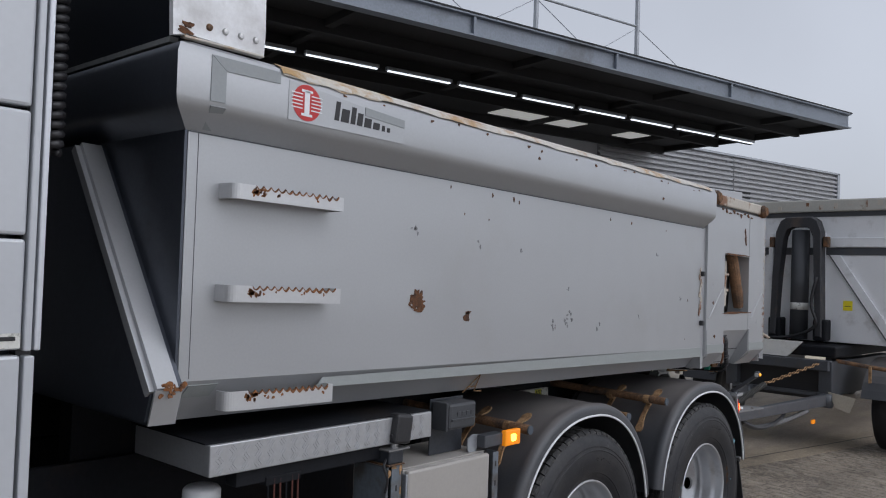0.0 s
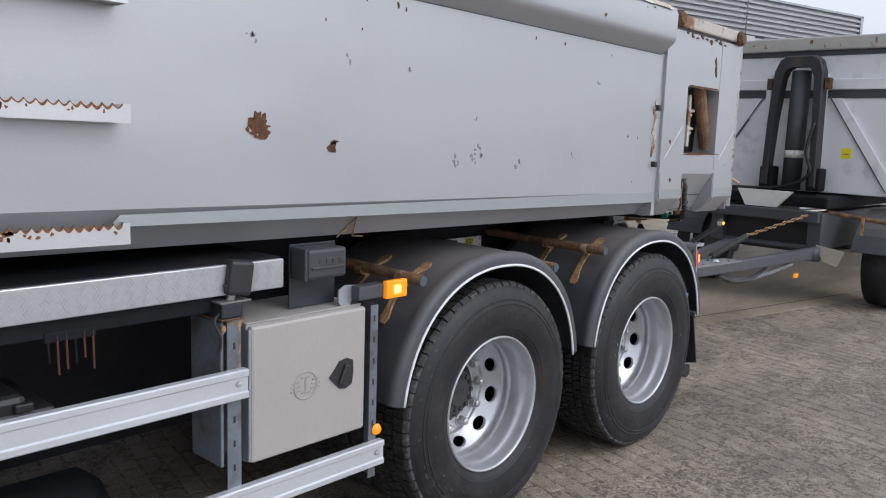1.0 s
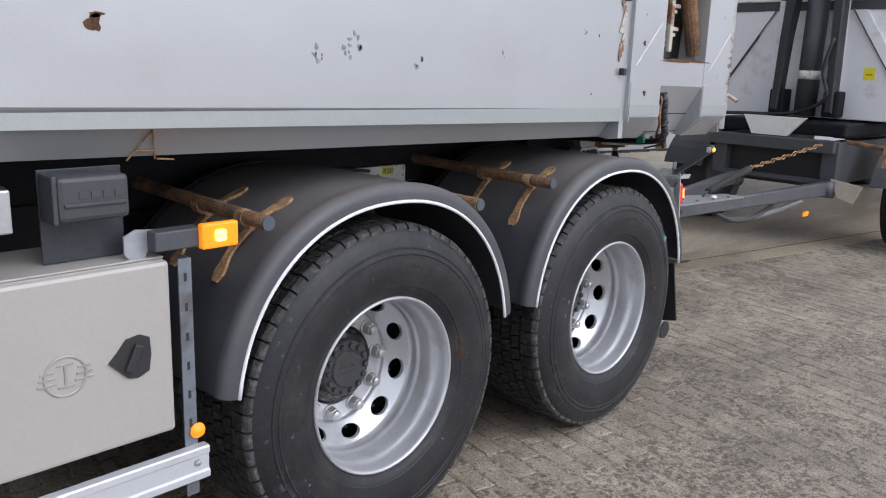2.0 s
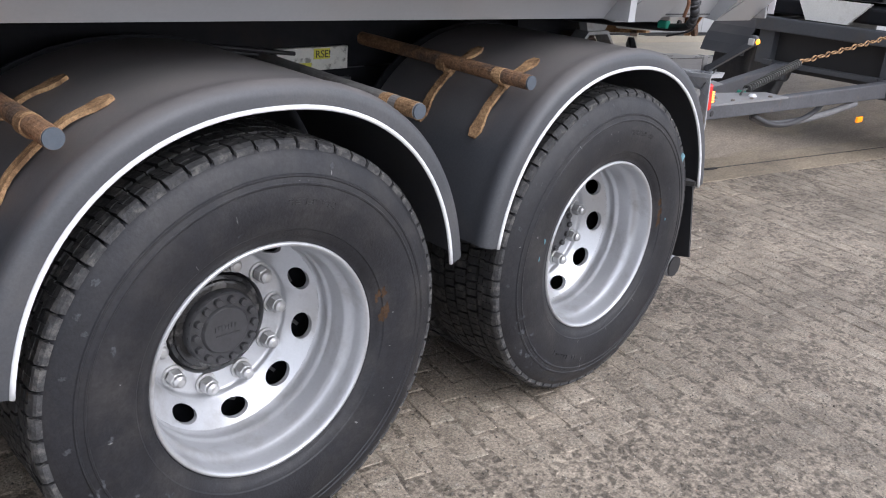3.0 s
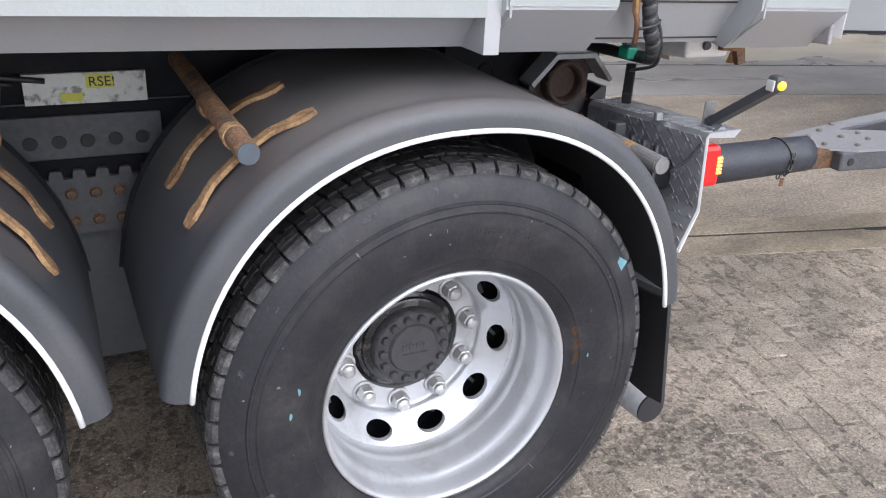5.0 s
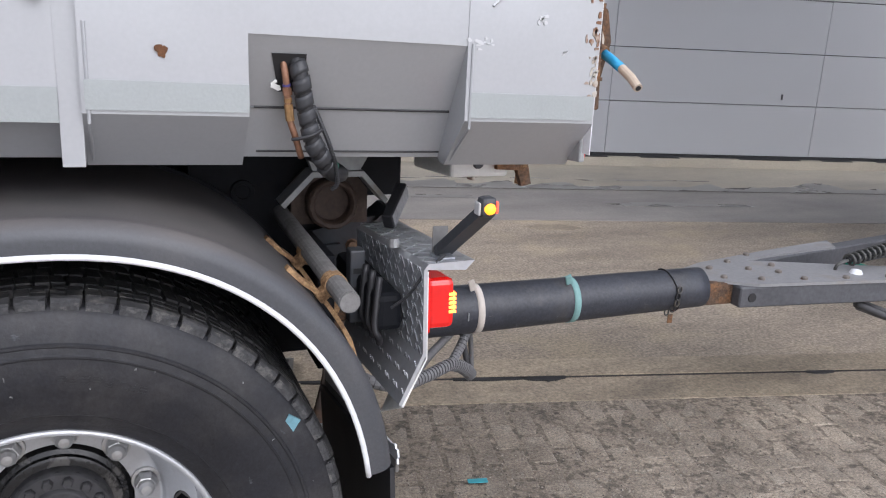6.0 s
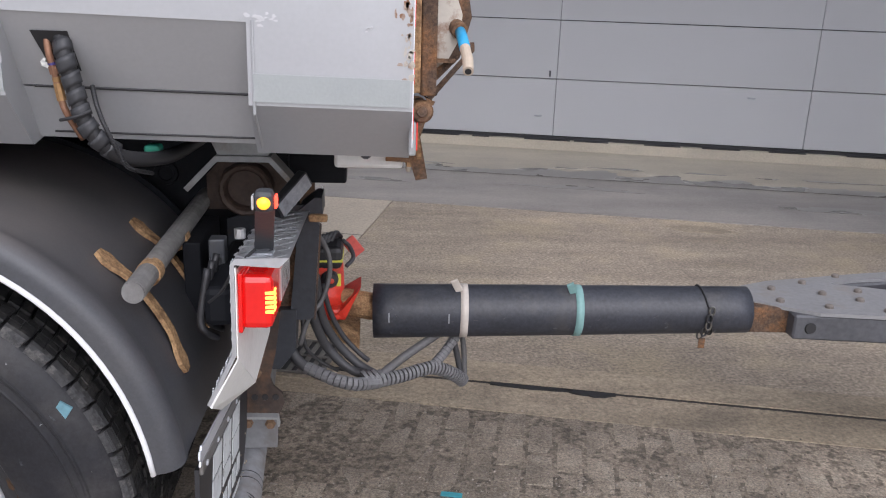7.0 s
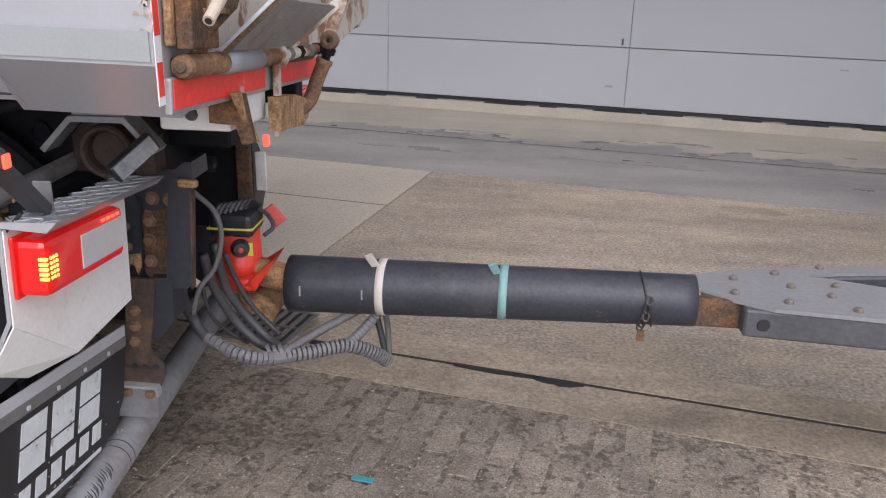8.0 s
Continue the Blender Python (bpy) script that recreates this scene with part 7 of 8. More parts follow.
for y0, slit in ((2.445, 0.55), (2.57, 0.32), (2.695, 0.5)):
    print_block(y0, 0.494, 0.100, 0.118, slit)
for k in range(6):
    print_block(2.436 + 0.064 * k, 0.426 + 0.002 * k, 0.043, 0.044)
part("print_line", pr([(2.45, 0.398), (2.80, 0.402), (2.80, 0.412), (2.45, 0.408)], "x", 5.7852, 5.7868), M_PRINT, flap, "white printed line")
bm = bmesh.new()
mud = random.Random(8)
for k in range(60):
    u, v = mud.uniform(2.35, 2.92), 0.37 + abs(mud.gauss(0, 0.06))
    s = mud.uniform(0.001, 0.004)
    box(bm, 5.7848, 5.7866, u, u + s * 2, v, v + s)
tagged(part("mud_spatter", bm, M_STRIP, flap, "dry mud spatter on the rubber"), kind="stuff")
underrun = part("underrun_bar", tb([(5.815, 2.37, 0.268), (5.702, 4.25, 0.268)], 0.046, 28), M_BARPAINT, truck, "grey round underrun bar with rubbed dark marks", smooth=True)
part("underrun_end", tb([(5.815, 2.362, 0.268), (5.815, 2.37, 0.268)], 0.044, 24), M_BLACK, underrun)
for y in (2.80, 2.83):
    part("bar_seam", tb([(5.815 - 0.06 * (y - 2.37), y, 0.268), (5.815 - 0.06 * (y - 2.367), y + 0.003, 0.268)], 0.0466, 28), M_INK, underrun)
bm = bmesh.new()
for k in range(34):
    y = 2.40 + 0.0095 * k + mud.uniform(-0.003, 0.003)
    pts = []
    a0 = radians(mud.uniform(28, 42))
    for q in range(6):
        a = a0 + radians(mud.uniform(6, 8)) * q
        pts.append((5.815 - 0.06 * (y - 2.37) + 0.0463 * math.cos(a), y + 0.0035 * q + 0.002 * math.sin(q), 0.268 + 0.0463 * math.sin(a)))
    tube(bm, pts, 0.0012, 5, True, [0.0006, 0.0016, 0.0018, 0.0016, 0.0012, 0.0005])
tagged(part("rub_mark", bm, M_INK, underrun, "dark rub marks"), kind="stuff")

SAG = Matrix.Translation((0, 2.39, 1.0)) @ Matrix.Rotation(radians(-4), 4, "X") @ Matrix.Translation((0, -2.39, -1.0))
rear.matrix_basis = SAG
tl.matrix_basis = SAG
flap.matrix_basis = Matrix.Translation((0, 2.265, 0.69)) @ Matrix.Rotation(radians(-8), 4, "X") @ Matrix.Translation((0, -2.265, -0.69))

# frame end with bolts, lower bracket, far rail
def side_bolt(parent, x, y, z, r=0.016, sides=6):
    bo = part("bolt", lathe(bmesh.new(), [(0, -0.014), (r * 0.85, -0.0135), (r, -0.011), (r, -0.003), (r * 1.3, -0.002), (r * 1.3, 0.0)], sides), M_BOLTRUST, parent, "rusty bolt")
    bo.matrix_basis = pose(x, y, z, 0, 20 * x, 0)
    return bo


fe = part("frame_end", pr([(5.74, 0.70), (5.74, 0.965), (5.775, 0.975), (5.89, 1.003), (5.94, 1.005), (5.95, 0.99), (5.95, 0.70), (5.90, 0.665), (5.79, 0.665)], "y", 3.0, 3.014), M_FRAMEBLUE, truck, "dark blue-grey frame end plate with rusty bolts")
part("end_channel", pr([(5.902, 0.69), (5.902, 0.70), (5.93, 0.98), (5.946, 0.992), (5.966, 0.985), (5.984, 0.955), (5.966, 0.70), (5.955, 0.69)], "y", 2.972, 2.998), M_FRAMEBLUE, fe, "dark blue-grey end channel")
part("channel_flange", pr([(5.966, 0.69), (5.984, 0.956), (5.988, 0.952), (5.970, 0.69)], "y", 2.974, 3.0), M_COLUMN, fe)
bm = pr([(5.93, 0.995), (5.95, 1.012), (5.972, 1.03), (5.99, 1.03), (5.992, 0.985), (5.966, 0.985)], "y", 2.978, 3.09)
part("channel_cap", bm, M_FRAMEBLUE, fe)
part("rusty_lug", bx(5.955, 6.005, 2.962, 2.985, 0.967, 0.987, 0.006), M_OCHRE, fe, "ochre rusty lug")
bm = bmesh.new()
patch = random.Random(14)
ring = []
for k in range(24):
    a = 2 * math.pi * k / 24
    ring.append((5.882 + 0.045 * (1 + patch.uniform(-0.16, 0.12)) * math.copysign(abs(math.cos(a)) ** 0.5, math.cos(a)), 0.80 + 0.10 * (1 + patch.uniform(-0.12, 0.08)) * math.copysign(abs(math.sin(a)) ** 0.5, math.sin(a))))
prism(bm, ring, "y", 2.9985, 2.9998)
part("rust_patch", bm, M_RUSTDARK, fe, "rust showing through the paint")
for x, z in ((5.874, 0.927), (5.92, 0.926), (5.862, 0.866), (5.857, 0.813), (5.855, 0.755)):
    side_bolt(fe, x, 2.9985, z, 0.0145, 10 if z > 0.9 else 6)
bm = pr([(5.782, 0.76), (5.785, 0.92), (5.80, 0.936), (5.838, 0.936), (5.845, 0.92), (5.838, 0.745), (5.826, 0.72), (5.818, 0.745), (5.806, 0.75), (5.796, 0.735), (5.784, 0.715)], "y", 2.98, 2.992)
oval = part("oval_bracket", bm, M_FRAMEBLUE, fe, "dark bracket with an oval slot and a rusty claw")
part("oval_slot", pr([(5.807 + 0.0145 * math.cos(2 * math.pi * k / 20), 0.835 + 0.052 * math.sin(2 * math.pi * k / 20)) for k in range(20)], "y", 2.9786, 2.9798), M_INK, oval)
part("claw_rust", pr([(5.783, 0.775), (5.838, 0.782), (5.8375, 0.747), (5.826, 0.722), (5.818, 0.747), (5.806, 0.752), (5.796, 0.737), (5.785, 0.718)], "y", 2.9788, 2.9799), M_OCHRE, oval)
for z in (0.855, 0.80):
    side_bolt(oval, 5.807, 2.978, z, 0.009, 8)
# column that carries the underrun bar
col = part("bar_bracket", pr([(5.80, 0.72), (5.878, 0.72), (5.862, 0.60), (5.845, 0.525), (5.853, 0.50), (5.878, 0.475), (5.882, 0.445), (5.865, 0.405), (5.762, 0.405), (5.757, 0.44), (5.772, 0.50), (5.785, 0.56)], "y", 2.955, 2.967), M_COLUMN, truck, "rusty bracket that carries the underrun bar")
part("column_web", pr([(5.865, 0.72), (5.92, 0.72), (5.915, 0.60), (5.872, 0.545), (5.85, 0.545)], "y", 2.968, 3.05), M_FRAMEBLUE, col)
for x, z in ((5.819, 0.63), (5.815, 0.585), (5.809, 0.54)):
    side_bolt(col, x, 2.955, z, 0.0115)
for x in (5.802, 5.83, 5.859):
    part("bracket_hole", lathe(bmesh.new(), [(0, -0.001), (0.0085, -0.001), (0.0095, 0.0005)], 12), M_INK, col).matrix_basis = pose(x, 2.9545, 0.466)
clamp = part("bar_clamp", pr([(5.752, 0.32), (5.765, 0.415), (5.866, 0.412), (5.862, 0.32)], "y", 2.936, 2.952), M_BARPAINT, truck, "grey painted clamp plate on the underrun bar")
part("clamp_lip", pr([(5.763, 0.414), (5.765, 0.421), (5.867, 0.418), (5.871, 0.39), (5.866, 0.39), (5.863, 0.412)], "y", 2.926, 2.952), M_SADDLE, clamp)
for x, z in ((5.784, 0.398), (5.845, 0.395)):
    side_bolt(clamp, x, 2.9355, z, 0.012)
part("side_channel", bx(5.70, 5.74, 2.66, 2.9, 0.72, 1.0, 0.004), M_CHASSIS, truck)
hp = part("hole_plate", bx(5.765, 5.80, 2.62, 2.66, 0.845, 1.02, 0.004), M_DARKGREY, truck, "dark perforated lamp carrier")
for k in range(3):
    part("carrier_hole", bx(5.772, 5.792, 2.6192, 2.6202, 0.875 + 0.045 * k, 0.888 + 0.045 * k), M_INK, hp)
# plain dark box, added to fill the dark area before the lamp plate
part("dark_filler_box", bx(5.78, 5.84, 2.46, 2.82, 0.88, 0.965, 0.015), M_CHASSIS, truck)
for k in range(3):
    part("cable", tb(bend([(5.79, 2.48 + 0.05 * k, 1.0), (5.775, 2.46 + 0.05 * k, 0.9), (5.785, 2.46 + 0.05 * k, 0.87), (5.80, 2.5 + 0.05 * k, 0.84)]), 0.008, 6), M_BLACK, truck, smooth=True)
# tipping pivot: a worn ring in a pale bent saddle
part("cross_tube", tb([(5.805, 2.99, 1.055), (5.805, 4.1, 1.055)], 0.05, 24), M_CHASSIS, truck, "dark tipping pivot tube", smooth=True)
rr = random.Random(5)
bm = lathe(bmesh.new(), [(0.0, 0.03), (0.047, 0.028), (0.049, 0.004), (0.054, -0.004), (0.062, -0.006), (0.067, 0.0), (0.069, 0.035)], 40)
for v in bm.verts:
    d = math.hypot(v.co.x, v.co.z)
    if d > 0.05:
        v.co *= 1 + rr.uniform(-0.02, 0.02)
part("pivot_ring", bm, M_PIVOT, truck, "flaking rusty ring on the pivot tube").matrix_basis = pose(5.802, 2.925, 1.06)
part("pivot_block", pr([(5.70, 1.0), (5.70, 1.09), (5.745, 1.14), (5.865, 1.14), (5.905, 1.09), (5.905, 1.0)], "y", 2.965, 3.03), M_PIVOT, truck, "dark rusted pivot block")
part("pivot_bracket", pr([(5.668, 1.062), (5.742, 1.139), (5.867, 1.139), (5.932, 1.066), (5.94, 1.076), (5.872, 1.153), (5.737, 1.153), (5.658, 1.072)], "y", 2.888, 2.96), M_SADDLE, truck, "pale bent pivot saddle")
part("saddle_plate", pr([(5.742, 1.154), (5.865, 1.154), (5.935, 1.275), (5.69, 1.275)], "y", 2.90, 2.94), M_SADDLE, truck)
part("pivot_plate", bx(5.45, 5.90, 3.03, 3.075, 0.85, 1.25), M_CHASSIS, truck)
part("pivot_eye", lathe(bmesh.new(), [(0.0, -0.004), (0.018, -0.004), (0.02, -0.008), (0.03, -0.008), (0.032, 0.0)], 24), M_CHASSIS, truck).matrix_basis = pose(5.585, 3.029, 1.08)
# far frame rail with its cross shaft, seen beyond the coupling
far = part("far_frame_end", bx(5.60, 5.92, 3.72, 3.735, 0.62, 0.93, 0.004), M_CHASSIS, truck, "grimy black inner face of the far frame rail")
part("rail_post", bx(5.868, 5.921, 3.70, 3.72, 0.60, 0.925, 0.006), M_RUSTDARK, far, "rust-brown end post")
part("rail_lip", bx(5.58, 5.925, 3.66, 3.72, 0.925, 0.945, 0.004), M_FRAMEGRIME, far)
part("rail_lip", bx(5.58, 5.915, 3.64, 3.72, 0.95, 1.0, 0.01), M_CHASSIS, far)
part("stub_shaft", tb([(5.60, 3.69, 0.85), (5.80, 3.69, 0.853)], 0.016, 12), M_GALV2, far, smooth=True)
part("shaft_collar", tb([(5.69, 3.69, 0.851), (5.71, 3.69, 0.851)], 0.024, 12), M_BLACK2, far)
part("shaft_collar", tb([(5.755, 3.69, 0.852), (5.80, 3.69, 0.852)], 0.028, 16), M_BLACK, far)
crumple = bmesh.new()
rc = random.Random(3)
for k in range(16):
    x0, z0 = 5.62 + rc.uniform(0, 0.13), 1.005 + rc.uniform(0, 0.03)
    box(crumple, -0.02, 0.02, -0.02, 0.02, -0.003, 0.003, 0.0, pose(x0 + 0.08, 3.5 + rc.uniform(-0.05, 0.08), z0 + 0.02, rc.uniform(-50, 50), rc.uniform(-50, 50), rc.uniform(0, 90)))
tagged(part("crumpled_sheet", crumple, M_BLACK2, truck, "crumpled dark plastic sheet on the frame"), kind="stuff")
tray_arm = part("sheet_tray", bx(5.58, 5.86, 3.40, 3.66, 0.985, 1.0, 0.003), M_CHASSIS, truck)
part("far_tail_lamp", bx(5.88, 5.94, 4.2, 4.55, 0.90, 1.01, 0.01), M_RED, truck, "red tail lamp")
part("far_marker", bx(5.895, 5.917, 3.945, 3.97, 0.862, 0.905, 0.006), M_REDLIT2, truck, "lit red marker on the far side")
part("far_bracket", bx(5.906, 5.944, 3.80, 3.812, 0.735, 0.875, 0.004), M_WHITEP2, truck, "pale far lamp plate edge")

cp = part("coupling", bx(5.90, 6.03, 3.28, 3.50, 0.56, 0.60, 0.012), M_COUPRED, truck, "red trailer coupling with a black top")
part("coupling_neck", lathe(bmesh.new(), [(0, 0.0), (0.085, 0.0), (0.07, 0.03), (0.066, 0.125), (0, 0.125)], 24), M_COUPRED, cp, smooth=True).matrix_basis = pose(5.965, 3.39, 0.598, 90, 0, 0)
part("coupling_head", bx(5.895, 6.03, 3.32, 3.46, 0.715, 0.79, 0.018), M_BLACK, cp)
part("head_band", bx(5.893, 6.032, 3.318, 3.462, 0.742, 0.748), M_LABELY, cp)
part("coupling_knob", lathe(bmesh.new(), [(0, -0.024), (0.02, -0.022), (0.026, -0.012), (0.03, 0.0)], 18), M_BLACK, cp).matrix_basis = pose(5.99, 3.325, 0.685, 0, 0, 20)
part("knob_centre", lathe(bmesh.new(), [(0, -0.027), (0.008, -0.025), (0.01, -0.02)], 12), M_COUPRED, cp).matrix_basis = pose(5.99, 3.325, 0.685, 0, 0, 20)
part("coupling_label", bx(6.012, 6.026, 3.328, 3.334, 0.66, 0.70), M_LABELY, cp)
part("coupling_wing", bx(-0.022, 0.022, -0.006, 0.006, -0.034, 0.034, 0.004, pose(6.062, 3.46, 0.752, 0, -38, 12)), M_COUPRED2, cp, "faded pink-red lever")
part("wing_arm", tb(bend([(6.03, 3.40, 0.79), (6.05, 3.43, 0.76), (6.062, 3.44, 0.72), (6.04, 3.41, 0.70)]), 0.007, 8), M_BLACK2, cp, smooth=True)
part("lower_jaw", hull(bmesh.new(), [(5.95, 3.33, 0.50), (5.95, 3.45, 0.50), (5.95, 3.45, 0.55), (5.95, 3.33, 0.55)], [(6.085, 3.30, 0.455), (6.085, 3.48, 0.455), (6.085, 3.48, 0.49), (6.085, 3.30, 0.49)]), M_OCHRE, cp, "rusty lower jaw")
cp.location.x = 0.0
part("guide_jaw", hull(bmesh.new(), [(5.98, 3.29, 0.562), (6.04, 3.29, 0.562), (6.04, 3.46, 0.562), (5.98, 3.46, 0.562)], [(6.03, 3.27, 0.60), (6.088, 3.36, 0.645), (6.088, 3.47, 0.645), (6.03, 3.50, 0.60)]), M_COUPRED, cp)
for k in range(7):
    part("coupling_cable", tb(bend([(5.92 + 0.012 * k, 3.30 + 0.015 * k, 0.79), (5.935 + 0.012 * k, 3.33 + 0.012 * k, 0.815), (5.95 + 0.012 * k, 3.37 + 0.012 * k, 0.79)]), 0.008, 6), M_BLACK, cp)

# hoses between truck and trailer
def run(pts, r, name="supply_hose", material=None, seg=10, label=""):
    return part(name, tb(bend(pts), r, seg), material or M_HOSE, truck, label, smooth=True)


LOW = [(5.905, 3.05, 0.70), (5.882, 3.12, 0.60), (5.876, 3.19, 0.515), (5.925, 3.17, 0.455), (6.047, 3.135, 0.418), (6.137, 3.19, 0.395), (6.232, 3.245, 0.392), (6.319, 3.295, 0.392), (6.39, 3.34, 0.35), (6.435, 3.375, 0.305)]
low = run(LOW, 0.0165, label="dark supply hose bundle wrapped in grey spiral tape")
pts = bend(LOW[3:], 7)
turn = random.Random(4)
for k, (a, b) in enumerate(zip(pts[:-1], pts[1:])):
    r = 0.0185 + 0.0045 * min(1.0, k / 14)
    cover = 0.93 if k < 14 else 0.66
    shift = 0.012 * turn.uniform(-1, 1)
    bm = tb([a + (b - a) * 0.02, a + (b - a) * cover], r, 12)
    for v in bm.verts:
        v.co.z += (v.co - a).dot(Vector((0.3, -0.2, 0))) * 0.4 + 0.1 * shift
    part("wrap_turn", bm, M_HOSEWRAP, low)
for k in range(4):
    c = Vector((6.105 + 0.016 * k, 3.185 + 0.008 * k, 0.402 - 0.002 * k))
    part("wrap_turn", tb([c, c + Vector((0.009, 0.004, 0.004))], 0.031 - 0.002 * (k % 2), 12), M_HOSEWRAP, low)
run([(5.935, 3.16, 0.72), (5.945, 3.19, 0.62), (5.983, 3.235, 0.497), (6.053, 3.235, 0.42), (6.13, 3.21, 0.402)], 0.0145, label="dark rubber supply hose")
run([(5.955, 3.20, 0.74), (5.972, 3.225, 0.60), (6.015, 3.255, 0.50), (6.08, 3.25, 0.43), (6.14, 3.22, 0.405)], 0.0135)
run([(5.975, 3.23, 0.70), (5.995, 3.26, 0.60), (6.035, 3.28, 0.51), (6.085, 3.285, 0.45), (6.115, 3.27, 0.43)], 0.008)
run([(5.915, 3.18, 0.62), (5.92, 3.23, 0.50), (5.96, 3.27, 0.43), (6.02, 3.26, 0.40)], 0.006)
run([(5.945, 3.08, 0.93), (5.985, 3.13, 0.86), (6.002, 3.13, 0.79), (5.982, 3.12, 0.70), (5.94, 3.10, 0.64), (5.915, 3.10, 0.56)], 0.0075, "air_line", M_HOSEGREY, label="thin grey air line in a loop")
part("hose_fitting", tb([(5.90, 3.09, 0.685), (5.935, 3.115, 0.645)], 0.011, 10), M_CREAM2, truck, "pale worn hose fitting")
coil = [(5.912 + 0.012 * math.cos(1.1 * k), 3.09 + 0.012 * math.sin(1.1 * k), 0.79 - 0.0022 * k) for k in range(46)]
part("coiled_cable", tb(coil, 0.0035, 6), M_BLACK, truck, "black coiled cable", smooth=True)
run([(6.14, 3.20, 0.402), (6.23, 3.28, 0.44), (6.345, 3.36, 0.487)], 0.0145, material=M_HOSEGREY)
wrapped = run([(6.325, 3.30, 0.40), (6.365, 3.33, 0.435), (6.41, 3.37, 0.485)], 0.014)
pts = bend([(6.325, 3.30, 0.40), (6.365, 3.33, 0.435), (6.41, 3.37, 0.485)], 5)
for a, b in zip(pts[:-1], pts[1:]):
    part("wrap_turn", tb([a + (b - a) * 0.02, a + (b - a) * 0.85], 0.0165, 12), M_HOSEWRAP, wrapped)
run([(6.39, 3.38, 0.485), (6.405, 3.385, 0.42), (6.425, 3.385, 0.33)], 0.0105)
run([(6.42, 3.38, 0.485), (6.432, 3.385, 0.42), (6.438, 3.38, 0.315)], 0.0095, material=M_HOSEGREY)

# ---- the trailer ----
trailer = thing("trailer", "pale grey drawbar tipper trailer with dark running gear", "trailer")
TB = pose(10.42, 3.5, 0, 0, 0, -3)
DB = pose(6.13, 3.375, 0, 0, 0, -2.9)


def tpart(name, bm, material, label="", m=TB, smooth=False, parent=None):
    ob = part(name, bm, material, parent or trailer, label, smooth)
    if parent is None:
        ob.matrix_basis = m
    return ob


tbody = tpart("trailer_body", bx(0.0, 6.5, -1.25, 1.25, 1.16, 2.62, 0.01), M_TRAILER, "pale grey tipper body with ribs")
tpart("top_rail", bx(-0.06, 6.5, -1.27, 1.27, 2.66, 2.80, 0.015), M_CREAM3, "pale chipped top rail", parent=tbody)
tpart("rail_recess", bx(-0.012, 6.4, -1.252, 1.252, 2.605, 2.66), M_DARKGREY, parent=tbody)
tpart("front_rib", bx(-0.035, 0.0, -1.25, -0.28, 2.25, 2.36, 0.006), M_TRAILER, parent=tbody)
tpart("front_rib", bx(-0.035, 0.0, 0.28, 1.25, 2.25, 2.36, 0.006), M_TRAILER, parent=tbody)
# dark grey strip paints the shade below the front rib
tpart("front_rib_shade", bx(-0.008, 0.0, -1.25, 1.25, 2.16, 2.245), M_DARKGREY, parent=tbody)
for s in (-1, 1):
    tpart("front_post", bx(-0.06, 0.0, 0.30 * s - 0.025, 0.30 * s + 0.025, 1.2, 2.42, 0.005), M_TRAILER, parent=tbody)
    bm = bmesh.new()
    hull(bm, [(-0.03, s * 0.36, 2.16), (-0.03, s * 0.48, 2.16), (0.0, s * 0.48, 2.16), (0.0, s * 0.36, 2.16)], [(-0.03, s * 1.0, 1.2), (-0.03, s * 1.12, 1.2), (0.0, s * 1.12, 1.2), (0.0, s * 1.0, 1.2)])
    tpart("front_brace", bm, M_TRAILER, "diagonal stiffener", parent=tbody)
    bm = bmesh.new()
    hull(bm, [(-0.034, s * 0.355, 2.17), (-0.034, s * 0.368, 2.17), (0.0, s * 0.368, 2.17), (0.0, s * 0.355, 2.17)], [(-0.034, s * 0.995, 1.2), (-0.034, s * 1.008, 1.2), (0.0, s * 1.008, 1.2), (0.0, s * 0.995, 1.2)])
    tpart("brace_edge", bm, M_DARKGREY, parent=tbody)
tpart("sticker", bx(-0.004, 0.0, -0.62, -0.52, 1.53, 1.64), M_YELLOW, "small yellow sticker", parent=tbody)
tpart("sticker_bar", bx(-0.006, -0.004, -0.60, -0.54, 1.575, 1.583), M_INK, parent=tbody)
bm = bmesh.new()
r5 = random.Random(5)
for k in range(14):
    box(bm, -0.064, -0.06, -1.1 + 0.16 * k, -1.1 + 0.16 * k + r5.uniform(0.02, 0.06), 2.68 + r5.uniform(0, 0.05), 2.72 + r5.uniform(0.01, 0.06))
tagged(tpart("rail_rust", bm, M_CREAM, parent=tbody), kind="stuff")
ho = tpart("hoist_cylinder", tb([(-0.17, -0.09, 1.18), (-0.17, -0.10, 2.44)], 0.098, 24), M_BLACK2, "dark grey hoist cylinder with a white label", smooth=True)
tpart("cylinder_label", tb([(-0.17, -0.093, 1.52), (-0.17, -0.093, 1.60)], 0.0995, 24), M_LABELW, parent=ho, smooth=True)
ARCH = [(0.405, 1.22), (0.375, 1.9), (0.34, 2.42), (0.28, 2.545), (0.19, 2.59), (-0.13, 2.59), (-0.21, 2.545), (-0.26, 2.42), (-0.285, 1.22), (-0.20, 1.22), (-0.17, 2.36), (-0.12, 2.455), (-0.06, 2.485), (0.13, 2.485), (0.20, 2.455), (0.245, 2.36), (0.29, 1.9), (0.325, 1.22)]
bm = pr([((y - 0.05) * 0.86 - 0.10, z) for y, z in ARCH], "x", -0.29, -0.15)
bmesh.ops.bevel(bm, geom=[e for e in bm.edges if abs(e.verts[0].co.x - e.verts[1].co.x) < 0.01], offset=0.012, segments=1, affect="EDGES")
tpart("hoist_frame", bm, M_DARKGREY2, "dark arched hoist frame")
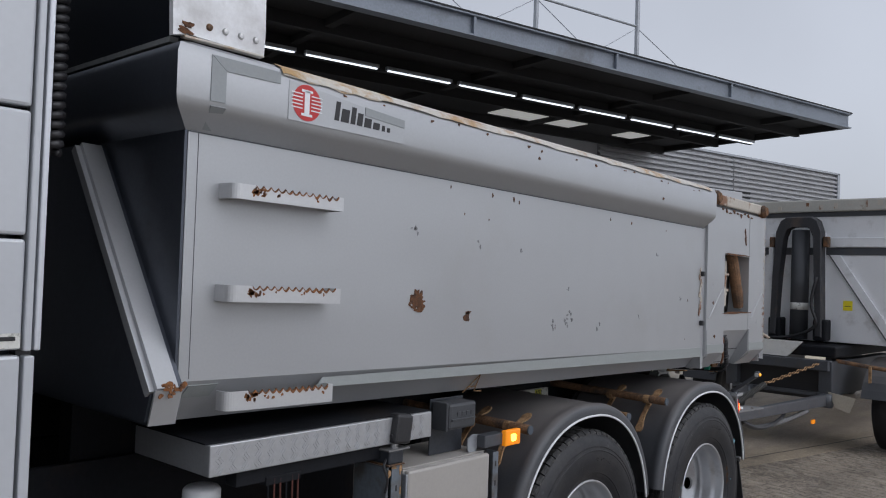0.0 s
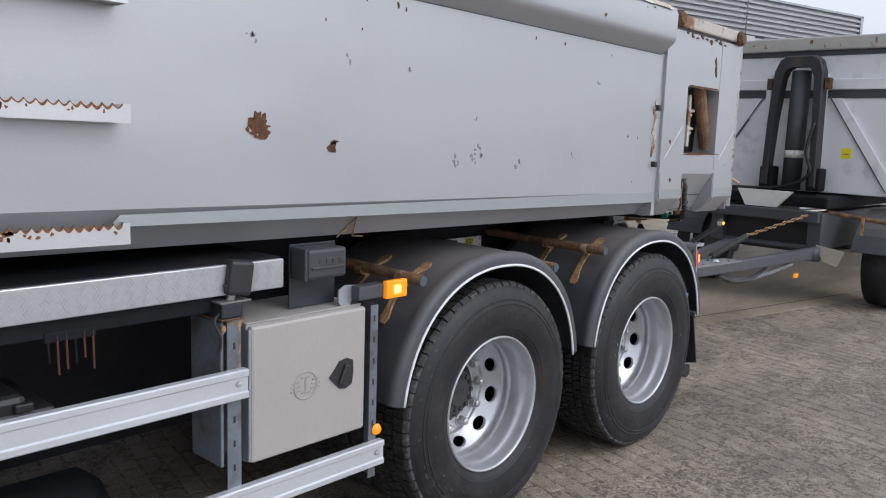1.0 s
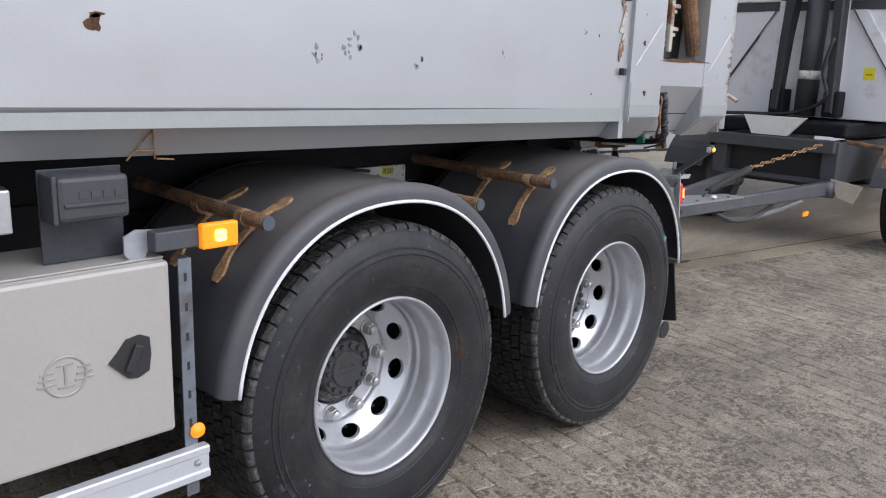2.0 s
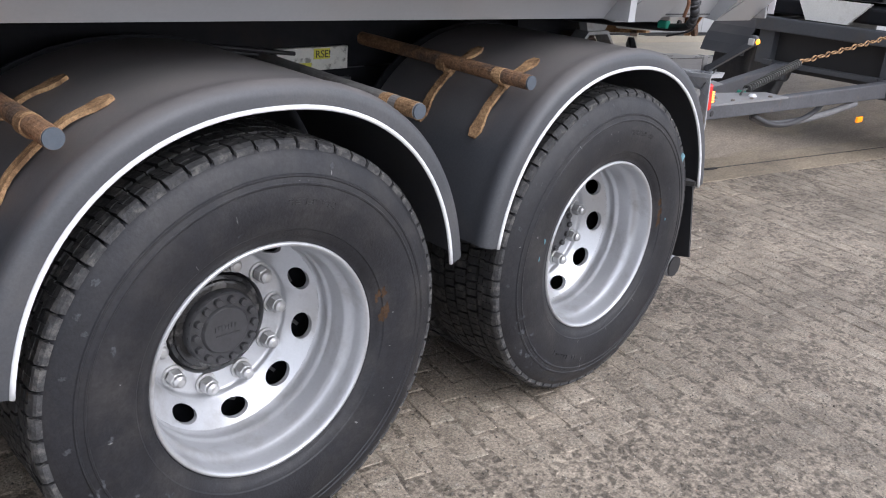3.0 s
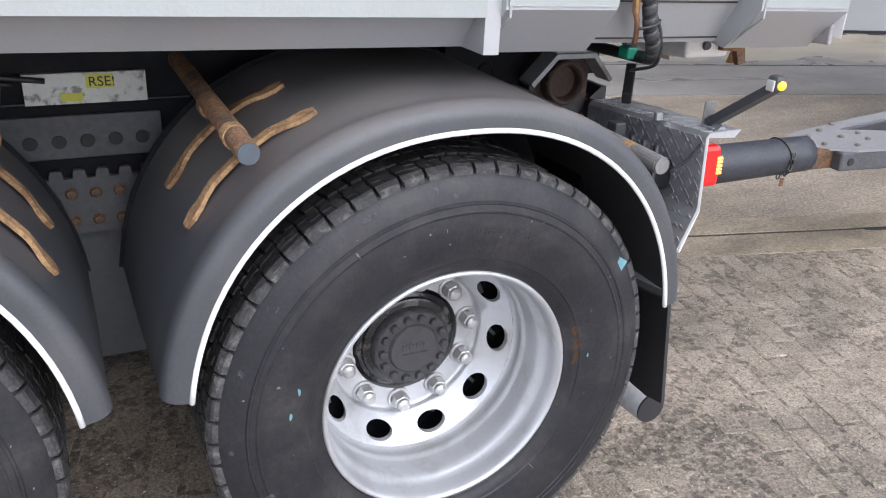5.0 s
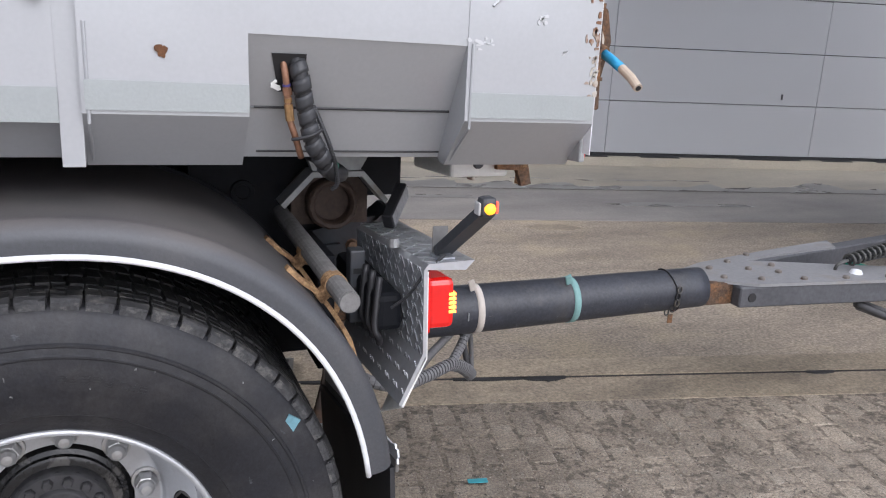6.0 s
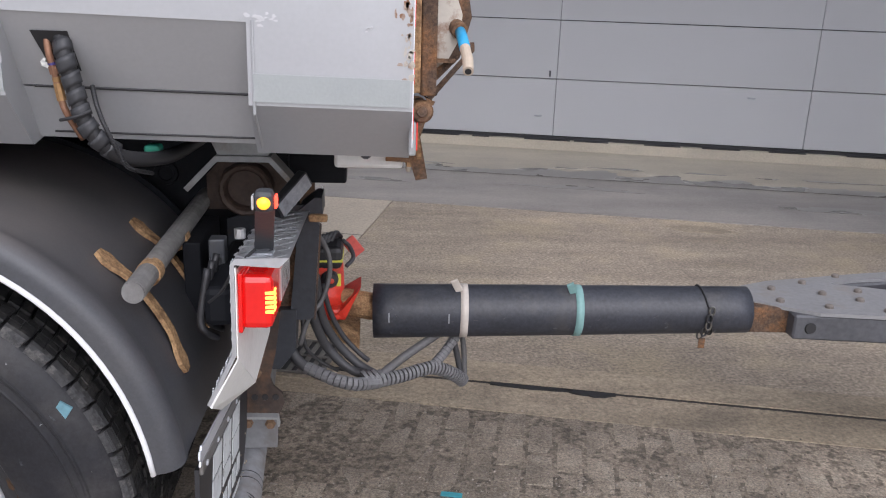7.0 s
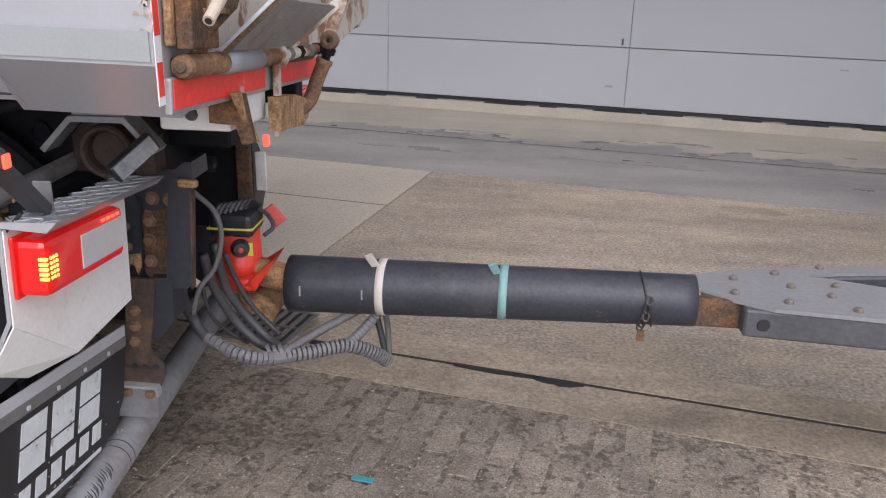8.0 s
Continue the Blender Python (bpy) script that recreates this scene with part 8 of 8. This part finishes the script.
for y in (0.17, -0.34):
    tpart("hoist_foot", bx(-0.27, -0.1, y - 0.09, y + 0.06, 1.18, 1.42, 0.02), M_CHASSIS)
for y in (0.205, -0.405):
    tpart("hoist_ear", bx(-0.26, -0.18, y - 0.03, y + 0.03, 2.24, 2.36, 0.01), M_RUSTDARK)
tpart("hoist_hose", tb(bend([(-0.30, -0.33, 1.9), (-0.32, -0.28, 1.6), (-0.30, -0.32, 1.35), (-0.26, 0.0, 1.2), (-0.3, 0.5, 1.17), (-0.35, 0.9, 1.16)]), 0.018, 8), M_BLACK, smooth=True)
tpart("bow_plate", pr([(0.32, 1.175), (-0.28, 1.175), (-0.12, 1.0), (0.22, 1.0)], "x", -0.56, -0.52), M_WHITEP2, "white bent bow plate")
tpart("turntable", bx(-0.5, 1.4, -0.62, 0.62, 1.02, 1.14, 0.02), M_CHASSIS, "black turntable frame")
tpart("dolly_beam", bx(-0.62, -0.48, -0.58, 0.62, 0.88, 0.99, 0.008), M_DARKGREY, "dark grey dolly frame")
tpart("dolly_beam", bx(-0.55, 1.5, -0.60, -0.46, 0.60, 0.98, 0.008), M_DARKGREY)
tpart("dolly_beam", bx(-0.55, 1.5, 0.46, 0.60, 0.60, 0.98, 0.008), M_DARKGREY)
tpart("dolly_panel", bx(-0.46, -0.44, -0.46, 0.46, 0.55, 0.9), M_INK)
tpart("dolly_rung", bx(-0.60, -0.54, -0.5, 0.5, 0.60, 0.64), M_DARKGREY)
for s in (-1, 1):
    tpart("dolly_wheel", lathe(bmesh.new(), [(0.0, 0.05), (0.28, 0.03), (0.30, 0.0), (0.4, -0.02), (0.46, 0.0), (0.48, 0.03), (0.48, 0.30), (0.4, 0.33), (0.0, 0.3)], 48), M_RUBBER, "dark trailer tyre", m=TB @ pose(0.25, s * 1.05 - 0.16, 0.48), smooth=True)
    bm = bmesh.new()
    outer, inner_ = [], []
    for k in range(17):
        a = radians(15 + 150 * k / 16)
        outer.append((0.25 + 0.62 * math.cos(a), 0.46 + 0.56 * math.sin(a)))
        inner_.append((0.25 + 0.60 * math.cos(a), 0.46 + 0.54 * math.sin(a)))
    prism(bm, outer + inner_[::-1], "y", s * 1.05 - 0.22, s * 1.05 + 0.22)
    tpart("dolly_guard", bm, M_GUARD, "dark trailer mudguard")
tpart("guard_bar", tb([(-0.36, -1.25, 0.92), (-0.36, -0.58, 0.98)], 0.022, 10), M_RUSTBAR)
tpart("guard_clamp", bx(-0.40, -0.38, -0.95, -0.92, 0.78, 0.96, 0.004), M_OCHRE)
tpart("corner_tab", pr([(-0.58, 0.66), (-0.86, 0.62), (-0.80, 0.46), (-0.66, 0.50)], "x", -0.60, -0.585), M_APRON, "pale bent tab")
tpart("rear_wheel", lathe(bmesh.new(), [(0.0, 0.03), (0.30, 0.0), (0.48, 0.03), (0.48, 0.30), (0.0, 0.3)], 40), M_RUBBER, m=TB @ pose(4.8, -1.21, 0.48), smooth=True)
tpart("rear_wheel", lathe(bmesh.new(), [(0.0, 0.03), (0.30, 0.0), (0.48, 0.03), (0.48, 0.30), (0.0, 0.3)], 40), M_RUBBER, m=TB @ pose(4.8, 0.89, 0.48), smooth=True)
tpart("main_beam", bx(0.0, 6.3, -0.45, -0.33, 0.98, 1.16), M_CHASSIS)
tpart("main_beam", bx(0.0, 6.3, 0.33, 0.45, 0.98, 1.16), M_CHASSIS)

# drawbar
eye = tpart("drawbar_eye", tb([(-0.16, 0, 0.60), (0.05, 0, 0.565), (1.24, 0, 0.575)], 0.045, 14), M_OCHRE, "rusty drawbar pole", m=DB, smooth=True)
n = 26
bm = bmesh.new()
tube(bm, [(0.0 + 1.225 * k / n, 0, 0.560 + 0.030 * k / n) for k in range(n + 1)], 0.08, 28, True, [0.089 - 0.012 * k / n for k in range(n + 1)])
sl = tpart("drawbar_sleeve", bm, M_SLEEVE, "black rubber sleeve tied round the drawbar", m=DB, smooth=True)
for x, w, material, lbl in ((0.29, 0.022, M_STRAPW, "dirty white cable tie"), (0.66, 0.022, M_STRAPG, "faded green strap")):
    f = x / 1.27
    r = 0.089 - 0.012 * f + 0.002
    st = tpart("strap", tb([(x - w / 2, 0, 0.560 + 0.030 * f), (x + w / 2 + 0.003, 0, 0.560 + 0.030 * f)], r, 28), material, lbl, smooth=True, parent=sl)
    if material in (M_STRAPW, M_STRAPG):
        tpart("strap_tail", bx(-0.012, 0.012, -0.004, 0.004, 0.0, 0.06, 0.002, pose(x - 0.012, -0.03, 0.560 + r * 0.9, 25, -25, 0)), material, parent=sl)
loop = []
for k in range(33):
    a = 2 * math.pi * k / 32
    loop.append((1.085 - 0.022 * math.sin(a), 0.0815 * math.cos(a), 0.586 + 0.0815 * math.sin(a)))
tpart("wire_tie", tb(loop, 0.0028, 6), M_INK, "dark twisted wire tie", smooth=True, parent=sl)
for k in range(5):
    z = 0.612 - 0.026 * k
    y = -math.sqrt(max(0.0, 0.0835 ** 2 - (z - 0.586) ** 2)) - 0.001
    ring = [(1.085 + 0.009 * math.cos(2 * math.pi * j / 12) - 0.004 * (k % 2) - 0.003 * k, y, z + 0.014 * math.sin(2 * math.pi * j / 12)) for j in range(13)]
    tpart("tie_link", tb(ring, 0.0032, 6), M_INK if k % 2 else M_SPRING, parent=sl)
tpart("tie_tag", bx(1.062, 1.084, -0.058, -0.054, 0.472, 0.508, 0.002), M_RUSTDARK, parent=sl)
for x in (0.05, 0.24):
    tpart("scuff", bx(x, x + 0.004, -0.0895, -0.084, 0.555, 0.585), M_PATCH, parent=sl)
bm = bmesh.new()
sc = random.Random(23)
for k in range(26):
    x, a, h = sc.uniform(0.03, 1.2), radians(sc.uniform(150, 225)), sc.uniform(0.004, 0.016)
    r = 0.0893 - 0.012 * x / 1.225
    box(bm, -h / 2, h / 2, -0.0006, 0.0006, -0.0009, 0.0009, 0.0, Matrix.Translation((x, r * math.cos(a), 0.560 + 0.03 * x / 1.225 - r * math.sin(a) * -1)) @ Matrix.Rotation(math.pi - a, 4, "X") @ Matrix.Rotation(sc.uniform(-1.2, 1.2), 4, "Y"))
tagged(tpart("scratch", bm, M_HOSE, parent=sl), kind="stuff")
neck = tpart("drawbar_neck", bx(1.20, 1.44, -0.045, 0.05, 0.525, 0.615, 0.008), M_RUSTDARK, "stained rusty drawbar neck", m=DB)
pl = tpart("drawbar_plate", pr([(1.20, 0.06), (1.235, 0.01), (1.30, -0.03), (1.43, -0.10), (2.2, -0.17), (2.2, 0.0), (1.71, 0.165), (1.61, 0.19), (1.605, 0.198), (1.71, 0.238), (2.2, 0.32), (2.25, 0.43), (1.75, 0.31), (1.38, 0.21), (1.28, 0.16), (1.20, 0.12)], "z", 0.608, 0.620), M_DARKGREY3, "grey riveted drawbar plate", m=DB)
# dark plate, added to give the drawbar slot its shaded inside
tpart("slot_shade_plate", pr([(1.40, -0.03), (2.2, -0.08), (2.2, 0.30), (1.40, 0.16)], "z", 0.516, 0.522), M_CHASSIS, m=DB)
for k in range(11):
    x, y = ((1.34, 0.0), (1.48, -0.05), (1.66, -0.08), (1.85, -0.10), (2.05, -0.12), (1.36, 0.12), (1.5, 0.19), (1.66, 0.27), (1.52, 0.08), (1.62, 0.02), (1.66, 0.11))[k]
    tpart("rivet", lathe(bmesh.new(), [(0, 0.012), (0.009, 0.0115), (0.0135, 0.008), (0.0135, 0.0)], 10), M_RIVET, parent=pl).matrix_basis = pose(x, y, 0.620, 90, 0, 0)
for s in (-1, 1):
    bm = bmesh.new()
    y0, y1 = (-0.07, -0.215) if s < 0 else (0.19, 0.66)
    xs = 1.352 if s < 0 else 1.43
    y0 += 0.006 if s < 0 else 0.0
    hull(bm, [(xs, y0 - 0.03, 0.525), (xs, y0 + 0.03, 0.525), (xs, y0 + 0.03, 0.607), (xs, y0 - 0.03, 0.607)], [(3.66, y1 - 0.04, 0.515), (3.66, y1 + 0.04, 0.515), (3.66, y1 + 0.04, 0.63), (3.66, y1 - 0.04, 0.63)])
    bmesh.ops.bevel(bm, geom=bm.edges[:], offset=0.006, segments=1, affect="EDGES")
    beam = tpart("drawbar_beam", bm, M_BEAM, "grey box-section drawbar beam", m=DB)
    if s < 0:
        tpart("beam_hole", lathe(bmesh.new(), [(0, -0.002), (0.017, -0.002), (0.019, 0.001)], 18), M_INK, parent=beam).matrix_basis = pose(1.405, -0.0995, 0.566)
    tpart("beam_hinge", tb([(3.66, y1 - 0.07, 0.565), (3.66, y1 + 0.07, 0.565)], 0.075, 18), M_DARKGREY, m=DB, smooth=True)
pts = []
for k in range(220):
    f = k / 219
    a = f * 2 * math.pi * 24
    c = Vector((1.95, 0.0, 0.66)).lerp(Vector((2.55, -0.02, 0.80)), f)
    pts.append((c.x, c.y + 0.024 * math.cos(a), c.z + 0.024 * math.sin(a)))
tpart("tension_spring", tb(pts, 0.006, 6), M_SPRING, "coiled steel tension spring", m=DB, smooth=True)
tpart("spring_core", tb([(1.95, 0, 0.66), (2.55, -0.02, 0.80)], 0.014, 8), M_INK, m=DB)
for k in range(14):
    f = k / 14
    c = Vector((2.57, -0.02, 0.805)).lerp(Vector((3.5, -0.22, 0.98)), f)
    ring = [c + Vector((0.034 * math.cos(t), 0.016 * math.sin(t) * (k % 2), 0.016 * math.sin(t) * ((k + 1) % 2) + 0.006 * math.cos(t))) for t in [2 * math.pi * j / 12 for j in range(13)]]
    tpart("chain_link", tb(ring, 0.006, 6), M_OCHRE, "rusty chain link", m=DB, smooth=True)
tpart("spring_hook", tb(bend([(1.95, 0, 0.66), (1.90, 0.0, 0.645), (1.90, 0.01, 0.62)]), 0.007, 8), M_SPRING, m=DB)
tpart("white_cap", lathe(bmesh.new(), [(0, 0.02), (0.02, 0.016), (0.028, 0.0)], 16), M_WHITEP, m=DB @ pose(1.95, -0.05, 0.618, 90, 0, 0), smooth=True)
tpart("green_band", tb([(2.1, 0.02, 0.60), (2.1, 0.14, 0.60)], 0.018, 10), M_GREEN, m=DB)
# this unlit reflector also gets the lens material's added glow
tpart("amber_reflector", bx(3.0, 3.08, -0.33, -0.31, 0.40, 0.44, 0.004), M_AMBER, "amber reflector under the drawbar", m=DB)
hz = tpart("braided_hose", tb(bend([(2.0, -0.05, 0.48), (2.2, -0.08, 0.42), (2.5, -0.1, 0.41), (2.9, -0.14, 0.44), (3.2, -0.2, 0.5)]), 0.025, 10), M_HOSEWRAP, "grey wrapped hoses slung under the drawbar", m=DB, smooth=True)
tpart("braided_hose", tb(bend([(1.95, -0.08, 0.5), (2.15, -0.12, 0.43), (2.4, -0.14, 0.42), (2.8, -0.1, 0.46), (3.2, 0.0, 0.52)]), 0.018, 10), M_HOSE, m=DB, smooth=True)

# ---- small loose things ----
scrap = tagged(part("plastic_strip", bx(-0.035, 0.035, -0.012, 0.012, 0.0, 0.004, 0.001, pose(6.385, 3.16, 0.004, 0, 0, -12)), M_TEAL), "flat teal plastic strip lying on the paving", "litter")
grate = thing("drain_grate", "worn cast iron drain grate in the concrete", "drain", at=BUILDING @ pose(-1.0, -5.83, 0.006))
part("grate_frame", bx(-0.21, 0.21, -0.20, 0.20, -0.02, -0.002), M_STRIP, grate)
part("grate_pit", bx(-0.175, 0.175, -0.165, 0.165, -0.0018, -0.0008), M_INK, grate)
for r in range(2):
    for k in range(8):
        part("grate_bar", bx(-0.175 + 0.047 * k, -0.153 + 0.047 * k, -0.16 + 0.165 * r, -0.01 + 0.165 * r, -0.0007, 0.006), M_GRATE, grate)
for k in range(3):
    part("grate_rail", bx(-0.175, 0.176, -0.172 + 0.165 * k, -0.158 + 0.165 * k, -0.0007, 0.0065), M_GRATE, grate)

# ---- paving blocks, last ----
BLOCK_U, BLOCK_V, GAP = 0.105, 0.21, 0.006
pave = random.Random(77)


def block_mesh(seed):
    r = random.Random(seed)
    hu, hv = (BLOCK_U - GAP) / 2, (BLOCK_V - GAP) / 2
    def ring(inset, z):
        return [(sx * (hu - inset - r.uniform(0, 0.007)), sy * (hv - inset - r.uniform(0, 0.009)), z + r.uniform(-0.002, 0.001)) for sx, sy in ((-1, -1), (1, -1), (1, 1), (-1, 1))]
    verts = ring(0.0, -0.03) + ring(0.0, -0.0035) + ring(0.006, 0.0)
    faces = [(8, 9, 10, 11)]
    for b in (0, 4):
        for i in range(4):
            faces.append((b + i, b + (i + 1) % 4, b + 4 + (i + 1) % 4, b + 4 + i))
    return verts, faces


SHAPES = [block_mesh(k) for k in range(8)]
MESHES = []
for verts, faces in SHAPES:
    me = bpy.data.meshes.new("paving_block")
    me.from_pydata(verts, [], faces)
    me.materials.append(M_PAVER)
    MESHES.append(me)
paving = tagged(new("pavement_blocks"), "weathered brown-grey block paving", "pavement", kind="structure")
rest_v, rest_f = [], []
count = 0
for i in range(-70, 105):
    for j in range(30):
        u = i * BLOCK_U
        v = 6.215 + (j + 0.5 * (i % 2)) * BLOCK_V
        x, y = yard(u, v)
        s = pave.randrange(8)
        z = -0.0052 + pave.uniform(-0.0013, 0.0010) + 0.0042 * noise.noise(Vector((u * 1.6, v * 1.6, 0)))
        tilt = pose(x, y, z, pave.uniform(-1.1, 1.1), pave.uniform(-1.1, 1.1), -13 + pave.uniform(-1, 1))
        if 5.95 < x < 7.3 and y > 0.9 and v < 9 and count < 300:
            ob = new("paving_block", MESHES[s])
            ob.parent = paving
            ob.matrix_basis = tilt
            count += 1
        else:
            k = len(rest_v)
            rest_v += [tuple(tilt @ Vector(p)) for p in SHAPES[s][0]]
            rest_f += [tuple(k + q for q in f) for f in SHAPES[s][1]]
me = bpy.data.meshes.new("block_field")
me.from_pydata(rest_v, [], rest_f)
me.materials.append(M_PAVERS)
field = tagged(new("block_field", me), "weathered brown-grey paving blocks with dark joints", "paving", kind="stuff")
grit_v, grit_f = [], []
for k in range(42000):
    x, y = (pave.uniform(3.0, 7.6), pave.uniform(0.9, 3.3)) if k % 5 else (pave.uniform(2.0, 10.5), pave.uniform(0.2, 4.4))
    p = BUILDING.inverted() @ Vector((x, y, 0))
    if -p.y < 6.1:
        continue
    s = 0.0012 + 0.0042 * pave.random() ** 3
    b = len(grit_v)
    for q in ((1, 0, 0), (-0.4, 0.9, 0), (-0.6, -0.8, 0.1), (0.1, 0.1, 0.9)):
        grit_v.append((x + s * q[0] * pave.uniform(0.7, 1.4), y + s * q[1] * pave.uniform(0.7, 1.4), -0.003 + s * q[2] + 0.003))
    grit_f += [(b, b + 1, b + 3), (b + 1, b + 2, b + 3), (b + 2, b, b + 3), (b, b + 2, b + 1)]
me = bpy.data.meshes.new("grit")
me.from_pydata(grit_v, [], grit_f)
me.materials.append(M_GRIT)
tagged(new("grit", me), "pale grit scattered over the paving", "grit", kind="stuff")
